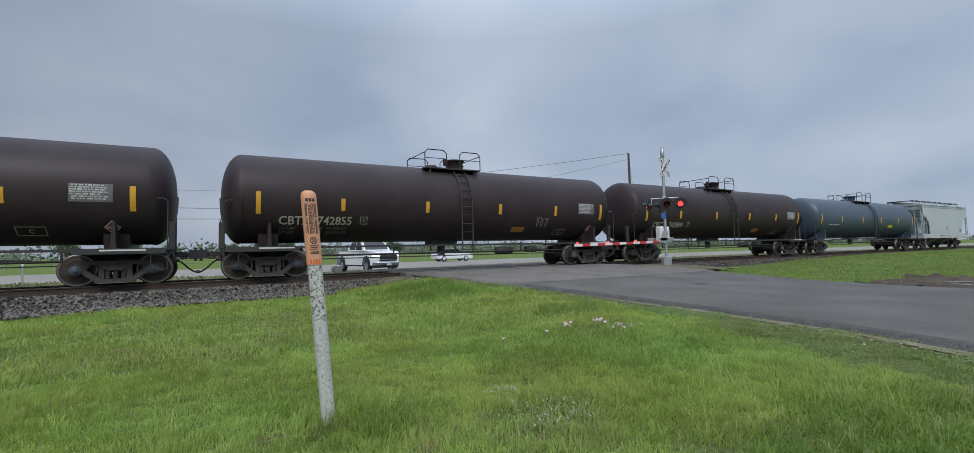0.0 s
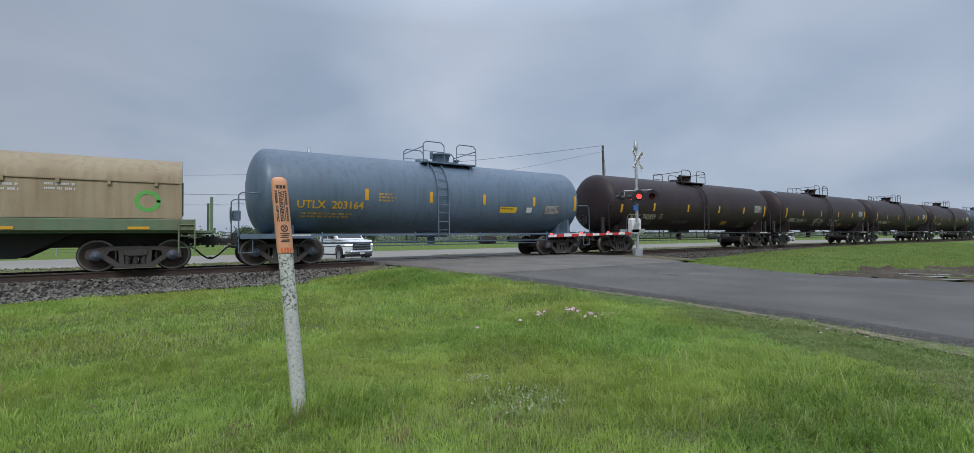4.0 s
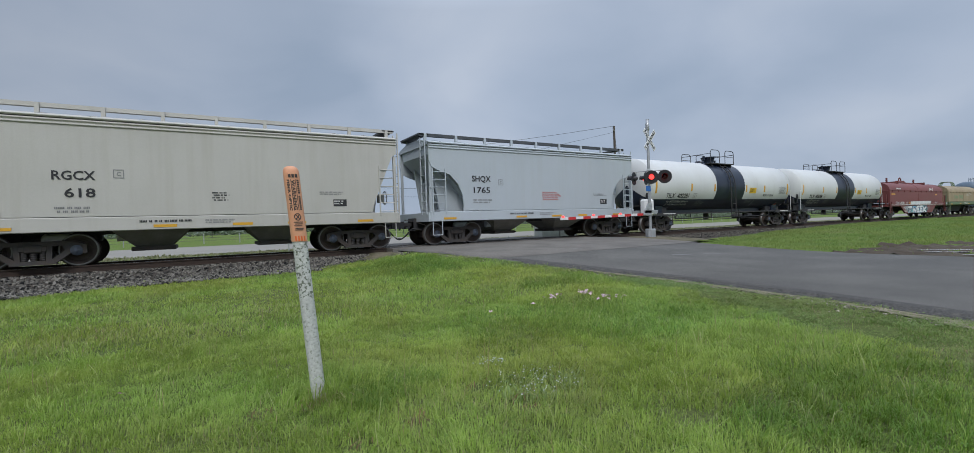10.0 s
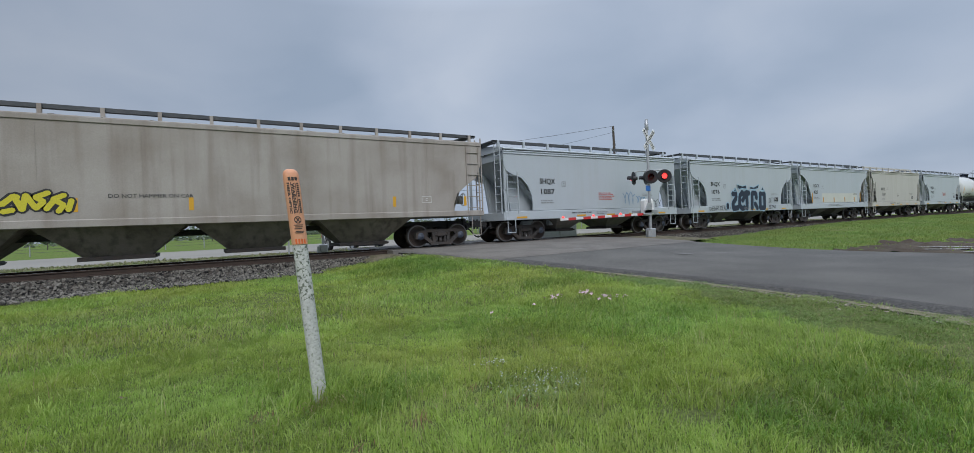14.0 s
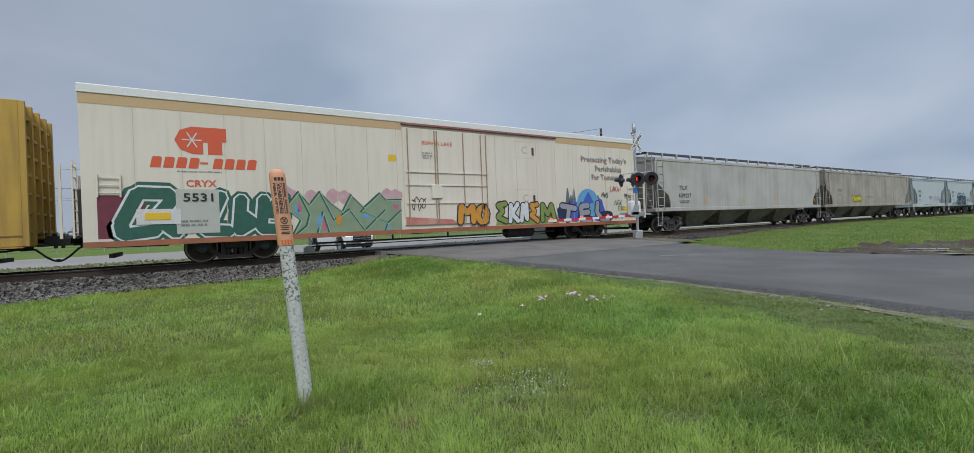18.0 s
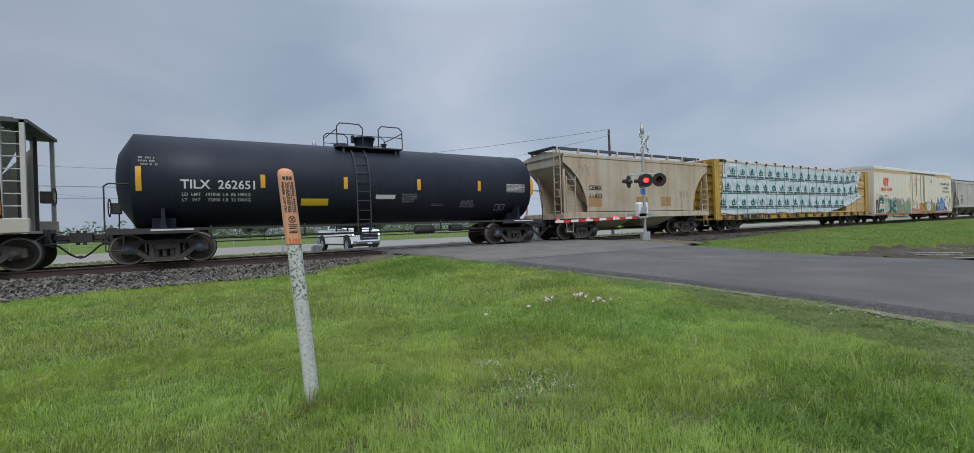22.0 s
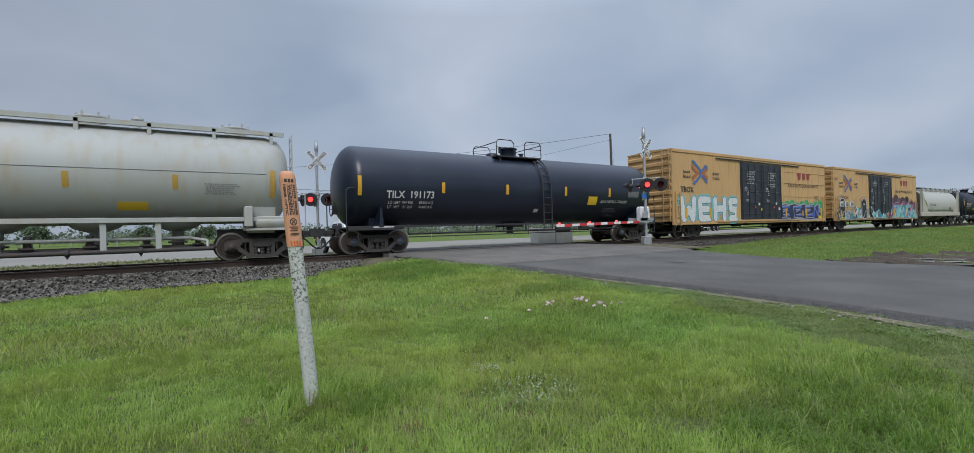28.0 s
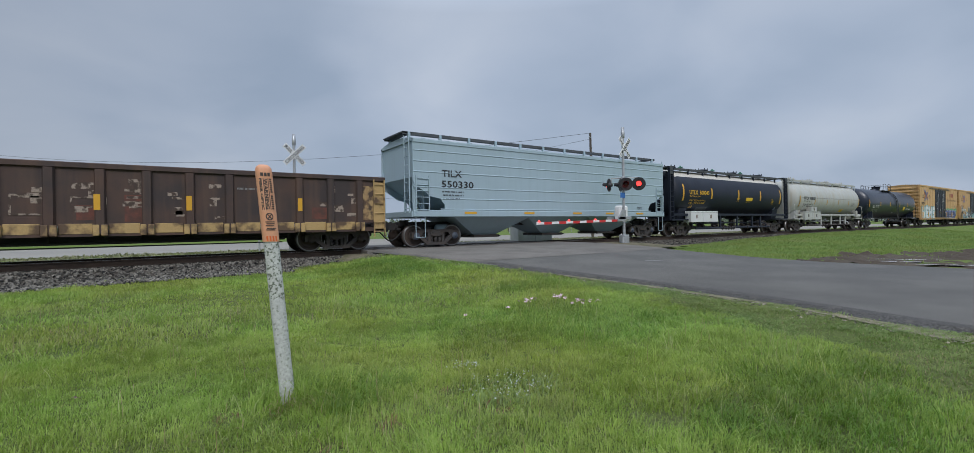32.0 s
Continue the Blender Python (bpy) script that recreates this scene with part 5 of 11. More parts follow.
FORMS = [
    [[(0, 0.2), (0.45, 0.9), (0.3, 0.45), (0.95, 0.75)], [(0.2, 0.0), (0.9, 0.2)]],
    [[(0.05, 0.75), (0.35, 0.1), (0.6, 0.95), (1.05, 0.3)]],
    [[(0.1, 0.1), (0.0, 0.6), (0.4, 0.35), (0.85, 0.95), (1.1, 0.85)], [(0.5, 0.0), (1.0, 0.15)]],
    [[(-0.05, 0.5), (0.4, 0.95), (0.7, 0.35), (0.35, 0.05)], [(0.65, 0.7), (1.05, 1.0)]],
    [[(0.0, 0.9), (0.5, 0.6), (0.25, 0.3), (0.9, 0.0)], [(0.55, 0.95), (1.0, 0.6)]],
    [[(0.1, 0.0), (0.55, 0.4), (0.05, 0.7), (0.8, 1.0)], [(0.7, 0.1), (1.05, 0.55)]],
]


def graffiti(car, x0, x1, z0, z1, surf, fills, rim, seed, n=5, cloud=None, t=0.26, shine=None):
    """A spray-painted piece: a cloud of colour, outlined bubble shapes and lighter highlights on them."""
    rnd = random.Random(seed)
    piece = None
    if cloud:
        s = Shape()
        m = max(6, int((x1 - x0) * 2))
        for i in range(m):
            cx, cz = x0 + (x1 - x0) * (i + 0.5) / m, rnd.uniform(z0 + 0.1, z1)
            r = rnd.uniform(0.25, 0.5) * (z1 - z0)
            ring = [(cx + r * 1.3 * math.cos(a) * rnd.uniform(0.85, 1.1), max(z0 - 0.02, cz + r * math.sin(a) * rnd.uniform(0.85, 1.1))) for a in [j * math.pi / 6 for j in range(12)]]
            s.add([surf(a, b, 0.004 + 0.0004 * (i % 8)) for a, b in ring], [tuple(range(12))])
        piece = part("spray_cloud", s, cloud, car, "cloud of spray paint behind a graffiti piece")
    w = (x1 - x0) / n
    outline, hi = Shape(), Shape()
    per = {}
    for i in range(n):
        form = FORMS[(seed * 3 + i * 5 + rnd.randrange(3)) % len(FORMS)]
        lean = rnd.uniform(-0.12, 0.2)
        gx, gw = x0 + w * i + 0.04, w * rnd.uniform(0.85, 1.05)
        for line in form:
            pts = [(gx + gw * p[0] + lean * (p[1] - 0.5), z0 + t * 0.6 + (z1 - z0 - t * 1.2) * p[1] + rnd.uniform(-0.05, 0.05)) for p in line]
            stroke(outline, pts, t + 0.11, surf, 0.008)
            f = per.setdefault(i % len(fills), Shape())
            stroke(f, pts, t, surf, 0.0125)
            hp = [(p[0] - t * 0.2, p[1] + t * 0.2) for p in pts]
            stroke(hi, hp[:2], 0.035, surf, 0.0165)
    tagged(part("graffiti_outline", outline, rim, car, "spray-painted outlines"), kind="stuff")
    for k, f in per.items():
        tagged(part("graffiti_fill", f, fills[k], car, "spray-painted bubble shapes"), kind="stuff")
    if shine:
        tagged(part("graffiti_highlight", hi, shine, car), kind="stuff")


def piece(car, surf, ways, t, rim, rim_m, fill_m, cloud):
    """Spray-painted letters: thick strokes with a rim, on a cloud of colour if there is one."""
    out, fill = Shape(), Shape()
    for i, way in enumerate(ways):
        stroke(out, way, t + 2 * rim, surf, 0.007 + 0.0002 * i)
        stroke(fill, way, t, surf, 0.0115 + 0.0002 * i)
    if cloud:
        back = Shape()
        for i, way in enumerate(ways):
            stroke(back, way, t + 2 * rim + 0.2, surf, 0.003 + 0.0002 * i)
        tagged(part("spray_cloud", back, cloud, car, "cloud of spray paint behind lettering"), kind="stuff")
    tagged(part("graffiti_outline", out, rim_m, car, "spray-painted outlines"), kind="stuff")
    tagged(part("graffiti_fill", fill, fill_m, car, "spray-painted letter strokes"), kind="stuff")


# letters as strokes in a unit square
GLYPHS = {
    "A": [[(0, 0), (0.5, 1), (1, 0)], [(0.22, 0.4), (0.8, 0.4)]], "C": [[(1, 0.85), (0.5, 1), (0.05, 0.6), (0.1, 0.2), (0.5, 0), (1, 0.15)]],
    "D": [[(0, 0), (0.05, 1), (0.75, 0.85), (0.95, 0.4), (0, 0)]], "E": [[(1, 1), (0.1, 1), (0, 0), (0.95, 0)], [(0.05, 0.5), (0.8, 0.52)]],
    "G": [[(1, 0.9), (0.3, 1), (0, 0.4), (0.4, 0), (0.95, 0.1), (0.95, 0.5), (0.5, 0.5)]], "I": [[(0.5, 0), (0.5, 1)]], "K": [[(0, 1), (0.05, 0)], [(1, 1), (0.1, 0.45), (1, 0)]],
    "L": [[(0, 1), (0.05, 0), (0.9, 0.02)]], "M": [[(0, 0), (0.1, 1), (0.5, 0.35), (0.9, 1), (1, 0)]], "N": [[(0, 0), (0.08, 1), (0.92, 0), (1, 1)]], "O": [[(0.5, 1), (0, 0.6), (0.15, 0.05), (0.8, 0), (1, 0.6), (0.5, 1)]],
    "R": [[(0, 0), (0.05, 1), (0.9, 0.85), (0.8, 0.5), (0, 0.45)], [(0.4, 0.45), (1, 0)]], "S": [[(0.95, 0.95), (0.25, 1), (0.05, 0.68), (0.9, 0.4), (0.75, 0), (0, 0.05)]],
    "T": [[(0, 1), (1, 1)], [(0.5, 1), (0.45, 0)]], "U": [[(0, 1), (0.08, 0.1), (0.85, 0.05), (1, 1)]], "W": [[(0, 1), (0.25, 0), (0.5, 0.7), (0.75, 0), (1, 1)]], "F": [[(0.05, 0), (0, 1), (1, 0.95)], [(0, 0.5), (0.75, 0.52)]], "B": [[(0, 0), (0, 1), (0.8, 0.8), (0.1, 0.52), (0.95, 0.3), (0, 0)]],
}


def glyph_ways(text, x, z, w, h, lean=0.1, seed=1, gap=0.28):
    """The stroke paths of a hand-drawn word in a box."""
    rnd = random.Random(seed)
    cell = w / len(text)
    ways = []
    for i, ch in enumerate(text):
        dz, k = rnd.uniform(-0.07, 0.07) * h, rnd.uniform(0.9, 1.08)
        for line in GLYPHS.get(ch, ()):
            ways.append([(x + cell * (i + (1 - gap) * p[0]) + lean * h * p[1], z + dz + h * k * p[1]) for p in line])
    return ways


def tag(car, text, x, z, w, h, material, surf, seed=1, t=0.03, lean=0.15):
    """A quick hand-styled word in a thin line of spray."""
    s = Shape()
    for way in glyph_ways(text, x, z, w, h, lean, seed, 0.2):
        fine = []
        for p, q in zip(way, way[1:]):
            k = max(1, int(math.hypot(q[0] - p[0], q[1] - p[1]) / 0.1))
            fine += [(p[0] + (q[0] - p[0]) * i / k, p[1] + (q[1] - p[1]) * i / k) for i in range(k)]
        stroke(s, fine + [way[-1]], t, surf, 0.012)
    return tagged(part("spray_tag", s, material, car, "hand-styled spray-painted word"), kind="stuff")


def wild(car, surf, x0, x1, z0, crest, fills, edge, seed, n, size=0.7, off=0.008):
    """Interlocking angular shards of spray paint below a jagged crest, with thin bright edges."""
    rnd = random.Random(seed)
    per, rim = {}, Shape()
    for i in range(n):
        cx = x0 + (x1 - x0) * ((i + rnd.random()) / n)
        top = crest(cx)
        cz = z0 + (top - z0) * rnd.random()
        a, l, w = rnd.uniform(-1.3, 1.3) + (math.pi / 2 if i % 3 == 0 else 0.3), size * rnd.uniform(0.5, 1.25), size * rnd.uniform(0.16, 0.4)
        bow = rnd.uniform(-0.25, 0.25) * l
        ring = []
        for u, v in ((-0.5, -0.35), (-0.15, -0.5), (0.25, -0.45), (0.55, 0.0), (0.2, 0.5), (-0.2, 0.42), (-0.45, 0.2)):
            px, pz = u * l, v * w + bow * (u * u - 0.1)
            gx, gz = cx + px * math.cos(a) - pz * math.sin(a), cz + px * math.sin(a) + pz * math.cos(a)
            gx = min(max(gx, x0), x1)
            ring.append((gx, min(max(gz, z0), crest(gx))))
        o = off + 0.00025 * i
        sh = per.setdefault(rnd.randrange(len(fills)), Shape())
        sh.add([surf(p[0], p[1], o) for p in ring], [tuple(range(7))])
        if i % 2 == 0:
            stroke(rim, ring[:4], 0.03, surf, o + 0.0001)
    for k, sh in per.items():
        tagged(part("graffiti_fill", sh, fills[k], car, "angular spray-painted shards"), kind="stuff")
    tagged(part("graffiti_outline", rim, edge, car, "thin sprayed edges"), kind="stuff")


def field(car, surf, pts, material, off, label=""):
    """A flat patch of paint inside an outline."""
    return tagged(part("paint_field", Shape().add([surf(x, z, off) for x, z in pts], [tuple(range(len(pts)))]), material, car, label), kind="stuff")


tank_cars()


# ---- covered hoppers ----
def hopper(k, label, col, hl, tc, eave, top, sill, zbot, bays, bay_half, bay_z, cut, hw=1.56, corr=True, seams=(), frame_col=None, slope=2.4, slope_top=3.0, walk=True, bay_col=None, ribs=0, caps="cap", posts=True, steep=False, walk_m=None):
    c, L = car_thing("covered_hopper", label, "hopper car", k, "covered hoppers of the train")
    fc = frame_col or col
    surf = flat(hw)
    if steep:
        half = [(0.06, eave - 0.03), (0.08, slope_top + 0.62), (2.45, zbot)]
    else:
        half = [(0.06, eave - 0.03), (0.06, slope_top), (slope, zbot)]
    core = [(-hl + d, z) for d, z in half] + [(hl - d, z) for d, z in reversed(half)]
    part("hopper_body", Shape().prism(core, -hw + (0.22 if steep else 0.07), hw - (0.22 if steep else 0.07), "y"), col, c, "welded hopper body with sloping ends")
    side = [(-hl + d, z) for d, z in cut] + [(hl - d, z) for d, z in reversed(cut)]
    poly = [(-hl, eave - 0.02)] + side + [(hl, eave - 0.02)]
    for sg in (-1, 1):
        part("side_sheet", Shape().prism(poly, sg * (hw - 0.06), sg * hw, "y"), col, c)
    arch = [(-hw, eave - 0.1)] + [(-hw + 2 * hw * i / 12, eave + (top - eave) * (1 - abs(2 * i / 12 - 1) ** 2.2)) for i in range(13)] + [(hw, eave - 0.1)]
    part("roof", Shape().prism(arch, -hl, hl, "x"), col, c, "arched steel roof")
    for i in range(int(2 * hl / 1.1)):
        x = -hl + 0.55 + 1.1 * i
        part("roof_seam", Shape().prism([(p[0] * 1.003, p[1] + 0.015) for p in arch[1:-1]] + [(p[0] * 0.99, p[1] - 0.02) for p in reversed(arch[1:-1])], x - 0.02, x + 0.02, "x"), col, c)
    if corr:
        for i, z in enumerate((eave - 0.07, eave - 0.17, eave - 0.27)):
            part("eave_rib", Shape().prism([(-hw - 0.0, z), (-hw - 0.035, z + 0.03), (-hw - 0.035, z + 0.05), (-hw, z + 0.075)], -hl, hl, "x"), col, c)
    else:
        part("top_chord", Shape().box(-hl, hl, -hw - 0.03, -hw + 0.02, eave - 0.16, eave - 0.02, 0.01), col, c)
    for z in seams:
        part("side_seam", Shape().prism([(-hw - 0.0, z - 0.03), (-hw - 0.022, z), (-hw, z + 0.03)], -hl + (1.2 if z < 2.4 else 0.02), hl - (1.2 if z < 2.4 else 0.02), "x"), col, c)
    for i in range(ribs):
        x = -hl + slope + 0.2 + (2 * hl - 2 * slope - 0.4) * i / (ribs - 1)
        part("side_weld", Shape().box(x - 0.012, x + 0.012, -hw - 0.006, -hw, zbot + 0.1, eave - 0.3), col, c)
    for sg in (-1, 1):
        part("side_sill", Shape().box(-hl, hl, sg * (hw + 0.02), sg * (hw - 0.12), sill[0], sill[1], 0.02), fc, c, "long side sill")
    if walk:
        zt = top + 0.10
        for sg in (-1, 1):
            part("roof_walk", Shape().box(-hl - 0.12, hl + 0.12, sg * 0.50, sg * 0.92, zt + 0.05, zt + 0.09).box(-hl - 0.12, hl + 0.12, sg * 0.92, sg * 0.95, zt - 0.01, zt + 0.11), walk_m or M_WALK, c, "grated roof walk")
            n = int(2 * hl / 1.35)
            for i in range(n + 1):
                x = -hl + 0.15 + (2 * hl - 0.3) * i / n
                part("walk_bracket", Shape().box(x - 0.05, x + 0.05, sg * 0.9, sg * 1.0, eave + 0.04, zt + 0.1), col, c)
        for sg in (-1, 1):
            part("end_walk", Shape().box(sg * (hl - 0.3), sg * (hl + 0.16), -0.95, 0.95, zt + 0.04, zt + 0.09), M_WALK, c)
    for x in bays:
        b = Shape()
        w1, w2 = bay_half, bay_half * (0.27 if len(bays) == 3 else 0.45)
        y1, y2 = hw - 0.22, 0.55
        zt, zb = sill[0] + 0.02, bay_z
        v = [(x - w1, -y1, zt), (x + w1, -y1, zt), (x + w1, y1, zt), (x - w1, y1, zt), (x - w2, -y2, zb), (x + w2, -y2, zb), (x + w2, y2, zb), (x - w2, y2, zb)]
        b.add(v, [(0, 1, 5, 4), (1, 2, 6, 5), (2, 3, 7, 6), (3, 0, 4, 7), (4, 5, 6, 7), (0, 3, 2, 1)])
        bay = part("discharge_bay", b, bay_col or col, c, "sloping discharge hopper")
        part("outlet_gate", Shape().box(x - w2 - 0.12, x + w2 + 0.12, -0.75, 0.75, bay_z - 0.1, bay_z + 0.02, 0.01).rod((x + w2 + 0.1, -0.85, bay_z - 0.04), (x + w2 + 0.1, 0.85, bay_z - 0.04), 0.03, 6), M_STEEL, bay)
    for sg in (-1, 1):
        e = sg * hl
        if steep:
            for y in (-0.95, 0.85):
                part("slope_web", Shape().prism([(e - sg * 0.4, slope_top + 0.25), (e - sg * 0.7, sill[1]), (e - sg * 2.4, sill[1]), (e - sg * 2.4, zbot + 0.1)], y, y + 0.1, "y"), col, c, "web plate under the sloping end")
        # end frame: corner posts, end platform, ladders, slope braces
        for y in (-1, 1):
            if posts:
                part("corner_post", Shape().box(e - sg * 0.02, e - sg * 0.12, y * (hw - 0.04), y * (hw - 0.12), sill[1], slope_top + 0.4), fc, c)
                part("end_post", Shape().box(e - sg * 0.75, e - sg * 0.83, y * 0.9, y * 0.82, sill[1], slope_top - 0.4), fc, c)
            part("crossover_step", Shape().pipe([(e - sg * 0.1, y * hw, sill[0]), (e - sg * 0.1, y * hw, 0.42), (e - sg * 0.5, y * hw, 0.42), (e - sg * 0.5, y * hw, sill[0])], 0.017, 5), fc, c, "stirrup step")
        part("end_platform", Shape().box(e, e - sg * 2.0, -hw + 0.1, hw - 0.1, sill[0] + 0.05, sill[0] + 0.12), fc, c)
        part("end_sill", Shape().box(e, e + sg * 0.08, -hw, hw, sill[0], sill[1] - 0.03, 0.01), fc, c)
        ladder(c, e - sg * 0.4, -hw - 0.03, sill[1] - 0.1, slope_top + (0.05 if posts else 1.0), 0.56, 6, fc)
        ladder(c, e + sg * 0.1, -hw + 0.35, sill[1] - 0.1, top, 0.45, 9, fc, "y")
        part("slope_brace", Shape().rod((e - sg * 0.9, -0.6, sill[1]), (e - sg * 0.5, -0.6, slope_top - 0.55), 0.05, 6), fc, c)
        part("grab_rail", Shape().pipe([(e + sg * 0.02, -hw, sill[1]), (e + sg * 0.02, -hw, sill[1] + 0.95), (e - sg * 0.12, -hw, sill[1] + 0.95)], 0.017, 5), fc, c)
    brake_wheel(c, hl + 0.2, 0.45, 2.0, 1, fc)
    part("centre_sill", Shape().box(-hl, hl, -0.2, 0.2, 0.86, 1.05, 0.02), M_UNDER, c)
    brake_tank(c, -hl + 1.9, fc)
    ends(c, L, 1.05)
    for sg in (-1, 1):
        truck(c, sg * tc, caps)
    return c, surf


def hopper_cars():
    cut = ((0.0, 3.35), (0.1, 3.12), (0.35, 2.98), (0.9, 2.80), (1.25, 2.45), (1.45, 2.0), (1.5, 1.55), (1.48, 1.36))
    cut421 = ((0.0, 3.45), (0.3, 3.4), (0.75, 3.15), (1.05, 2.88), (1.4, 2.2), (1.7, 1.5), (1.72, 1.36))
    cut618 = ((0.0, 3.5), (0.16, 3.42), (0.3, 3.1), (0.92, 1.6), (0.95, 1.36))
    grey = mat("pale_grey_hopper_paint", (0.43, 0.47, 0.50), 0.55, col2=(0.395, 0.435, 0.46), scale=0.5, streak=(0.38, 0.385, 0.365), samount=0.2, fine=0.06)
    beige = mat("beige_grey_hopper_paint", (0.475, 0.46, 0.42), 0.55, col2=(0.42, 0.405, 0.365), scale=0.5, streak=(0.36, 0.33, 0.27), samount=0.3, fine=0.06)
    for k, mark, num, col, lab in ((0, "", "", grey, "pale grey two-bay covered hopper"), (11, "SHQX", "1765", grey, "pale grey two-bay covered hopper with black lettering"), (12, "RGCX", "618", beige, "beige two-bay covered hopper with black lettering"),
                                   (13, "RGCX", "421", grey, "pale grey covered hopper with a cream patch and orange strips"), (14, "SHQX", "1076", grey, "pale grey covered hopper with dark blue graffiti"), (15, "SHQX", "1087", grey, "pale grey covered hopper with small scrawls")):
        # bays get a darker, mottled grey than the body
        c, s = hopper(k, lab, col, 5.74, 4.36, 4.08, 4.30, (0.95, 1.34), 1.2, (-1.75, 1.65), 0.95, 0.44, cut421 if k == 13 else cut618 if k == 12 else cut, steep=True, walk_m=col if k == 12 else None, bay_col=mat("mottled_grey_bay", (0.2, 0.19, 0.17), 0.8, col2=(0.3, 0.29, 0.27), scale=2))
        if mark:
            dz = 0.19 if k == 12 else 0.0
            words(c, mark, -3.85, 2.55 - dz, 0.24, M_INKK, s, 0.92)
            words(c, num, -3.6 if k == 12 else -3.86, 2.08 - dz, 0.24, M_INKK, s, 0.22 * len(num))
            print_lines(c, -3.8, 1.62 - dz, 0.95, 0.2, 2, M_INKG, s, k)
            frame_box(c, -2.55, 2.42, 0.24, 0.24, M_INKG, s)
            print_lines(c, 2.95, 1.95, 0.9, 0.14, 2, M_INKG, s, k + 2)
        sill = flat(1.585)
        if k != 13:
            for x in (-4.9, -1.4, 0.6, 2.2, 4.5):
                plate(c, "reflective_strip", x - 0.28, x + 0.28, 1.02, 1.1, M_YSTRIP, sill, "flat yellow reflective strip")
            print_lines(c, -2.0, 1.1, 1.3, 0.13, 1, M_INKK, sill, 7)
            print_lines(c, -0.4, 1.08, 0.9, 0.14, 2, M_INKG, sill, 9)
            plate(c, "label_plate", 3.4, 3.85, 1.58, 1.82, M_INKK, s, "small black label plate")
            print_lines(c, 3.43, 1.62, 0.38, 0.16, 2, M_INKW, s, 9)
            if num in ("1765", "1087"):
                print_lines(c, -0.2, 1.75, 1.1, 0.4, 5, M_INKR, s, 12)
            else:
                print_lines(c, -0.2, 1.75, 0.5, 0.3, 4, M_INKK, s, 12)
        else:
            plate(c, "cream_patch", -2.53, 3.6, 1.4, 2.1, mat("cream_repaint", (0.54, 0.545, 0.49), 0.6, col2=(0.50, 0.505, 0.455), scale=0.8, fine=0.04), s, "cream repainted patch")
            for x in (-4.07, -2.33, -0.55, 1.35, 3.1, 4.25):
                plate(c, "reflective_strip", x - 0.06, x + 0.06, 1.42, 1.8 if -4 < x < 4 else 2.15, mat("orange_reflective_strip", (0.55, 0.26, 0.02), 0.5), s, off=0.012)
            print_lines(c, -1.6, 1.1, 2.6, 0.14, 2, M_INKG, sill, 5)
        if k == 14:
            navy = mat("dark_navy_spray", (0.017, 0.026, 0.05), 0.6)
            sky = mat("pale_blue_spray", (0.38, 0.55, 0.66), 0.6, col2=(0.2, 0.35, 0.5), scale=4)
            sp = flat(1.583)
            ways = [[(-1.65, 2.06), (-1.3, 2.16), (-1.27, 1.81), (-1.63, 1.47), (-1.61, 1.16), (-1.09, 1.2)], [(-0.58, 1.64), (-0.32, 1.88), (-0.56, 2.18), (-0.86, 1.92), (-0.92, 1.35), (-0.64, 1.14), (-0.31, 1.19)], [(-0.02, 2.2), (-0.07, 1.12)], [(-0.27, 2.12), (0.26, 2.12)],
                    [(0.52, 1.12), (0.57, 2.12), (1.03, 2.1), (1.08, 1.78)], [(0.88, 1.44), (1.17, 1.12)], [(1.53, 2.1), (2.06, 2.1), (2.04, 1.14), (1.5, 1.14), (1.53, 2.1)]]
            piece(c, sp, ways, 0.33, 0.055, mat("pale_blue_spray", (0.50, 0.62, 0.68), 0.6, col2=(0.4, 0.52, 0.62), scale=4), navy, None)
            edge, tips = Shape(), Shape()
            wings = ([(-1.14, 2.67), (-0.54, 2.56), (-0.08, 2.63), (-0.09, 2.38), (-0.59, 2.42), (-0.95, 2.34)], [(0.36, 2.55), (0.79, 2.49), (1.43, 2.69), (1.31, 2.44), (0.94, 2.36), (0.35, 2.36)], [(-2.38, 1.45), (-2.2, 1.56), (-2.05, 1.44), (-2.09, 1.16), (-2.22, 1.05), (-2.36, 1.17)], [(-1.62, 2.24), (-1.36, 2.45), (-1.14, 2.24)], [(1.6, 2.24), (1.84, 2.52), (2.06, 2.24)])
            for w in wings:
                tips.add([sp(x, z, 0.004) for x, z in w], [tuple(range(len(w)))])
                stroke(edge, w + w[:1], 0.05, sp, 0.0165)
            tagged(part("graffiti_fill", tips, navy, c, "winged crown of navy spray"), kind="stuff")
            tagged(part("graffiti_highlight", edge, sky, c, "pale outlines"), kind="stuff")
            tag(c, "DENR", -4.1, 1.07, 0.95, 0.26, M_INKK, flat(1.585), 4, 0.028, 0.05)
            tag(c, "DEADC", -3.0, 1.07, 0.95, 0.24, M_INKK, flat(1.585), 5, 0.028, 0.05)
            tag(c, "SETRO", 2.6, 1.5, 1.2, 0.26, M_INKK, s, 5, 0.03)
            tag(c, "SETRO", 2.55, 1.1, 0.9, 0.2, M_INKK, flat(1.585), 8, 0.028)
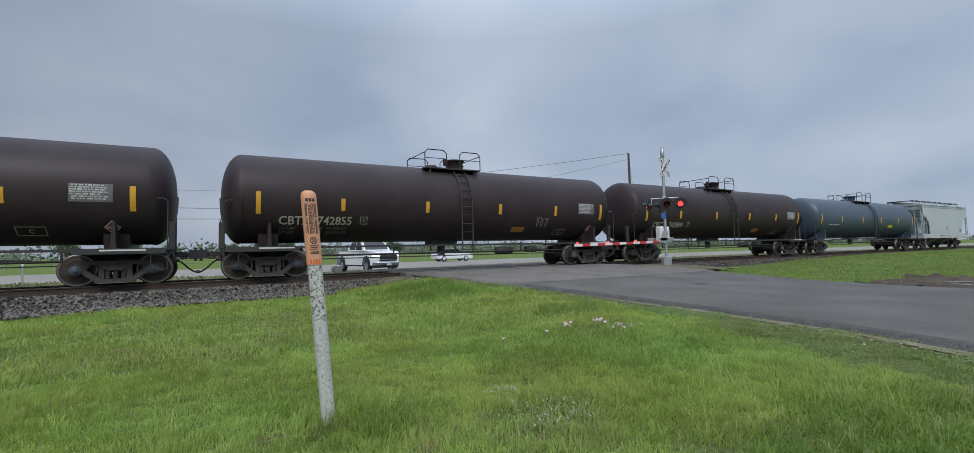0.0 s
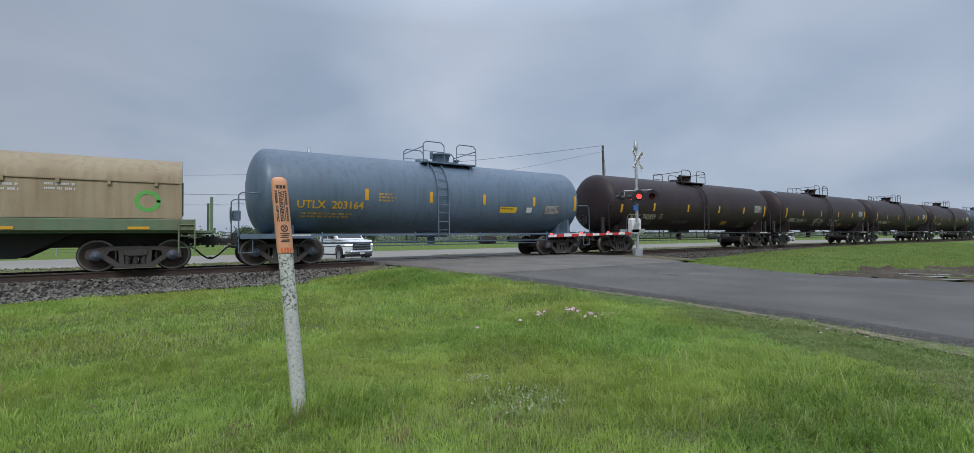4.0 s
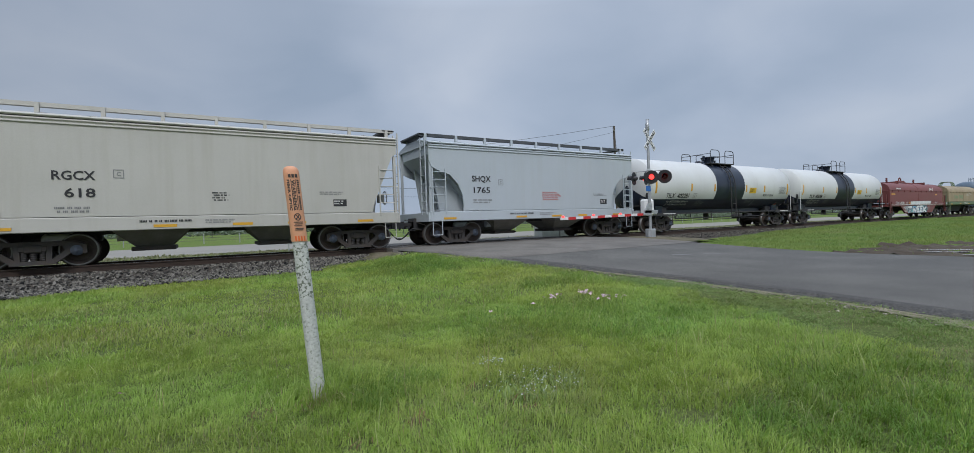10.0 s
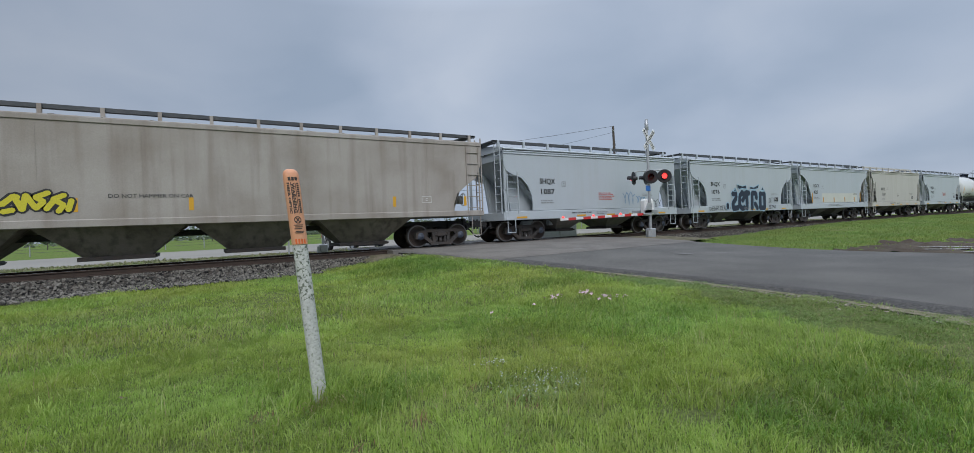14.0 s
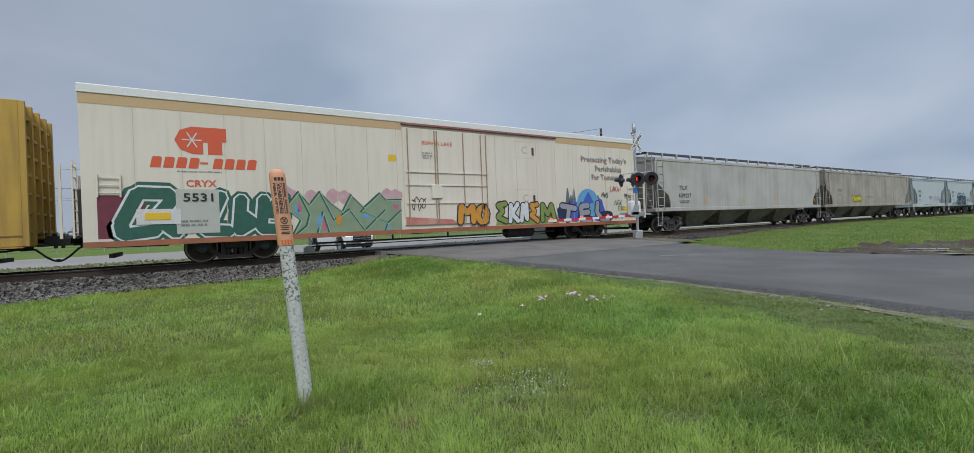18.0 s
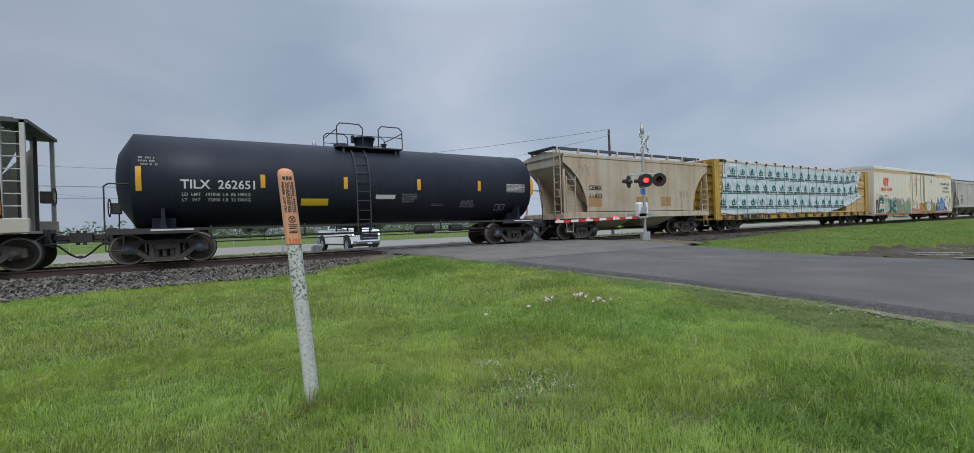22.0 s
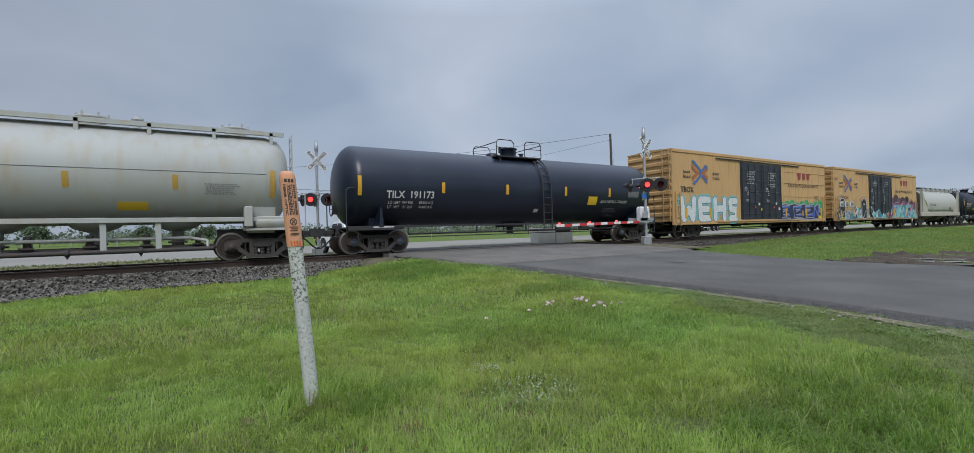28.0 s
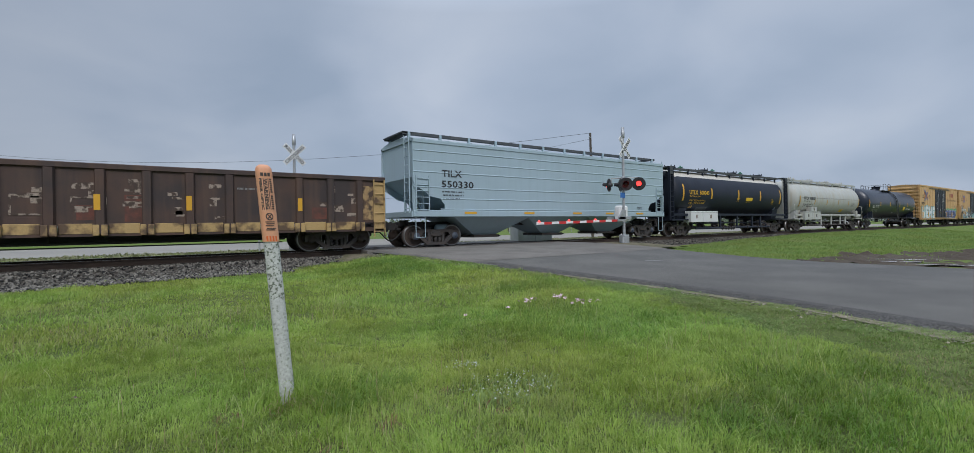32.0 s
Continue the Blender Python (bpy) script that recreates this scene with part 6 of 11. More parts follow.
        if k == 15:
            scrawl(c, 1.5, 1.45, 0.9, 0.75, mat("blue_line_spray", (0.12, 0.25, 0.42), 0.6), s, 71, 0.03)
            scrawl(c, 2.5, 1.6, 0.7, 0.4, mat("blue_line_spray", (0.12, 0.25, 0.42), 0.6), s, 72, 0.03)
            scrawl(c, 3.6, 1.3, 0.9, 0.5, M_INKK, s, 73, 0.03)
    # long pellet hoppers
    cut2 = ((0.0, 3.3), (0.25, 2.75), (0.7, 2.45), (1.15, 2.1), (1.3, 1.7), (1.3, 1.4))
    brown = mat("grimy_taupe_hopper_paint", (0.38, 0.35, 0.315), 0.75, col2=(0.275, 0.24, 0.205), scale=0.55, amount=0.95, streak=(0.19, 0.15, 0.12), samount=0.55, sscale=0.6, fine=0.15)
    dgrey = mat("weathered_grey_hopper_paint", (0.45, 0.44, 0.42), 0.7, col2=(0.36, 0.335, 0.305), scale=0.55, amount=0.85, streak=(0.27, 0.235, 0.20), samount=0.4, sscale=0.6, fine=0.12)
    bays4 = (-5.5, -1.85, 1.8, 5.45)
    # bays in a darker brown than the bodies, mottled and streaked
    under = mat("mottled_brown_bay", (0.29, 0.26, 0.225), 0.8, col2=(0.15, 0.125, 0.10), scale=1.4, streak=(0.05, 0.04, 0.035), samount=0.6)
    c, s = hopper(16, "long grimy taupe covered hopper streaked with dirt", brown, 10.2, 8.5, 4.22, 4.42, (1.2, 1.42), 1.3, bays4, 1.75, 0.34, cut2, corr=False, bay_col=under, ribs=8, posts=False, slope=2.2)
    words(c, "TILX", -7.9, 2.5, 0.22, M_INKK, s, 0.9); print_lines(c, -7.9, 2.05, 1.0, 0.2, 1, M_INKK, s, 3)
    graffiti(c, -4.9, -2.7, 1.6, 2.2, s, [mat("lemon_spray", (0.62, 0.55, 0.03), 0.6)], M_INKK, 11, 6, None, 0.13, None)
    words(c, "DO NOT HAMMER ON CAR", -1.9, 2.0, 0.11, M_INKK, s, 2.0, bold=0.0)
    for x in (-6.6, -2.6, 0.04, 2.9, 6.4, 9.4):
        plate(c, "reflective_strip", x - 0.06, x + 0.06, 1.62, 2.0, M_YSTRIP, s)
    frame_box(c, 7.5, 1.75, 0.4, 0.26, M_INKW, s)
    c, s = hopper(17, "long weathered grey covered hopper with black lettering", dgrey, 10.4, 8.45, 4.24, 4.44, (1.2, 1.42), 1.3, bays4, 1.75, 0.34, cut2, corr=False, bay_col=under, ribs=8, posts=False, slope=2.2)
    words(c, "TILX", -8.3, 2.45, 0.24, M_INKK, s, 0.85)
    words(c, "639227", -8.35, 2.0, 0.24, M_INKK, s, 1.25)
    print_lines(c, -8.3, 1.62, 1.2, 0.2, 2, M_INKK, s, 3)
    for x in (-5.6, -1.2, 2.9, 6.4, 9.4):
        plate(c, "reflective_strip", x - 0.06, x + 0.06, 1.62, 1.95, M_YSTRIP, s)
    # light blue three-bay hopper
    teal = mat("pale_blue_hopper_paint", (0.33, 0.425, 0.475), 0.5, col2=(0.30, 0.385, 0.43), scale=0.4, fine=0.05, streak=(0.24, 0.3, 0.31), samount=0.2)
    dteal = mat("dusty_blue_bay", (0.30, 0.38, 0.42), 0.6, col2=(0.27, 0.33, 0.36), scale=1)
    cut3 = ((0.0, 2.65), (0.05, 2.5), (0.75, 2.05), (1.2, 1.95), (1.4, 1.7), (1.42, 1.35))
    c, s = hopper(28, "clean pale blue three-bay covered hopper", teal, 8.02, 6.75, 4.3, 4.46, (1.22, 1.48), 1.3, (-4.0, 0.0, 4.0), 2.1, 0.42, cut3, corr=False, seams=(1.52, 1.95, 2.4, 3.0, 3.42, 3.84), bay_col=teal, hw=1.6, slope_top=2.8)
    words(c, "TILX", -6.75, 2.85, 0.27, M_INKK, s, 0.95)
    words(c, "550330", -6.78, 2.42, 0.27, M_INKK, s, 1.55)
    print_lines(c, -6.75, 1.85, 1.2, 0.42, 3, M_INKK, s, 3)
    for x in (-5.4, -2.2, 0.9, 3.3, 5.8):
        plate(c, "reflective_strip", x - 0.3, x + 0.3, 1.34, 1.43, M_YSTRIP, flat(1.625))
    print_lines(c, 5.6, 1.6, 0.5, 0.15, 3, M_INKK, s, 8)
    # tan cement hopper
    tan = mat("rust_stained_tan_hopper_paint", (0.43, 0.35, 0.25), 0.75, col2=(0.48, 0.44, 0.37), scale=0.6, amount=0.95, streak=(0.27, 0.16, 0.075), samount=0.55, sscale=0.55, fine=0.12)
    c, s = hopper(20, "tan cement hopper stained with rust", tan, 5.75, 4.2, 4.14, 4.34, (1.02, 1.32), 1.2, (-1.95, 1.4), 1.5, 0.5, ((0.0, 3.7), (0.45, 3.42), (0.85, 3.05), (1.2, 2.55), (1.42, 2.0), (1.5, 1.55), (1.48, 1.36)), corr=False, bay_col=tan, ribs=6, steep=True)
    words(c, "CEMX", -4.18, 2.42, 0.23, M_INKK, s, 0.95)
    words(c, "11432", -4.18, 2.02, 0.23, M_INKK, s, 0.95)
    for x in (-4.2, -0.7, 1.3):
        plate(c, "paint_patch", x, x + 0.9, 1.6, 2.1, mat("ochre_patch", (0.40, 0.24, 0.10), 0.7, col2=(0.33, 0.2, 0.1), scale=3), s, "ochre repainted patch")
    scrawl(c, 2.9, 2.0, 0.9, 0.5, M_INKG, s, 44, 0.03); scrawl(c, -5.1, 3.05, 1.1, 0.6, M_INKG, s, 45, 0.025)
    # barrel-sided hopper
    cream = mat("cream_white_hopper_paint", (0.44, 0.44, 0.405), 0.6, col2=(0.40, 0.395, 0.36), scale=0.5, streak=(0.38, 0.33, 0.25), samount=0.3, fine=0.07)
    c, L = car_thing("covered_hopper", "cream barrel-sided covered hopper with end frames", "hopper car", 22, "covered hoppers of the train")
    ring = []
    for i in range(13):
        a = -0.5 + i * (1.35 + 0.5) / 12
        ring.append((-1.56 * math.cos(a) if a > 0 else -1.56 * math.cos(a * 0.8), 2.35 + 1.62 * math.sin(a)))
    full = ring + [(-p[0], p[1]) for p in reversed(ring)]
    b = Shape()
    n = len(full)
    zmin, zmax = full[0][1], max(p[1] for p in full)
    v = []
    for sg in (-1, 1):
        for y, z in full:
            k = (z - zmin) / (zmax - zmin)
            v.append((sg * (4.55 + 1.5 * k), y, z))
    b.add(v, [(i, (i + 1) % n, (i + 1) % n + n, i + n) for i in range(n)], True)
    b.add(v[:n], [tuple(range(n))]); b.add(v[n:], [tuple(range(n))])
    part("hopper_body", b, cream, c, "rounded hopper body with sloping ends")
    z0 = 1.38
    part("lower_skirt", Shape().box(-4.9, 4.9, -1.36, 1.36, 1.08, 1.66), cream, c)
    stain = mat("rust_stained_cream_paint", (0.44, 0.42, 0.365), 0.65, col2=(0.40, 0.33, 0.24), scale=0.8, amount=0.7, streak=(0.33, 0.24, 0.15), samount=0.5, fine=0.1)
    for sg in (-1, 1):
        for y in (-1, 1):
            part("gusset_sheet", Shape().prism([(sg * 6.05, 3.7), (sg * 6.1, z0), (sg * 4.25, z0)], y * 1.5, y * 1.47, "y"), stain, c, "triangular end side sheet")
            part("corner_post", Shape().box(sg * 6.55, sg * 6.45, y * 1.5, y * 1.4, 1.0, 3.95), cream, c)
            part("end_post", Shape().box(sg * 6.1, sg * 6.0, y * 1.5, y * 1.42, 1.0, 3.95), cream, c)
            part("inner_post", Shape().box(sg * 6.3, sg * 6.22, y * 0.8, y * 0.72, 1.0, 3.9), M_STEEL, c)
        for i in range(8):
            z = 1.4 + 0.32 * i
            part("end_rung", Shape().rod((sg * 6.5, -1.45, z), (sg * 6.05, -1.45, z), 0.016, 5), cream, c)
        part("end_platform", Shape().box(sg * 4.2, sg * 6.6, -1.45, 1.45, 1.0, 1.07), cream, c)
        part("top_frame", Shape().box(sg * 5.95, sg * 6.62, -1.5, 1.5, 3.88, 3.97), M_WALK, c)
        part("reflective_strip", Shape().box(sg * 6.0 - 0.07, sg * 6.0 + 0.07, -1.512, -1.506, 1.5, 2.4), M_YSTRIP, c)
        part("side_sill", Shape().box(-6.6, 6.6, sg * 1.52, sg * 1.38, 1.02, 1.4, 0.02), stain, c)
    for sg in (-1, 1):
        part("roof_walk", Shape().box(-6.2, 6.2, sg * 0.45, sg * 0.85, 4.06, 4.1).box(-6.2, 6.2, sg * 0.85, sg * 0.88, 3.98, 4.12), M_WALK, c)
        for i in range(8):
            x = -5.8 + i * 11.6 / 7
            part("walk_bracket", Shape().box(x - 0.05, x + 0.05, sg * 0.8, sg * 1.1, 3.72, 4.1), cream, c)
    s = barrel(1.6, 2.35)
    s2 = flat(1.557)
    words(c, "ITFX  14025", -4.0, 2.1, 0.24, M_INKK, s2, 1.78)
    plate(c, "pale_patch", -4.15, -2.15, 1.98, 2.42, mat("grey_patch", (0.46, 0.47, 0.45), 0.6), s2, "pale repainted panel")
    for x in (-3.0, 1.25, 3.9):
        plate(c, "reflective_strip", x - 0.06, x + 0.06, 1.5, 1.78, M_YSTRIP, s2)
    plate(c, "label_plate", 2.6, 3.1, 1.75, 1.97, M_INKK, s2)
    print_lines(c, 0.2, 1.78, 0.9, 0.16, 2, M_INKG, s2, 4); print_lines(c, -4.0, 1.6, 1.3, 0.24, 2, M_INKG, s2, 5)
    for x in (-2.4, 2.3):
        bb = Shape()
        zt, zb, w1, w2 = 1.06, 0.62, 1.5, 0.6
        vv = [(x - w1, -1.2, zt), (x + w1, -1.2, zt), (x + w1, 1.2, zt), (x - w1, 1.2, zt), (x - w2, -0.5, zb), (x + w2, -0.5, zb), (x + w2, 0.5, zb), (x - w2, 0.5, zb)]
        bb.add(vv, [(0, 1, 5, 4), (1, 2, 6, 5), (2, 3, 7, 6), (3, 0, 4, 7), (4, 5, 6, 7), (0, 3, 2, 1)])
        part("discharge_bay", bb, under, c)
    part("discharge_pipe", Shape().rod((-3.4, -0.4, 0.55), (3.6, -0.4, 0.55), 0.07, 8), M_STEEL, c)
    part("centre_sill", Shape().box(-6.6, 6.6, -0.2, 0.2, 0.72, 1.05), M_UNDER, c)
    brake_wheel(c, 6.7, 0.5, 2.1, 1, M_STEEL)
    ends(c, L, 1.05)
    for sg in (-1, 1):
        truck(c, sg * 5.32, "cap2")


M_WALK = mat("dark_steel_grating", (0.075, 0.082, 0.09), 0.7, metal=0.3, col2=(0.12, 0.12, 0.12), scale=3)
hopper_cars()



# ---- box cars ----
SPRAY = {n: mat("spray_" + n, c, 0.6, col2=tuple(v * 0.75 for v in c), scale=5, fine=0.15) for n, c in dict(
    white=(0.66, 0.68, 0.68), black=(0.02, 0.022, 0.028), navy=(0.018, 0.028, 0.085), blue=(0.06, 0.12, 0.5), sky=(0.13, 0.36, 0.60), aqua=(0.2, 0.5, 0.52), pink=(0.55, 0.13, 0.26), violet=(0.15, 0.07, 0.16),
    green=(0.05, 0.36, 0.13), olive=(0.22, 0.29, 0.07), mint=(0.34, 0.50, 0.36), forest=(0.025, 0.11, 0.075), orange=(0.6, 0.27, 0.035), teal=(0.03, 0.27, 0.36), pale=(0.32, 0.55, 0.56), rose=(0.42, 0.2, 0.28), green_mid=(0.09, 0.33, 0.22), silver=(0.33, 0.33, 0.37), maroon=(0.16, 0.03, 0.05), slate=(0.12, 0.16, 0.18)).items()}


def box_car(k, label, low_slogan):
    c, L = car_thing("box_car", label, "box car", k, "box cars of the train")
    col = mat("faded_yellow_boxcar_paint", (0.545, 0.335, 0.145), 0.6, col2=(0.485, 0.305, 0.14), scale=0.5, streak=(0.30, 0.17, 0.06), samount=0.35, fine=0.08)
    blk = mat("black_door_paint", (0.018, 0.022, 0.032), 0.5, col2=(0.028, 0.033, 0.044), scale=1.2, streak=(0.05, 0.052, 0.06), samount=0.25)
    hl, hw, zb, ev, tc = 9.39, 1.56, 0.78, 5.08, 7.05
    s = flat(hw)
    part("box_body", Shape().box(-hl, hl, -hw, hw, zb + 0.22, ev), col, c, "tall yellow steel box body")
    part("roof", Shape().prism([(-hw - 0.03, ev), (-hw - 0.03, ev + 0.05), (0, ev + 0.16), (hw + 0.03, ev + 0.05), (hw + 0.03, ev)], -hl - 0.03, hl + 0.03, "x"), col, c)
    part("top_chord", Shape().box(-hl, hl, -hw - 0.05, -hw, ev - 0.13, ev + 0.03, 0.01), col, c)
    for sg in (-1, 1):
        part("side_sill", Shape().box(-hl, hl, sg * (hw + 0.03), sg * (hw - 0.1), zb, zb + 0.26, 0.015), col, c)
        for i in range(9):
            z = 1.25 + 0.42 * i
            part("end_corrugation", Shape().prism([(sg * hl, z), (sg * (hl + 0.09), z + 0.06), (sg * (hl + 0.09), z + 0.2), (sg * hl, z + 0.28)], -hw + 0.06, hw - 0.06, "y"), col, c)
        for y in (-1, 1):
            part("corner_post", Shape().box(sg * hl, sg * (hl + 0.05), y * hw, y * (hw - 0.1), zb, ev, 0.01), col, c)
    for x in (-8.55, -7.75, -6.95, -6.15, -5.35, -4.55, -3.75, -2.95, 3.0, 3.9, 4.8, 5.7, 6.6, 7.5, 8.4):
        part("side_post", Shape().prism([(x - 0.07, -hw), (x - 0.045, -hw - 0.02), (x + 0.045, -hw - 0.02), (x + 0.07, -hw)], zb + 0.2, ev - 0.1, "z"), col, c, "pressed upright side post")
    if not low_slogan:
        for z in (1.75, 2.6, 3.55, 4.35):
            part("side_stiffener", Shape().box(3.0, hl, -hw - 0.03, -hw, z, z + 0.05), col, c)
    # double plug door
    for j, (x0, x1) in enumerate(((-2.53, 0.02), (0.06, 2.55))):
        d = part("plug_door", Shape().box(x0, x1, -hw - 0.055, -hw, zb + 0.24, 4.72, 0.02), blk, c, "black sliding plug door")
        for i in range(5):
            z = 1.35 + 0.72 * i
            part("door_rib", Shape().box(x0 + 0.1, x1 - 0.1, -hw - 0.09, -hw - 0.05, z, z + 0.07, 0.01), blk, d)
        for i in range(4):
            x = x0 + 0.1 + (x1 - x0 - 0.2) * i / 3
            part("locking_bar", Shape().rod((x, -hw - 0.1, zb + 0.3), (x, -hw - 0.1, 4.65), 0.02, 6), blk, d)
        part("door_handle", Shape().box((x0 + x1) / 2 - 0.3, (x0 + x1) / 2 + 0.3, -hw - 0.12, -hw - 0.09, 1.9, 1.95), blk, d)
        ds = flat(hw + 0.062)
        for r, tx in enumerate(("CLOSE THIS DOOR", "BEFORE CLOSING", "MAIN DOOR") if j == 0 else ("CLOSE AND LOCK", "BOTH DOORS BEFORE", "MOVING CAR")):
            words(c, tx, (x0 + x1) / 2 - 0.52, 4.1 - 0.16 * r, 0.10, M_INKW, ds, 1.05 if r < 2 else 0.75, bold=0.006)
        if not low_slogan:
            for r, tx in enumerate(("CIERRE ESTA PUERTA", "ANTES DE CERRAR", "LA PUERTA PRINCIPAL") if j == 0 else ("CIERRE Y PONGA", "EL SEGURO EN AMBAS", "PUERTAS ANTES DE", "MOVER EL CARRO")):
                words(c, tx, (x0 + x1) / 2 - 0.52, 3.62 - 0.14 * r, 0.09, M_INKW, ds, 1.05 if r else 0.9, bold=0.006)
        for q, (dx, z, w, h) in enumerate(((0.4, 3.2 if low_slogan else 2.85, 0.4, 0.3), (1.1, 3.0, 0.3, 0.4), (0.7, 2.55, 0.25, 0.35), (1.7, 2.7, 0.4, 0.2), (0.5, 2.2, 0.5, 0.15))):
            print_lines(c, x0 + dx, z, w, h, 3, M_INKG if q % 2 else M_INKW, ds, 60 + q + j * 9)
    for z in (4.78, zb + 0.13):
        part("door_track", Shape().box(-5.2, 5.2, -hw - 0.1, -hw - 0.03, z, z + 0.05), blk if z > 4 else col, c)
    # emblem: crossed arrows in blue and red
    blue, red = mat("faded_blue_emblem", (0.075, 0.15, 0.36), 0.6), mat("faded_red_emblem", (0.42, 0.14, 0.06), 0.6)
    ox, oz = -6.85, 3.83
    ef = flat(hw + 0.025)
    for pts in ([(-0.78, 0.47), (-0.16, 0.1), (-0.04, 0), (-0.16, -0.1), (-0.78, -0.47), (-0.78, -0.22), (-0.36, 0), (-0.78, 0.22)], [(0.8, 0.45), (0.28, 0.1), (0.2, 0), (0.28, -0.1), (0.8, -0.45), (0.8, -0.2), (0.5, 0), (0.8, 0.2)]):
        field(c, ef, [(ox + p, oz + q) for p, q in pts], red, 0.004, "faded red chevron of the emblem")
    for pts in ([(-0.6, 0.74), (-0.08, 0.38), (0.1, 0.2), (0.16, 0), (0.1, -0.2), (-0.08, -0.38), (-0.5, -0.66), (-0.46, -0.74), (-0.72, -0.68), (-0.6, -0.46), (-0.56, -0.52), (-0.2, -0.26), (-0.08, -0.12), (-0.05, 0), (-0.08, 0.12), (-0.2, 0.26), (-0.62, 0.54), (-0.66, 0.48), (-0.76, 0.7)],
                [(0.14, 0.2), (0.5, 0.44), (0.45, 0.5), (0.74, 0.5), (0.66, 0.24), (0.6, 0.32), (0.24, 0.08)], [(0.14, -0.2), (0.5, -0.46), (0.45, -0.54), (0.74, -0.6), (0.66, -0.32), (0.6, -0.38), (0.24, -0.1)]):
        field(c, ef, [(ox + p, oz + q) for p, q in pts], blue, 0.008, "faded blue arrow of the emblem")
    f2 = flat(hw + 0.023)
    mark = mat("brown_red_emblem", (0.30, 0.055, 0.045), 0.6)
    zz = 4.0 if low_slogan else 3.86
    e = Shape()
    for x0 in (5.02, 5.7, 6.38):
        e.add([f2(x0 + a, zz + b, 0.004) for a, b in ((0.12, 0.0), (0.44, 0.0), (0.56, 0.5), (0.0, 0.5))], [(0, 1, 2, 3)])
    part("maker_emblem", e, mark, c, "brown-red emblem of bars")
    ink = M_INKK if low_slogan else mark
    if low_slogan:
        words(c, "Railcar Pooling Experts", 3.72, 3.32, 0.26, ink, f2, 4.4, bold=0.01)
    else:
        words(c, "RAILCAR POOLING EXPERTS", 3.6, 3.3, 0.24, mat("dark_brown_stencil", (0.10, 0.06, 0.035), 0.6), f2, 4.6, bold=0.01)
    for tx, x, z in (("next", -8.5, 3.78), ("load", -8.5, 3.5), ("any", -5.6, 3.78), ("road", -5.6, 3.5)):
        words(c, tx, x, z, 0.2, M_INKK, f2, 0.7, bold=0.01)
    print_lines(c, 7.6, 2.35, 0.9, 0.35, 4, M_INKK, s, 5)
    gf = flat(hw + 0.025)
    S_ = SPRAY
    if low_slogan:
        crest = lambda x: 1.95 + 0.42 * (1 - abs((x * 0.62 + 0.2) % 1.0 * 2 - 1)) + 0.22 * (1 - abs((x * 1.37) % 1.0 * 2 - 1))
        brown = mat("spray_dark_brown", (0.075, 0.042, 0.038), 0.65, col2=(0.1, 0.055, 0.05), scale=3)
        lobes = ((3.0, 2.4, 0.5, 0.42, "violet"), (3.75, 2.62, 0.7, 0.52, ""), (4.6, 2.35, 0.6, 0.5, "violet"), (5.5, 2.5, 0.75, 0.42, ""), (6.2, 2.3, 0.5, 0.45, "violet"), (7.1, 2.2, 0.7, 0.4, "violet"), (7.9, 2.25, 0.45, 0.3, ""), (8.6, 2.15, 0.6, 0.28, "violet"))
        for q, (cx, cz, rx, rz, m) in enumerate(lobes):
            field(c, gf, [(cx + rx * math.cos(u * math.pi / 8) * (1 + 0.06 * math.sin(3 * u + q)), cz + rz * math.sin(u * math.pi / 8)) for u in range(16)], S_[m] if m else brown, 0.002 + 0.0005 * q, "puff of dark spray behind lettering")
        field(c, gf, [(2.6, 0.85), (9.35, 0.85), (9.35, 2.0)] + [(9.35 - 0.15 * i, crest(9.35 - 0.15 * i)) for i in range(1, 45)], S_["maroon"], 0.0075, "maroon sprayed ground behind the shards")
        wild(c, gf, 2.6, 9.35, 0.85, lambda x: crest(x) - 0.05, [S_["aqua"], S_["sky"], S_["aqua"], S_["teal"], S_["pale"], S_["green_mid"], S_["pink"], S_["aqua"], S_["maroon"]], S_["rose"], 21, 105, 1.45, 0.009)
        jag = Shape()
        stroke(jag, [(2.6 + 0.225 * i, crest(2.6 + 0.225 * i) - 0.02) for i in range(31)], 0.09, gf, 0.069)
        tagged(part("graffiti_outline", jag, S_["rose"], c, "pink sprayed crest line"), kind="stuff")
        hill = lambda x: 1.75 + 0.22 * math.sin(x * 2.1) + 0.12 * math.sin(x * 5.3)
        mistc = (mat("spray_pale_lime", (0.50, 0.37, 0.165), 0.7, col2=(0.54, 0.34, 0.15), scale=2.5), mat("spray_dusty_lilac", (0.46, 0.29, 0.18), 0.7, col2=(0.52, 0.32, 0.15), scale=2.5))
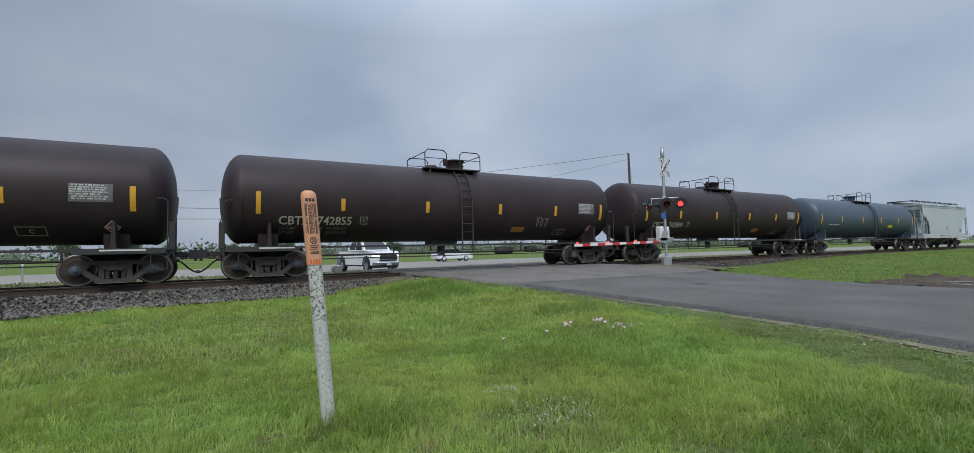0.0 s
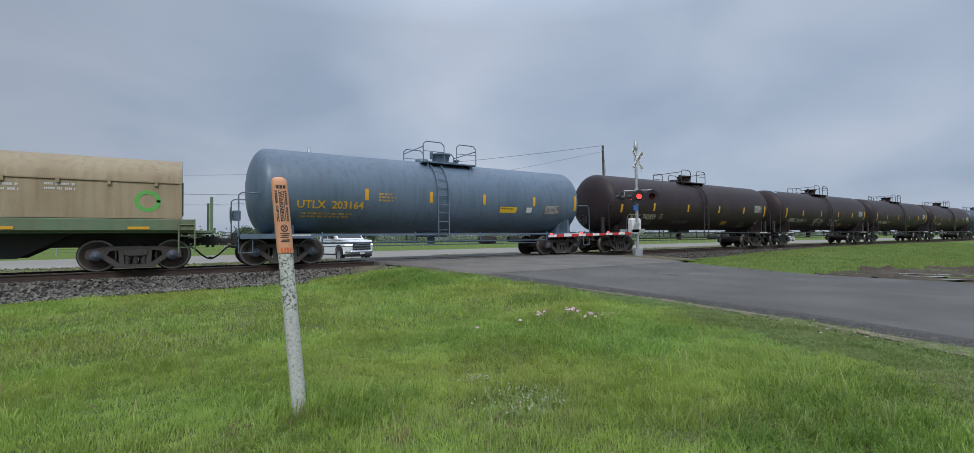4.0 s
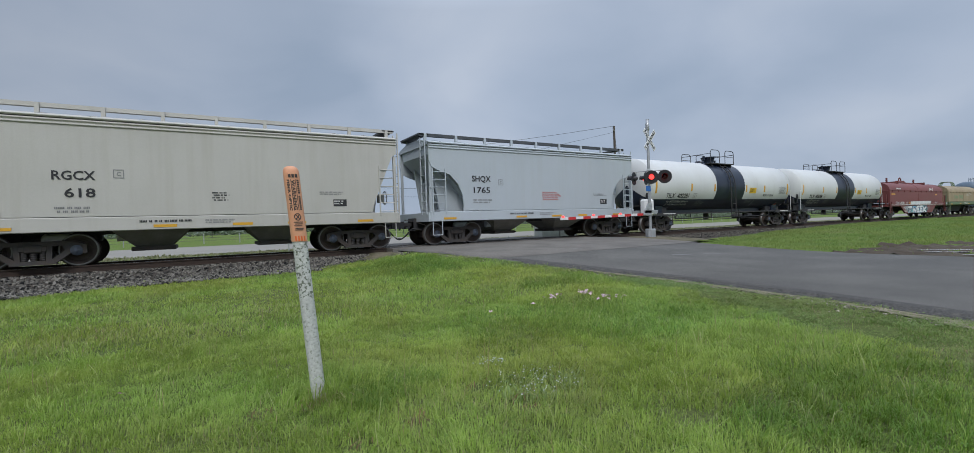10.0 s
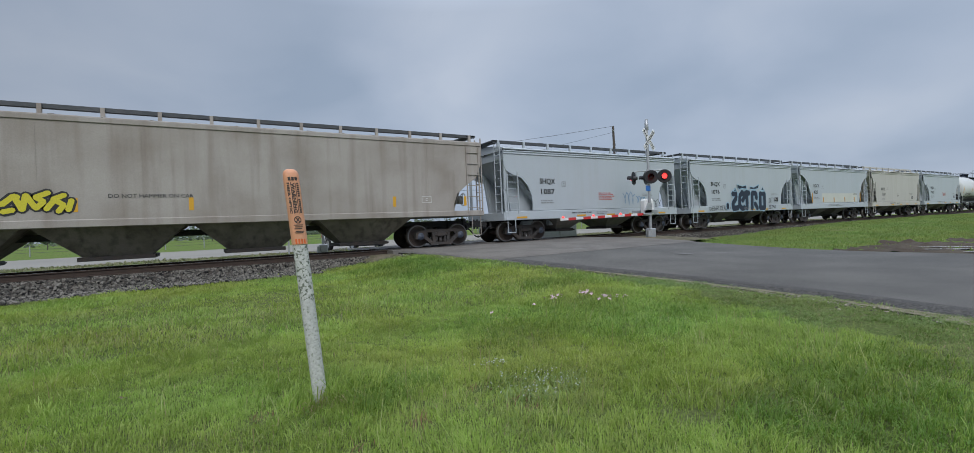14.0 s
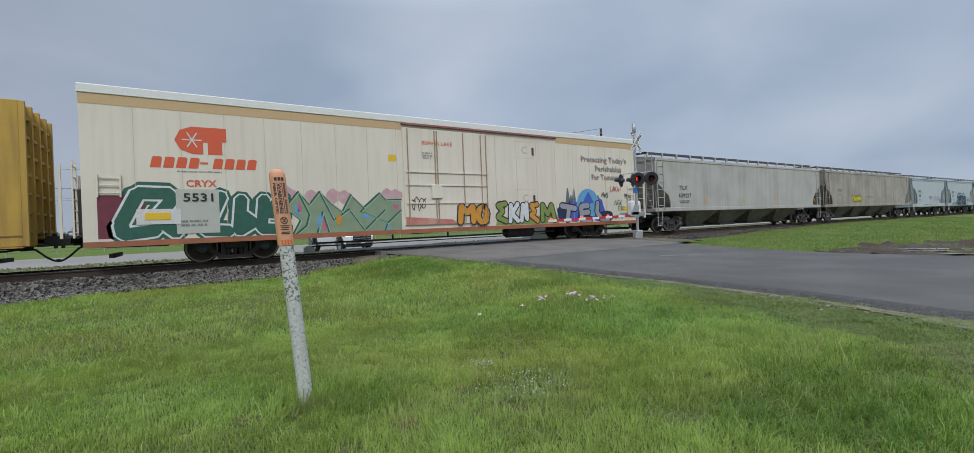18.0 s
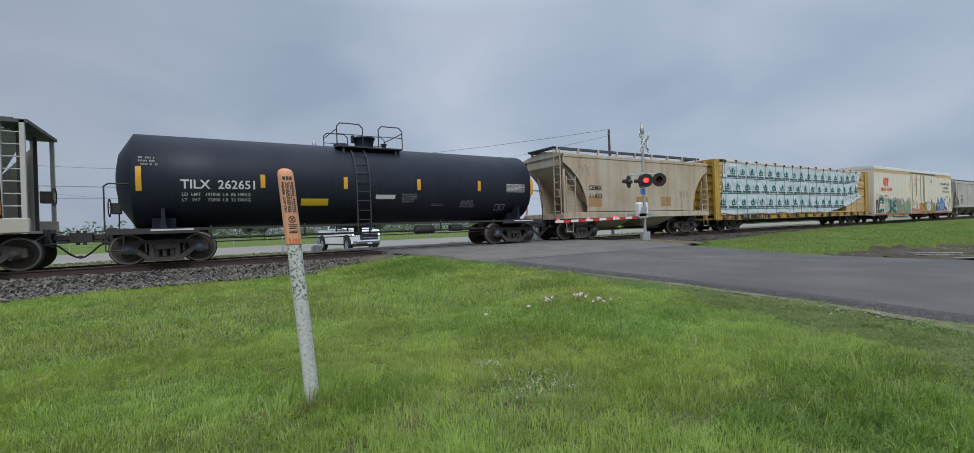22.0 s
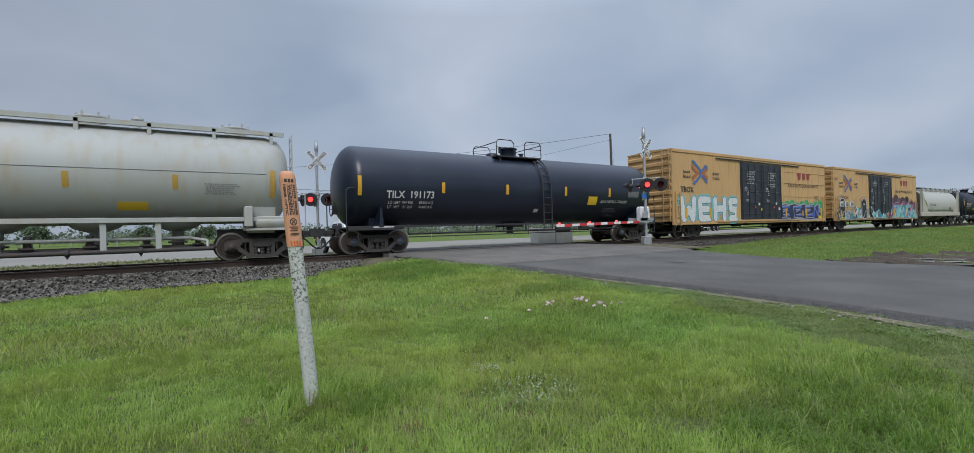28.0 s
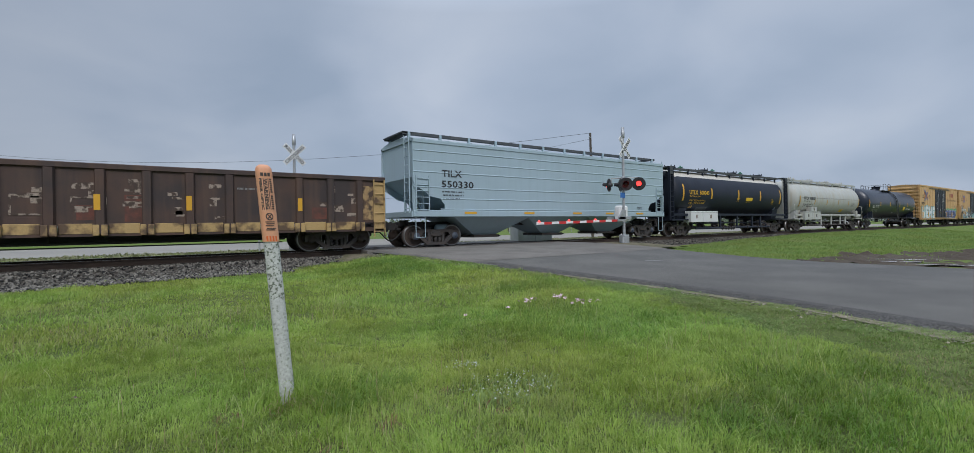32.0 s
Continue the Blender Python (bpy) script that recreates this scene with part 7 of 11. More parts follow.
        for q, (cx, cz, rx, rz) in enumerate(((-9.0, 2.1, 0.4, 0.6), (-8.1, 2.5, 0.9, 0.42), (-6.4, 2.1, 0.9, 0.4), (-5.5, 1.95, 0.7, 0.6), (-4.8, 2.0, 0.6, 0.5), (-3.75, 2.5, 0.75, 0.35), (-2.9, 1.9, 0.4, 0.5))):
            field(c, gf, [(min(-2.58, max(-9.36, cx + rx * math.cos(u * math.pi / 9))), cz + rz * math.sin(u * math.pi / 9) * (1 + 0.1 * math.sin(2 * u + q))) for u in range(18)], mistc[q % 2], 0.001 + 0.0004 * q, "thin mist of spray")
        field(c, gf, [(-9.36, 0.85), (-2.58, 0.85)] + [(-2.58 - 0.17 * i, hill(-2.58 - 0.17 * i)) for i in range(40)], S_["slate"], 0.006, "grey sprayed ground")
        wild(c, gf, -9.36, -2.58, 0.85, hill, [S_["silver"], S_["teal"], S_["slate"], S_["black"], S_["silver"], S_["black"], S_["slate"], S_["aqua"], S_["slate"], S_["white"]], S_["silver"], 13, 110, 0.8, 0.0075)
        for cx, wd, zt in ((-8.12, 0.95, 2.62), (-3.8, 0.98, 2.62)):
            arc = [(cx - wd / 2, 0.88), (cx + wd / 2, 0.88)] + [(cx + wd / 2 * math.cos(u * math.pi / 8), zt - 0.42 + 0.42 * math.sin(u * math.pi / 8)) for u in range(9)]
            field(c, gf, arc, S_["black"], 0.048, "black sprayed archway")
            lines = Shape()
            stroke(lines, arc + arc[:1], 0.05, gf, 0.05)
            for u in range(6):
                stroke(lines, [(cx - 0.3 + 0.1 * u, 1.0 + 0.1 * u), (cx - 0.18 + 0.1 * u, 1.0 + 0.1 * u)], 0.06, gf, 0.05)
            tagged(part("graffiti_highlight", lines, S_["white"], c, "white outlines and steps"), kind="stuff")
        wild(c, flat(hw + 0.1), -2.5, 0.4, 0.9, lambda x: 1.5 + 0.5 * abs(math.sin(x * 2)) - 0.15 * (x + 2.5), [S_["aqua"], S_["white"], S_["slate"], S_["teal"]], S_["silver"], 18, 26, 0.95)
        wild(c, flat(hw + 0.1), 0.2, 2.5, 0.88, lambda x: 1.25 + 0.3 * max(0.0, x - 0.6), [S_["green"], S_["pink"], S_["maroon"], S_["aqua"]], S_["rose"], 19, 18, 0.9)
        words(c, "TBOX", -8.4, 2.56, 0.24, mat("faded_brown_stencil", (0.17, 0.1, 0.05), 0.6), gf, 1.6)
        plate(c, "reflective_strip", -8.49, -8.27, 1.14, 1.62, M_YSTRIP, flat(hw + 0.09), "upright yellow reflective strip")
        plate(c, "warning_label", -8.48, -7.88, 0.87, 1.06, M_YPLATE, flat(hw + 0.09), "yellow label with small print")
        print_lines(c, -8.42, 0.9, 0.48, 0.12, 2, M_INKK, flat(hw + 0.098), 93)
        scrawl(c, -9.3, 4.02, 0.5, 0.28, mat("brown_line_spray", (0.24, 0.12, 0.06), 0.6), gf, 91, 0.025)
        scrawl(c, -8.56, 2.95, 0.58, 0.12, M_INKW, gf, 92, 0.022)
        for q, (x, z, w, h) in enumerate(((-1.79, 3.02, 0.4, 0.34), (-1.01, 2.88, 0.72, 0.46), (0.62, 3.0, 0.5, 0.34), (1.3, 2.9, 0.4, 0.36))):
            scrawl(c, x, z, w, h, M_INKG, flat(hw + 0.095), 94 + q, 0.014)
        plate(c, "label_plate", 0.65, 0.98, 2.49, 2.77, M_INKG, flat(hw + 0.095), "square grey label")
        sm = Shape()
        for q in range(3):
            sm.add([flat(hw + 0.08)(-4.0 + 0.13 * q + u, 2.08 + w, 0.004) for u, w in ((0, 0), (0.09, 0), (0.09, 0.12), (0, 0.12))], [(0, 1, 2, 3)])
        part("painted_bars", sm, M_INKW, c, "short white painted bars in the archway")
        for x, tx, w in ((-8.18, "66", 0.78), (-7.35, "12", 0.64), (-6.35, "10", 0.75)):
            plate(c, "number_panel", x - w / 2, x + w / 2, 1.93, 2.34, M_INKW, gf, "white painted number panel", 0.056)
            words(c, tx, x - 0.27, 2.0, 0.28, M_INKK, flat(hw + 0.1), 0.52)
        sk = Shape(); stroke(sk, [(6.3, 2.72), (6.85, 2.72)], 0.5, gf, 0.02)
        part("graffiti_fill", sk, S_["black"], c)
    else:
        words(c, "TBOX", -8.75, 2.68, 0.32, M_INKK, gf, 1.25)
        mass = [(2.0, 0.95), (1.9, 1.35), (2.2, 1.6), (2.05, 2.0), (3.3, 2.1), (3.6, 1.98), (4.4, 2.12), (5.1, 2.0), (6.0, 2.1), (6.3, 1.95), (7.4, 2.12), (7.5, 1.8), (8.0, 2.1), (8.4, 1.95), (8.2, 1.6), (8.75, 1.35), (8.3, 0.98), (6.9, 0.92), (5.2, 1.0), (3.6, 0.92)]
        part("graffiti_fill", Shape().add([gf(x, z, 0.006) for x, z in mass], [tuple(range(len(mass)))]), S_["navy"], c, "navy spray-painted lettering")
        rims, blue = Shape(), Shape()
        stroke(rims, mass + mass[:1], 0.1, gf, 0.009)
        for x in (2.3, 4.15, 5.9):
            for way in ([(x + 1.35, 1.95), (x + 0.1, 1.9), (x + 0.25, 1.1), (x + 1.5, 1.05)], [(x + 0.45, 1.68), (x + 1.15, 1.72), (x + 0.5, 1.5)], [(x + 0.5, 1.3), (x + 1.3, 1.36)]):
                stroke(rims, way, 0.07, gf, 0.012)
                stroke(blue, [(a + 0.08, b - 0.09) for a, b in way[:2]], 0.1, gf, 0.0095)
        for way in ([(7.35, 1.05), (7.45, 1.95), (8.05, 1.2), (8.1, 1.95)],):
            stroke(rims, way, 0.05, gf, 0.012)
            stroke(blue, [(a + 0.1, b - 0.05) for a, b in way], 0.12, gf, 0.0095)
        tagged(part("graffiti_outline", rims, S_["silver"], c, "thin pale outlines"), kind="stuff")
        tagged(part("graffiti_highlight", blue, S_["blue"], c, "blue shading strokes"), kind="stuff")
        plate(c, "reflective_strip", 5.6, 5.75, 1.2, 1.6, M_YSTRIP, gf, off=0.016)
        leaf = Shape()
        for q in range(9):
            x = 2.7 + 0.72 * q
            leaf.add([gf(x + 0.62 * math.cos(u * math.pi / 5), 1.45 + (0.78 + 0.1 * (q % 3)) * math.sin(u * math.pi / 5) * (0.6 if u > 5 else 1.0), 0.0005 + 0.0002 * q) for u in range(10)], [tuple(range(10))])
        tagged(part("spray_cloud", leaf, S_["green"], c, "green cloud of spray behind lettering"), kind="stuff")
        pale = [[(-8.7, 2.3), (-8.5, 1.1), (-8.05, 1.75), (-7.65, 1.1), (-7.5, 2.3)], [(-6.0, 2.25), (-6.95, 2.25), (-6.9, 1.15), (-6.0, 1.15)], [(-6.8, 1.7), (-6.1, 1.7)], [(-5.4, 2.3), (-5.4, 1.1)], [(-5.3, 1.7), (-4.5, 1.75)], [(-4.4, 2.3), (-4.45, 1.1)], [(-3.1, 2.2), (-3.8, 2.2), (-3.75, 1.7), (-3.1, 1.65), (-3.15, 1.12), (-3.8, 1.12)]]
        piece(c, gf, pale, 0.4, 0.045, S_["slate"], S_["white"], S_["aqua"])
        for q, (x, z, m) in enumerate(((-1.0, 1.75, M_INKR), (-0.55, 1.95, M_INKW), (-0.25, 1.6, M_YPLATE), (1.35, 1.75, M_INKR), (1.65, 2.0, M_INKW), (2.05, 1.65, M_INKW))):
            plate(c, "door_label", x, x + 0.2, z, z + 0.17, m, flat(hw + 0.095), "small bright label on the black door")
    for x in (-8.3, -5.9, -3.0, 3.2, 6.2, 8.6):
        plate(c, "reflective_strip", x - 0.1, x + 0.1, 1.15, 1.75, M_YSTRIP, flat(hw + 0.03), off=0.028)
    plate(c, "warning_label", 8.1, 8.6, 1.0, 1.22, M_YPLATE, flat(hw + 0.03), off=0.028)
    plate(c, "label_plate", 6.9, 7.35, 1.6, 1.85, M_INKK, flat(hw + 0.03), off=0.028)
    for sg in (-1, 1):
        ladder(c, sg * (hl - 0.35), -hw - 0.06, zb - 0.05, 2.7, 0.42, 6, col)
        ladder(c, sg * (hl + 0.13), -hw + 0.35, zb + 0.2, ev, 0.45, 10, col, "y")
        part("step", Shape().pipe([(sg * (hl - 0.1), -hw, zb), (sg * (hl - 0.1), -hw, 0.4), (sg * (hl - 0.55), -hw, 0.4), (sg * (hl - 0.55), -hw, zb)], 0.018, 5), M_UNDER, c)
        part("end_platform", Shape().box(sg * hl, sg * (hl + 0.45), -0.9, 0.9, 0.95, 1.0), M_UNDER, c)
    brake_wheel(c, -hl - 0.3, 0.5, 2.2, -1, M_UNDER)
    part("centre_sill", Shape().box(-hl, hl, -0.2, 0.2, 0.66, 1.0), M_UNDER, c)
    piping(c, -4.8, 4.8, 0.52, -0.9)
    brake_tank(c, -1.5)
    ends(c, L, 1.0, inset=2.2)
    for sg in (-1, 1):
        truck(c, sg * tc, "cap2")


box_car(23, "yellow box car with black doors and colourful graffiti", True)
box_car(24, "yellow box car with black doors and dark blue graffiti", False)


# ---- refrigerator car ----
def reefer():
    c, L = car_thing("refrigerator_car", "tall cream refrigerator car with graffiti along its base", "refrigerator car", 18, "")
    col = mat("cream_reefer_paint", (0.67, 0.615, 0.515), 0.55, col2=(0.61, 0.55, 0.45), scale=0.4, streak=(0.45, 0.37, 0.26), samount=0.25, fine=0.05)
    tan = mat("tan_eave_band", (0.52, 0.36, 0.19), 0.6, fine=0.1)
    mar = mat("faded_maroon_rail", (0.26, 0.08, 0.07), 0.65, col2=(0.35, 0.18, 0.15), scale=2)
    hl, hw, zb, ev, tc = 11.3, 1.58, 0.62, 4.86, 7.95
    xl, xr = -11.57, 11.1
    s = flat(hw)
    part("insulated_body", Shape().box(xl, xr, -hw, hw, zb, ev), col, c, "smooth insulated cream body")
    part("roof", Shape().prism([(-hw - 0.03, ev), (-hw - 0.02, ev + 0.22), (-hw + 0.06, ev + 0.26), (0, ev + 0.34), (hw - 0.06, ev + 0.26), (hw + 0.02, ev + 0.22), (hw + 0.03, ev)], xl - 0.02, xr + 0.02, "x"), mat("white_roof_paint", (0.7, 0.7, 0.66), 0.6), c)
    plate(c, "eave_band", xl, -2.3, ev - 0.3, ev - 0.01, tan, s, "tan band under the eave")
    plate(c, "eave_band", 5.45, xr, ev - 0.3, ev - 0.01, tan, s)
    for i in range(19):
        x = -hl + 0.9 + i * (2 * hl - 1.2) / 19
        if not -2.5 < x < 1.8:
            part("panel_joint", Shape().box(x - 0.008, x + 0.008, -hw - 0.005, -hw, zb + 0.2, ev - 0.32), mat("joint_line", (0.54, 0.49, 0.39), 0.7), c)
    part("door_track", Shape().box(-2.3, 5.45, -hw - 0.1, -hw, ev - 0.1, ev - 0.02, 0.01), mar, c)
    part("side_sill", Shape().box(xl, xr, -hw - 0.03, -hw, zb, zb + 0.16), mat("orange_rust_sill", (0.38, 0.13, 0.06), 0.7, col2=(0.2, 0.1, 0.06), scale=1.5), c)
    d = part("plug_door", Shape().box(-2.28, 1.59, -hw - 0.06, -hw, zb + 0.3, ev - 0.2, 0.02), col, c, "wide cream sliding plug door")
    for x in (-2.1, -0.95, -0.85, 0.35, 1.2, 1.45):
        part("locking_bar", Shape().rod((x, -hw - 0.1, zb + 0.35), (x, -hw - 0.1, ev - 0.25), 0.022, 6), M_RUSTY, d)
    for z in (1.75, 2.45, 2.95):
        part("door_bar", Shape().box(-2.2, 1.5, -hw - 0.1, -hw - 0.06, z, z + 0.05), col, d)
    part("lock_box", Shape().box(-1.15, -0.7, -hw - 0.13, -hw - 0.06, 1.95, 2.5, 0.02), col, d)
    for x, z in ((4.0, 3.75), (4.0, 1.6)):
        frame_box(c, x - 1.0, z, 1.1, 0.75, mat("joint_line", (0.54, 0.49, 0.39), 0.7), s, 0.012)
        part("hatch_hinge", Shape().box(x, x + 0.1, -hw - 0.03, -hw, z + 0.15, z + 0.5), M_STEEL, c)
    # emblem and name as plain shapes
    red = mat("bright_red_emblem", (0.62, 0.10, 0.04), 0.5, fine=0.1)
    e = Shape()
    pts = [(-8.1, 4.12), (-9.0, 4.12), (-9.3, 4.0), (-9.44, 3.7), (-9.3, 3.42), (-9.0, 3.3), (-8.72, 3.3), (-8.72, 3.66), (-8.6, 3.66), (-8.6, 3.3), (-8.22, 3.3), (-8.22, 3.7), (-8.1, 3.7)]
    e.add([s(a, b, 0.008) for a, b in pts], [tuple(range(len(pts)))])
    part("emblem", e, red, c, "red rounded emblem with a snowflake")
    f = Shape()
    for a in range(3):
        dx, dz = 0.24 * math.cos(a * math.pi / 3), 0.24 * math.sin(a * math.pi / 3)
        stroke(f, [(-9.0 - dx, 3.72 - dz), (-9.0 + dx, 3.72 + dz)], 0.035, s, 0.012 + 0.002 * a)
    part("snowflake", f, M_INKW, c)
    nb = Shape()
    for i in range(9):
        x = -10.05 + i * 0.31
        if i == 4:
            nb.add([s(x, 3.0, 0.008), s(x + 0.2, 3.0, 0.008), s(x + 0.2, 3.06, 0.008), s(x, 3.06, 0.008)], [(0, 1, 2, 3)])
            continue
        nb.add([s(x, 2.87, 0.008), s(x + 0.25, 2.87, 0.008), s(x + 0.3, 3.15, 0.008), s(x + 0.06, 3.15, 0.008)], [(0, 1, 2, 3)])
        nb.add([s(x + 0.3, 3.15, 0.008), s(x + 0.06, 3.15, 0.008), s(x + 0.08, 3.19, 0.008), s(x + 0.26, 3.19, 0.008)], [(0, 1, 2, 3)])
    tagged(part("name_bars", nb, red, c, "row of slanted red bars"), kind="stuff")
    words(c, "CRYX", -9.2, 2.32, 0.2, red, s, 0.8)
    print_lines(c, -9.4, 2.72, 1.3, 0.07, 1, M_INKG, s, 3)
    words(c, "BEAVER LAKE", -1.5, 4.05, 0.16, red, flat(hw + 0.065), 1.35, bold=0.0)
    print_lines(c, -1.5, 3.45, 0.5, 0.3, 3, M_INKG, flat(hw + 0.065), 3)
    tq, cp = mat("teal_slogan_paint", (0.02, 0.30, 0.40), 0.6), mat("orange_slogan_paint", (0.55, 0.2, 0.08), 0.6)
    for tx, x, z, w in (("Protecting Today's", 7.05, 3.75, 3.3), ("Perishables", 8.0, 3.3, 1.95), ("For Tomorrow", 7.75, 2.87, 2.4)):
        words(c, tx, x, z, 0.26, cp, s, w, bold=0.012)
        words(c, tx, x - 0.03, z + 0.05, 0.26, tq, flat(hw + 0.006), w, bold=-0.006)
    plate(c, "warning_label", -10.2, -9.6, 1.35, 1.55, M_YPLATE, flat(hw + 0.02), off=0.03)
    plate(c, "label_panel", -10.4, -9.35, 1.22, 1.66, M_INKW, flat(hw + 0.014), off=0.022)
    plate(c, "warning_label", 9.9, 10.4, 1.3, 1.5, M_YPLATE, s)
    plate(c, "warning_label", -2.85, -2.55, 3.35, 3.6, M_YPLATE, s)
    plate(c, "maroon_panel", -11.25, -10.2, 0.85, 2.05, SPRAY["maroon"], s, "faded maroon paint panel", 0.004)
    S_ = SPRAY
    g = flat(hw)
    # dark green lettering with pale rims
    A = [[(-9.6, 2.1), (-10.35, 2.12), (-10.75, 1.25), (-10.7, 0.95), (-9.95, 1.05)], [(-9.5, 2.0), (-9.95, 1.4), (-9.45, 0.95)], [(-8.3, 2.05), (-8.75, 1.0), (-8.1, 0.95)], [(-7.75, 1.95), (-7.85, 0.95), (-7.45, 1.2), (-7.8, 1.5)], [(-7.1, 1.95), (-7.2, 1.0), (-6.5, 0.95)], [(-6.55, 2.0), (-7.05, 1.5), (-6.5, 1.45)]]
    piece(c, g, A, 0.34, 0.06, S_["white"], S_["forest"], S_["forest"])
    # sage lettering with sharp points over a pink mist
    mist = Shape()
    for i, (x, z) in enumerate(((-6.38, 2.1), (-5.62, 2.0), (-4.9, 2.05), (-4.51, 2.0), (-2.93, 2.08), (-2.6, 2.06))):
        mist.add([g(x + 0.27 * math.cos(q * math.pi / 6), z + 0.24 * math.sin(q * math.pi / 6) * (1 + 0.2 * math.sin(q * 2.3)), 0.003 + 0.0003 * i) for q in range(12)], [tuple(range(12))])
    tagged(part("spray_mist", mist, mat("spray_pale_pink", (0.55, 0.33, 0.36), 0.6, col2=(0.6, 0.45, 0.42), scale=4), c, "pale pink puffs of spray"), kind="stuff")
    sil = [(-6.3, 0.72), (-6.02, 1.24), (-6.49, 1.67), (-6.07, 2.19), (-5.72, 1.76), (-5.38, 2.2), (-4.97, 1.76), (-4.63, 1.5), (-4.31, 2.09), (-3.86, 1.64), (-3.25, 2.16), (-2.99, 1.9), (-2.4, 1.92), (-2.4, 0.7)]
    sage = mat("spray_sage", (0.24, 0.31, 0.20), 0.6, col2=(0.19, 0.26, 0.17), scale=3, fine=0.12)
    body = Shape().add([g(x, z, 0.006) for x, z in sil], [tuple(range(len(sil)))])
    part("graffiti_fill", body, sage, c, "sage green spray-painted lettering")
    lines, pale = Shape(), Shape()
    for way in (sil[:-1], [(-6.07, 2.19), (-5.73, 1.42), (-5.84, 1.04), (-6.2, 0.75)], [(-5.38, 2.2), (-4.92, 1.21), (-4.38, 1.58), (-3.84, 0.82), (-3.06, 1.53)], [(-3.25, 2.16), (-3.97, 1.49), (-2.97, 1.05), (-3.09, 0.74)], [(-2.97, 1.05), (-2.42, 1.52)], [(-5.5, 0.75), (-5.3, 1.5), (-5.1, 0.8)]):
        stroke(lines, way, 0.055, g, 0.009)
        stroke(pale, [(x + 0.05, z - 0.03) for x, z in way], 0.022, g, 0.0125)
    tagged(part("graffiti_outline", lines, S_["forest"], c, "spray-painted outlines"), kind="stuff")
    tagged(part("graffiti_highlight", pale, S_["mint"], c), kind="stuff")
    blots = {"sky": [[(-5.36, 1.5), (-5.32, 1.22), (-5.44, 0.9), (-5.49, 1.22)], [(-3.87, 1.42), (-3.5, 1.25), (-3.98, 1.27)], [(-2.96, 1.0), (-2.87, 0.73), (-3.06, 0.75)], [(-6.2, 1.8), (-6.09, 1.67), (-6.01, 1.33), (-6.18, 1.53)]], "pink": [[(-6.05, 1.9), (-5.95, 1.6), (-6.1, 1.5)], [(-5.28, 1.3), (-5.15, 0.9), (-5.32, 0.85)], [(-2.75, 1.75), (-2.5, 1.7), (-2.6, 1.45)]], "orange": [[(-4.85, 1.35), (-4.68, 1.4), (-4.66, 1.05), (-4.8, 1.0)]]}
    for n, polys in blots.items():
        sh = Shape()
        for q in polys:
            sh.add([g(x, z, 0.0145) for x, z in q], [tuple(range(len(q)))])
        tagged(part("graffiti_fill", sh, S_[n], c), kind="stuff")
    gd = flat(hw + 0.065)
    part("spray_band", Shape().add([gd(-2.25, 0.94, 0.002), gd(0.0, 0.94, 0.002), gd(-0.2, 1.1, 0.002), gd(-2.25, 1.25, 0.002)], [(0, 1, 2, 3)]), mat("spray_coral", (0.5, 0.16, 0.13), 0.6, col2=(0.6, 0.4, 0.3), scale=2), c, "coral spray along the door's foot")
    piece(c, gd, [[(0.11, 0.98), (0.17, 1.62), (0.45, 1.36), (0.72, 1.62), (0.74, 0.98)], [(1.25, 1.6), (1.02, 1.5), (0.96, 1.18), (1.08, 0.98), (1.34, 1.0), (1.42, 1.35), (1.25, 1.6)]], 0.25, 0.06, S_["black"], S_["orange"], None)
    # block letters in olive, silver and orange
    W = [("olive", [[(2.45, 1.72), (2.02, 1.66), (2.28, 1.42), (2.0, 1.15), (2.46, 0.95)]]), ("white", [[(2.72, 1.68), (2.66, 0.93)], [(3.1, 1.72), (2.76, 1.29), (3.1, 0.95)], [(3.28, 0.95), (3.38, 1.68), (3.6, 1.02), (3.58, 1.72)]]), ("orange", [[(4.22, 1.68), (3.84, 1.64), (4.05, 1.34), (3.82, 1.2), (4.22, 0.92)]]), ("olive", [[(4.5, 0.92), (4.5, 1.68), (4.82, 1.2), (5.04, 1.66), (5.24, 0.92)]])]
    for n, ways in W:
        piece(c, g, ways, 0.2, 0.06, S_["black"], S_[n], None)
    part("spray_band", Shape().add([g(1.9, 0.79, 0.003), g(5.5, 0.79, 0.003), g(5.4, 1.2, 0.003), g(1.95, 1.1, 0.003)], [(0, 1, 2, 3)]), S_["olive"], c, "olive spray along the sill")
    sun = Shape().add([g(7.45 + 0.76 * math.cos(q), 1.66 + 0.76 * math.sin(q), 0.0065) for q in [i * math.pi / 14 for i in range(-4, 19)]], [tuple(range(23))])
    part("spray_disc", sun, S_["sky"], c, "sky-blue sprayed disc")
    part("spray_disc_core", Shape().add([g(7.45 - 0.42, 1.7, 0.008), g(7.45 + 0.42, 1.7, 0.008), g(7.5, 2.3, 0.008)], [(0, 1, 2)]), S_["blue"], c)
    pk = Shape()
    for x, h in ((6.1, 2.45), (6.5, 2.42), (6.3, 2.1), (8.15, 2.1)):
        pk.add([g(x - 0.17, 1.6, 0.0035), g(x + 0.17, 1.6, 0.0035), g(x + 0.05, h, 0.0035), g(x - 0.03, h, 0.0035)], [(0, 1, 2, 3)])
    tagged(part("spray_peaks", pk, S_["slate"], c), kind="stuff")
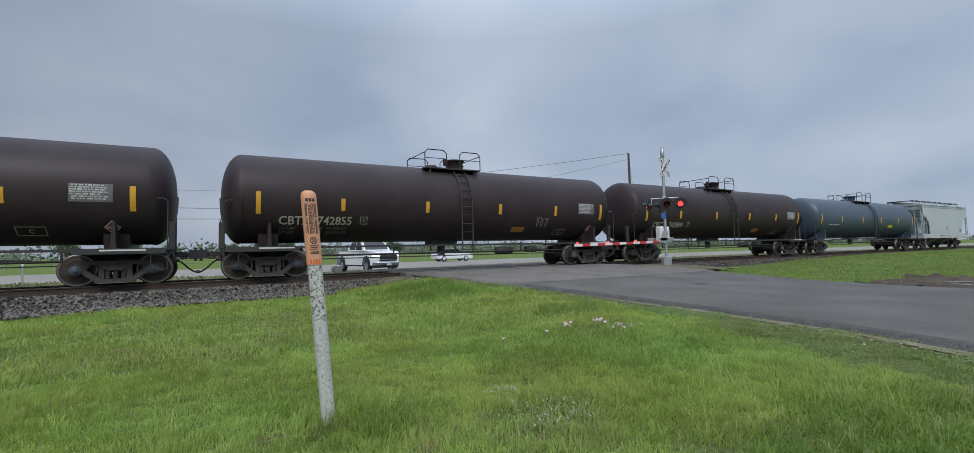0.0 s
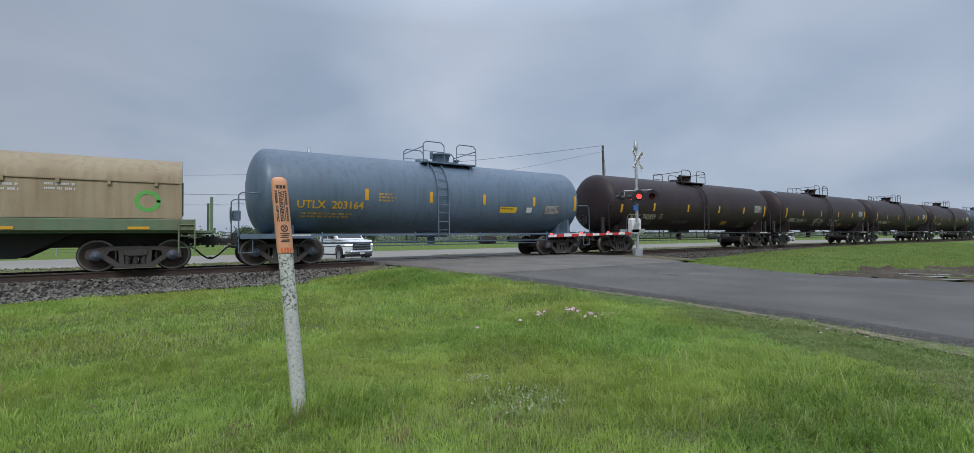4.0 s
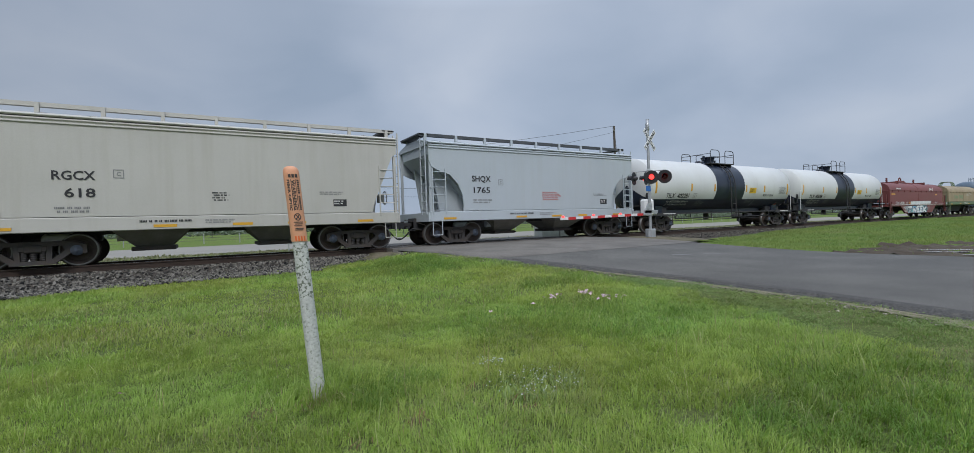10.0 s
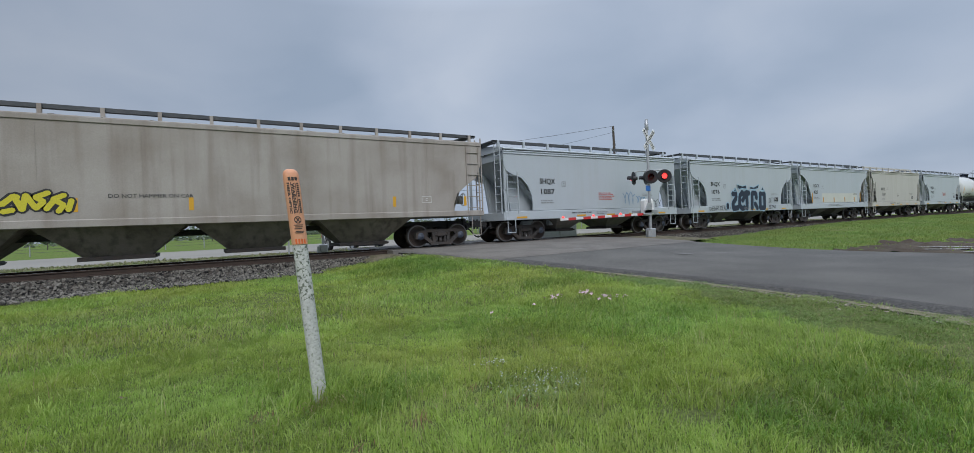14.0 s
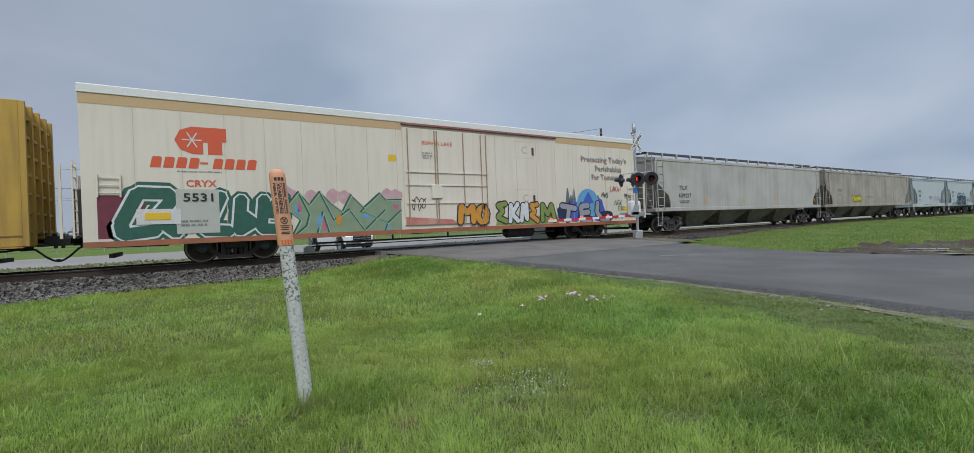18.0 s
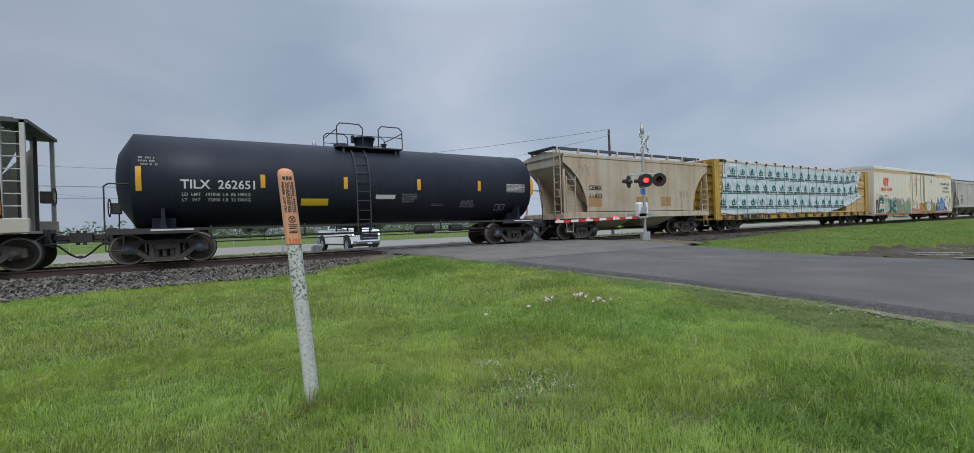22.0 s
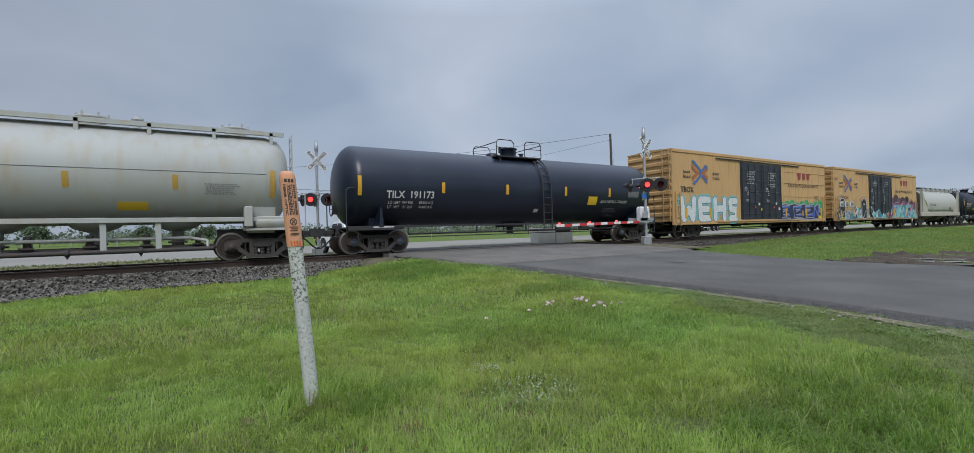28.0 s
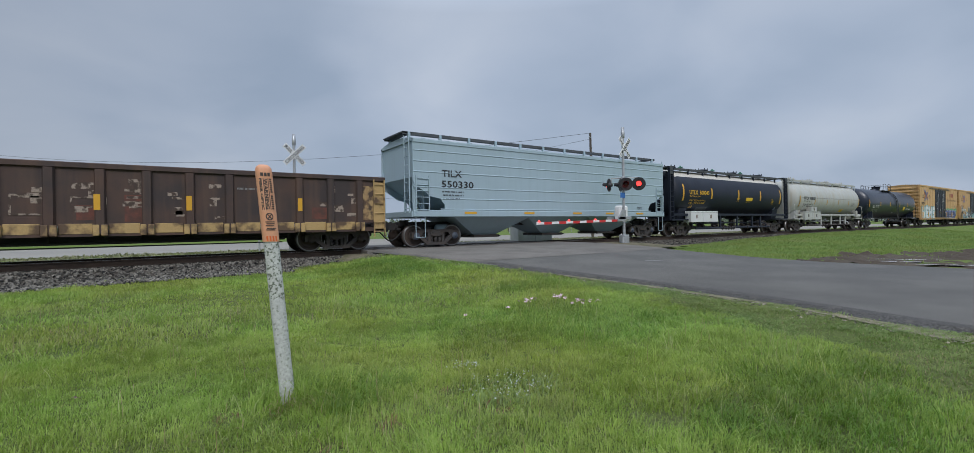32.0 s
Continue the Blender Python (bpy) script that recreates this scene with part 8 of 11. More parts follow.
    for q, (cx, cz, rx, rz) in enumerate(((5.75, 1.25, 0.35, 0.42), (6.5, 1.3, 0.6, 0.5), (7.3, 1.2, 0.6, 0.5), (8.1, 1.4, 0.5, 0.6), (8.7, 1.05, 0.55, 0.28))):
        field(c, g, [(cx + rx * math.cos(u * math.pi / 7) * (1 + 0.15 * math.sin(2.3 * u + q)), max(0.8, cz + rz * math.sin(u * math.pi / 7))) for u in range(14)], S_["blue"] if q % 2 else S_["navy"], 0.004 + 0.0003 * q, "dark blue spray round the letters")
    piece(c, g, [[(5.68, 1.6), (6.58, 1.46)], [(6.15, 1.5), (6.05, 0.9)], [(7.45, 1.6), (6.95, 1.56), (6.98, 0.92), (7.6, 0.9)], [(7.0, 1.24), (7.48, 1.27)], [(8.12, 1.74), (8.04, 1.25), (8.4, 0.88), (8.9, 0.9)]], 0.25, 0.07, S_["black"], S_["silver"], None)
    plate(c, "number_panel", -9.46, -8.36, 0.92, 2.24, mat("pale_number_panel", (0.50, 0.50, 0.44), 0.6, col2=(0.44, 0.45, 0.39), scale=2), flat(hw + 0.012), "pale painted-out panel with the car number", 0.012)
    words(c, "5531", -9.29, 1.88, 0.24, M_INKK, flat(hw + 0.028), 0.78)
    print_lines(c, -9.35, 1.1, 0.9, 0.22, 2, M_INKG, flat(hw + 0.028), 4)
    tag(c, "LAKAI", 9.05, 2.32, 0.85, 0.22, mat("red_line_spray", (0.45, 0.05, 0.04), 0.6), g, 5, 0.035)
    tag(c, "MWS", 8.4, 2.0, 0.5, 0.24, M_INKK, g, 6, 0.03)
    tag(c, "SMOKE", 10.1, 2.0, 0.55, 0.2, M_INKK, g, 7, 0.028); tag(c, "TRO", 10.25, 1.72, 0.4, 0.22, M_INKK, g, 8, 0.028)
    tag(c, "NGK", 9.35, 1.6, 0.6, 0.25, S_["forest"], g, 9, 0.03); tag(c, "ESC", 9.6, 1.33, 0.5, 0.2, S_["forest"], g, 10, 0.03)
    for x, z, w, h, m, sd in ((-2.0, 1.45, 0.6, 0.6, M_INKK, 6), (9.3, 0.85, 0.7, 0.25, M_INKK, 7)):
        scrawl(c, x, z, w, h, m, flat(hw + 0.065) if x == -2.0 else g, 80 + sd, 0.03)
    for sg in (-1, 1):
        ladder(c, -10.98 if sg < 0 else 10.6, -hw - 0.05, 2.0 if sg < 0 else 0.95, 2.65, 0.5, 3 if sg < 0 else 5, col)
        ladder(c, sg * (hl + 0.45), -hw + 0.3, 0.9, 3.0, 0.5, 7, col, "y")
        part("end_platform", Shape().box(sg * hl, sg * (hl + 0.75), -1.3, 1.3, 0.92, 0.98), M_UNDER, c)
        part("corner_post", Shape().box(sg * (hl + 0.7), sg * (hl + 0.76), -1.4, -1.34, 0.9, 2.9), col, c)
        part("corner_post", Shape().box(sg * (hl + 0.7), sg * (hl + 0.76), 1.34, 1.4, 0.9, 2.9), col, c)
        part("end_unit", Shape().box(sg * hl, sg * (hl + 0.6), -0.7, 0.7, 1.0, 2.3, 0.03), M_UNDER, c)
    part("fuel_tank", Shape().lathe([(-0.8, 0.0), (-0.78, 0.2), (-0.7, 0.26), (0.7, 0.26), (0.78, 0.2), (0.8, 0.0)], (3.6, -0.9, 0.48), "x", 16), M_UNDER, c)
    brake_wheel(c, -hl - 0.4, 0.5, 2.0, -1, M_UNDER)
    piping(c, -5.5, 5.5, 0.42, -1.1)
    brake_tank(c, -1.2)
    part("centre_sill", Shape().box(-hl, hl, -0.2, 0.2, 0.6, 0.95), M_UNDER, c)
    ends(c, L, 1.0, inset=2.6)
    for sg in (-1, 1):
        truck(c, sg * tc)


M_RUSTY = mat("rusty_cream_bar", (0.42, 0.33, 0.24), 0.7, col2=(0.25, 0.12, 0.07), scale=3)
reefer()


# ---- centre-beam flat car with wrapped lumber ----
def centre_beam():
    c, L = car_thing("centre_beam_flat_car", "yellow centre-beam flat car with end bulkheads", "flat car", 19, "")
    col = mat("dirty_yellow_flatcar_paint", (0.50, 0.31, 0.045), 0.65, col2=(0.34, 0.21, 0.05), scale=0.8, streak=(0.16, 0.09, 0.04), samount=0.55, fine=0.12)
    hl, tc = 11.6, 9.1
    part("deck", Shape().box(-hl, hl, -1.42, 1.42, 0.84, 1.0, 0.01), col, c)
    sillm = mat("rust_blotched_yellow_sill", (0.46, 0.28, 0.045), 0.7, col2=(0.11, 0.07, 0.045), scale=1.6, amount=0.95, streak=(0.13, 0.075, 0.04), samount=0.6, fine=0.15, lo=0.44, hi=0.58)
    part("side_sill", Shape().box(-hl, hl, -1.45, -1.32, 0.70, 1.03, 0.01), sillm, c, "rust-blotched yellow side sill")
    part("side_sill", Shape().box(-hl, hl, 1.32, 1.45, 0.70, 1.03, 0.01), sillm, c)
    for z in (0.70, 1.0):
        part("sill_flange", Shape().box(-hl, hl, -1.49, -1.45, z, z + 0.03), sillm, c)
    part("centre_beam", Shape().box(-hl, hl, -0.06, 0.06, 1.0, 4.45), col, c)
    part("fish_belly_sill", Shape().prism([(-7.6, 0.74), (7.6, 0.74), (5.6, 0.42), (-5.6, 0.42)], -0.22, 0.22, "y"), M_UNDER, c)
    for i in range(17):
        x = -10.8 + i * 1.35
        part("winch", Shape().box(x - 0.11, x + 0.11, -1.52, -1.44, 0.76, 1.02, 0.015).rod((x - 0.15, -1.5, 0.82), (x + 0.15, -1.5, 0.82), 0.05, 8), M_RUST if i % 3 == 0 else M_UNDER, c, "strap winch on the side sill")
    for sg in (-1, 1):
        b = part("bulkhead", Shape().box(sg * (hl - 0.16), sg * hl, -1.45, 1.45, 0.72, 4.52), col, c, "tall end bulkhead")
        for y in (-1.42, -0.75, 0, 0.75, 1.42):
            part("bulkhead_rib", Shape().box(sg * hl, sg * (hl + 0.12), y - 0.07, y + 0.07, 0.75, 4.5), col, b)
        for i in range(7):
            part("bulkhead_bar", Shape().box(sg * hl, sg * (hl + 0.07), -1.42, 1.42, 1.1 + 0.5 * i, 1.18 + 0.5 * i), col, b)
        part("bulkhead_flange", Shape().box(sg * (hl - 0.42), sg * hl, -1.47, -1.40, 0.74, 4.52, 0.01), col, b)
    brake_wheel(c, -hl - 0.3, 0.6, 2.0, -1, M_UNDER)
    plate(c, "number_board", -8.9, -5.7, 0.74, 0.98, M_INKK, flat(1.455), "black panel with white lettering", 0.008)
    words(c, "TTZX", -8.55, 0.78, 0.17, M_INKW, flat(1.465), 0.85)
    words(c, "85151", -6.95, 0.78, 0.17, M_INKW, flat(1.465), 0.95)
    piping(c, -6.5, 6.5, 0.5, -0.8)
    ends(c, L, 1.0, inset=2.8)
    for sg in (-1, 1):
        truck(c, sg * tc, "cap2")
    # the load: lumber stacks and their printed wrapping
    wood = mat("fresh_sawn_lumber", (0.60, 0.395, 0.175), 0.7, col2=(0.69, 0.5, 0.26), scale=3, fine=0.2, vary=0.12)
    wrap = mat("white_woven_wrap", (0.53, 0.595, 0.64), 0.5, col2=(0.465, 0.525, 0.57), scale=1.6, bump=0.9, bscale=5, fine=0.08)
    green = mat("green_wrap_print", (0.012, 0.155, 0.125), 0.6, fine=0.1)
    dark = mat("dark_wrap_print", (0.06, 0.07, 0.08), 0.6, fine=0.1)
    x0, x1 = COUPLINGS[19], COUPLINGS[20]
    load = thing("lumber_load", "stacks of lumber in white wrapping printed green", "lumber load", (x0 + x1) / 2, TRACK, 1.02)
    TRAIN.append((load, (x0 + x1) / 2))
    LOADS.append(load)
    ends_x = (-11.35, -7.6, -3.85, -0.1, 3.65, 7.4, 11.35)
    for a, b in zip(ends_x, ends_x[1:]):
        for sg in (-1, 1):
            for r in range(5):
                z = r * 0.68
                for q in range(8):
                    part("board_layer", Shape().box(a + 0.03 + 0.02 * (q % 3), b - 0.03 - 0.02 * (q % 2), sg * 0.1, sg * (1.36 + 0.012 * (q % 2)), z + 0.08 * q + 0.012, z + 0.08 * q + 0.074) if not (-7.0 < a < 7.0) or q == 0 else Shape().box(a + 0.03, b - 0.03, sg * 0.1, sg * 1.36, z + 0.012, z + 0.63), wood, load, "") if (q == 0 or not -7.0 < a < 7.0) else None
    def bulge(x, z):
        torn = smooth(6.5, 9.5, x) * 0.05 * noise.noise(Vector((x * 1.5 - z * 2.6, z * 2.2 + x * 0.6, 15)))
        return 1.43 + torn + 0.045 * noise.noise(Vector((x * 0.9, z * 1.3, 3))) + 0.035 * noise.noise(Vector((x * 2.2 + z * 1.5, z * 3.4, 9))) + 0.018 * noise.noise(Vector((x * 4 - z * 5, z * 6, 2))) - 0.035 * max(0, math.cos((x + 0.55) / 1.24 * math.pi)) ** 16
    # one sheet with a ragged sloping end, draped over the top
    nx, nz = 260, 40
    def foot(x):
        return 0.08 * noise.noise(Vector((x * 0.7, 0, 5))) * (1 if x < 4 else 0.3) + float(np.interp(x, (3.8, 4.4, 5.95, 7.25, 8.67, 9.6, 10.3), (0.06, 0.1, 0.31, 0.51, 0.82, 1.08, 1.19)))
    def row(x, k):
        z = foot(x) + (3.46 - foot(x)) * k
        return z
    xe = lambda k: float(np.interp(k, (0, 0.09, 0.14, 0.25, 0.44, 0.6, 0.86, 1.0), (10.31, 10.36, 10.0, 9.62, 9.67, 9.8, 10.26, 10.45)))
    xs = lambda k: -11.05 + 0.45 * k
    v = []
    for i in range(nx + 1):
        for j in range(nz + 4):
            k = min(1.0, j / nz)
            x = xs(k) + (xe(k) - xs(k)) * i / nx
            z = row(x, k)
            y = -bulge(x, z)
            if j > nz:
                y += 0.45 * (j - nz)
                z = 3.47 + 0.03 * (j - nz) + 0.03 * noise.noise(Vector((x * 2, j, 0)))
            v.append((x, y, z))
    m = nz + 4
    s = Shape().add(v, [(i * m + j, (i + 1) * m + j, (i + 1) * m + j + 1, i * m + j + 1) for i in range(nx) for j in range(m - 1)], True)
    part("wrapping", s, wrap, load, "white woven lumber wrapping")
    def ws(x, z, o):
        return (x, -bulge(x, z) - o - 0.006, z)
    rnd = random.Random(4)
    for r, (z, start) in enumerate(((2.6, -9.88), (1.62, -10.49), (0.63, -11.0))):
        i = 0
        x = start
        base = z
        while x < 9.15:
            z = base + 0.3 * smooth(6.5, 10.5, x)
            if z > foot(x) + 0.15 and z > foot(x + 0.8) + 0.12:
                p = Shape()
                for poly in ([(0.02, 0), (0.5, 0), (0.52, 0.25), (0.45, 0.33), (0.43, 0.08), (0.09, 0.08), (0.07, 0.33), (0, 0.25)], [(0.21, 0.1), (0.31, 0.1), (0.31, 0.17), (0.41, 0.17), (0.34, 0.27), (0.39, 0.27), (0.26, 0.45), (0.13, 0.27), (0.18, 0.27), (0.11, 0.17), (0.21, 0.17)]):
                    p.add([ws(x + a, z + b, 0.012) for a, b in poly], [tuple(range(len(poly)))])
                part("printed_mark", p, green, load, "green printed house-shaped mark")
                t = Shape()
                for a, w in ((-0.32, 0.42), (0.14, 0.54)):
                    for q in range(6):
                        u = x + a + q * w / 6
                        hi = z - (0.03 if q == 0 else 0.07)
                        t.add([ws(u, z - 0.18, 0.012), ws(u + w / 7, z - 0.18, 0.012), ws(u + w / 7, hi, 0.012), ws(u, hi, 0.012)], [(0, 1, 2, 3)])
                tagged(part("printed_bars", t, dark, load, "row of dark printed bars"), kind="stuff")
            x += 1.15
            i += 1
        ln = Shape()
        x = -10.9
        while x < 9.45:
            z = base + 0.3 * smooth(6.5, 10.5, x)
            if z - 0.3 > foot(x) + 0.03:
                ln.add([ws(x, z - 0.27, 0.012), ws(x + 0.3, z - 0.27, 0.012), ws(x + 0.3, z - 0.225, 0.012), ws(x, z - 0.225, 0.012)], [(0, 1, 2, 3)])
            x += 0.31
        tagged(part("printed_line", ln, green, load, "broken green printed line"), kind="stuff")
    M_CABLE = mat("dusty_grey_cable", (0.16, 0.16, 0.16), 0.7, metal=0.2)
    for i in range(17):
        x = -9.23 - 1.24 + i * 1.24
        pts = [(x, -bulge(x, z) - 0.03, z) for z in [0.24 * q for q in range(15)] if z < 3.5]
        part("strap", Shape().pipe(pts + [(x, -1.2, 3.55), (x, 0, 3.6)], 0.008, 5), M_CABLE, load, "steel tie-down cable")
        part("corner_guard", Shape().box(x - 0.07, x + 0.07, -1.5, -1.3, 3.36 + 0.05 * math.sin(i * 2.7), 3.5 + 0.05 * math.sin(i * 2.7), 0.02), M_UNDER, load, "dark corner guard under a cable")
    # a torn sheet hangs over the top edge
    edge = Shape()
    v, n = [], 240
    for i in range(n + 1):
        x = -10.5 + 20.6 * i / n
        drop = 0.10 + 0.09 * noise.noise(Vector((x * 0.8, 0, 11))) + 0.06 * noise.noise(Vector((x * 3.3, 0, 12)))
        hump = 0.05 * noise.noise(Vector((x * 1.4, 3, 4)))
        v += [(x, -bulge(x, 3.4 - drop) - 0.02, 3.44 - drop), (x, -1.46, 3.47 + hump * 0.4), (x, -1.3, 3.54 + hump), (x, -0.6, 3.56 + hump), (x, 0.4, 3.58)]
    edge.add(v, [(i * 5 + j, (i + 1) * 5 + j, (i + 1) * 5 + j + 1, i * 5 + j + 1) for i in range(n) for j in range(4)], True)
    part("top_sheet", edge, mat("faded_pink_top_sheet", (0.50, 0.40, 0.34), 0.7, col2=(0.56, 0.50, 0.45), scale=1.5), load, "faded pinkish top sheet")


LOADS = []
centre_beam()


# ---- coil cars ----
def coil_car(k, label, hl, tc, hood, frame_m, zt, ridge, big):
    c, L = car_thing("coil_car", label, "coil car", k, "coil cars of the train")
    hw = 1.42
    z0 = 1.52
    n = 14
    arch = [(-hw, z0), (-hw, z0 + (zt - z0) * 0.52)]
    for i in range(1, n):
        a = math.pi * i / n
        arch.append((-hw * math.cos(a), z0 + (zt - z0) * (0.52 + 0.48 * math.sin(a) ** 0.8)))
    arch += [(hw, z0 + (zt - z0) * 0.52), (hw, z0)]
    h = Shape()
    m = len(arch)
    v = [(-hl, *p) for p in arch] + [(hl, *p) for p in arch]
    h.add(v, [(i, i + 1, i + 1 + m, i + m) for i in range(m - 1)], True)
    h.add(v[:m], [tuple(range(m))]); h.add(v[m:], [tuple(range(m))])
    part("hood", h, hood, c, "long arched steel hood")
    for x in (-hl + 0.02, 0, hl - 0.02):
        part("hood_rib", Shape().prism([(p[0] * 1.012, z0 + (p[1] - z0) * 1.01) for p in arch], x - 0.04, x + 0.04, "x"), hood, c)
    zl = z0 + (zt - z0) * 0.55
    part("hood_seam", Shape().box(-hl, hl, -hw - 0.03, -hw + 0.02, zl, zl + 0.04), hood, c)
    for i in range(10):
        x = -hl + 0.6 + i * (2 * hl - 1.2) / 9
        part("hood_clip", Shape().box(x - 0.04, x + 0.04, -hw - 0.06, -hw, zl - 0.1, zl + 0.05), hood, c)
    if big:
        part("ridge_rail", Shape().box(-3.4, 3.9, -0.08, 0.08, zt - 0.02, zt + 0.12), hood, c)
        for x in (-3.4, 3.9):
            part("lifting_bracket", Shape().box(x - 0.06, x + 0.06, -0.9, 0.9, zt - 0.3, zt + 0.1).box(x - 0.06, x + 0.06, -0.06, 0.06, zt, zt + 0.5).box(x - 0.25, x + 0.06, -0.05, 0.05, zt + 0.25, zt + 0.32), hood, c)
        part("lifting_eye", Shape().prism([(-1.0, zt + 0.08), (-0.5, zt + 0.28), (0.5, zt + 0.28), (1.0, zt + 0.08)], -0.2, 0.2, "y").pipe([(-0.3, 0, zt + 0.25), (-0.26, 0, zt + 0.48), (0, 0, zt + 0.6), (0.26, 0, zt + 0.48), (0.3, 0, zt + 0.25)], 0.05, 6), hood, c, "lifting bracket on the hood's ridge")
    else:
        for x in (-0.55, -0.18, 0.18, 0.55):
            part("lifting_hoop", Shape().pipe([(x, -0.6, zt - 0.15), (x, -0.5, zt + 0.35), (x, -0.3, zt + 0.48), (x, 0.3, zt + 0.48), (x, 0.5, zt + 0.35), (x, 0.6, zt - 0.15)], 0.035, 6), frame_m, c)
    e = hl + 0.35
    part("side_sill", Shape().box(-e, e, -1.5, -1.38, 1.16, 1.5, 0.02), frame_m, c)
    part("side_sill", Shape().box(-e, e, 1.38, 1.5, 1.16, 1.5, 0.02), frame_m, c)
    fb = [(-tc + 1.3, 1.18), (tc - 1.3, 1.18), (tc - 2.6, 0.42), (-tc + 2.6, 0.42)]
    for sg in (-1, 1):
        part("fish_belly_side", Shape().prism(fb, sg * (1.46 if big else 0.6), sg * (1.34 if big else 0.5), "y"), frame_m if big else M_UNDER, c, "deep fish-belly side sill")
    part("deck_floor", Shape().box(-e, e, -1.38, 1.38, 1.1, 1.25), frame_m, c)
    for sg in (-1, 1):
        part("end_walkway", Shape().box(sg * e, sg * (e + 0.55), -1.4, 1.4, 1.1, 1.17), frame_m, c)
        for y in (-1.38, 1.38):
            part("end_stake", Shape().box(sg * (e + 0.4), sg * (e + 0.48), y - 0.05, y + 0.05, 1.1, 2.2), frame_m, c)
        ladder(c, sg * (e - 0.2), -1.53, 0.5, 1.5, 0.4, 3, frame_m)
        part("grab_rail", Shape().pipe([(sg * (hl + 0.05), -1.3, 1.6), (sg * (hl + 0.05), -1.3, 2.6), (sg * (hl + 0.05), -0.6, 2.6)], 0.017, 5), frame_m, c)
    brake_wheel(c, -e - 0.5, -0.6, 1.9, -1, M_UNDER)
    part("centre_sill", Shape().box(-hl, hl, -0.2, 0.2, 0.7, 1.1), M_UNDER, c)
    ends(c, L, 1.05)
    for sg in (-1, 1):
        truck(c, sg * tc)
    return c, hw


def coil_cars():
    red = mat("red_brown_coil_paint", (0.185, 0.052, 0.048), 0.55, col2=(0.155, 0.048, 0.045), scale=0.5, streak=(0.13, 0.045, 0.04), samount=0.3, fine=0.08)
    c, hw = coil_car(8, "long red-brown coil car with white graffiti", 7.3, 6.25, red, red, 3.47, True, True)
    s, low = flat(1.42), flat(1.505)
    words(c, "GTW 188288", -6.25, 1.3, 0.25, M_INKW, low, 2.15)
    words(c, "LD LMT  225000", -3.6, 1.42, 0.09, M_INKW, low, 0.8, bold=0.0); words(c, "LT WT   60200", -3.6, 1.3, 0.09, M_INKW, low, 0.8, bold=0.0)
    top = lambda x, z, o: (x, -1.33 - o, z)
    wb = Shape()
    for q in range(9):
        u = -5.75 + q * 0.14
        wb.add([(u, -1.425, 2.72), (u + 0.1, -1.425, 2.72), (u + 0.1, -1.40, 2.86), (u, -1.40, 2.86)], [(0, 1, 2, 3)])
    part("web_address_bars", wb, M_INKW, c, "row of small white bars")
    em = Shape()
    sf = lambda x, z, o: (x, -1.40 - o + max(0, z - 2.6) * 0.25, z)
    stroke(em, [(3.3, 2.7), (3.5, 2.93), (3.72, 2.7), (3.94, 2.93), (4.16, 2.7), (4.4, 2.95)], 0.1, sf, 0.04)
    part("emblem", em, M_INKW, c, "white looping emblem")
    plate(c, "white_stripe", -7.4, 7.4, 1.225, 1.27, M_INKW, low, "white line along the deck")
    for x, w in ((-6.9, 0.9), (4.9, 0.6)):
        plate(c, "reflective_strip", x, x + w, 2.2, 2.32, M_YSTRIP, s)
    g = flat(1.465)
    S_ = SPRAY
    field(c, g, [(-3.7, 1.14), (2.25, 1.14), (2.35, 0.8), (1.9, 0.44), (-2.9, 0.44), (-3.6, 0.85)], S_["slate"], 0.002, "grey sprayed ground behind the letters")
    wild(c, g, -3.0, 2.3, 0.45, lambda x: 1.13, [S_["aqua"], S_["sky"], S_["slate"], S_["navy"]], S_["aqua"], 61, 60, 0.45, 0.003)
    for q, word in enumerate("TWEEK"):
        x = (-3.05, -1.85, -0.75, 0.15, 1.05)[q]
        wd = (0.95, 1.05, 0.75, 0.75, 0.85)[q]
        low_up = lambda p: (p[0], min(1.06, p[1]))
        ways = [[low_up(p) for p in way] for way in glyph_ways(word, x, 0.55, wd, 0.47, 0.08, 3 + q, 0.1)]
        out, fill = Shape(), Shape()
        for i, way in enumerate(ways):
            stroke(out, way, 0.29, g, 0.021 + 0.0003 * i)
            stroke(fill, way, 0.2, g, 0.025 + 0.0003 * i)
        tagged(part("graffiti_outline", out, S_["navy"], c, "dark letter outlines"), kind="stuff")
        tagged(part("graffiti_fill", fill, S_["white"], c, "white sprayed letter"), kind="stuff")
    tag(c, "ROCKS", -4.2, 0.85, 1.1, 0.25, S_["white"], g, 9, 0.03)
    tag(c, "OLEN", -3.95, 0.58, 0.9, 0.22, S_["white"], g, 11, 0.03)
    w = Shape(); stroke(w, [(-2.4, 1.42), (3.1, 1.46)], 0.28, low, 0.012); part("graffiti_fill", w, S_["white"], c, "long white sprayed bar")
    w = Shape(); stroke(w, [(-2.8, 1.46), (-2.5, 1.36)], 0.16, low, 0.01); part("graffiti_fill", w, S_["orange"], c)
    frame_box(c, 2.6, 0.75, 0.4, 0.35, M_INKW, g)
    print_lines(c, 4.4, 1.32, 1.2, 0.16, 2, M_INKW, low, 8)
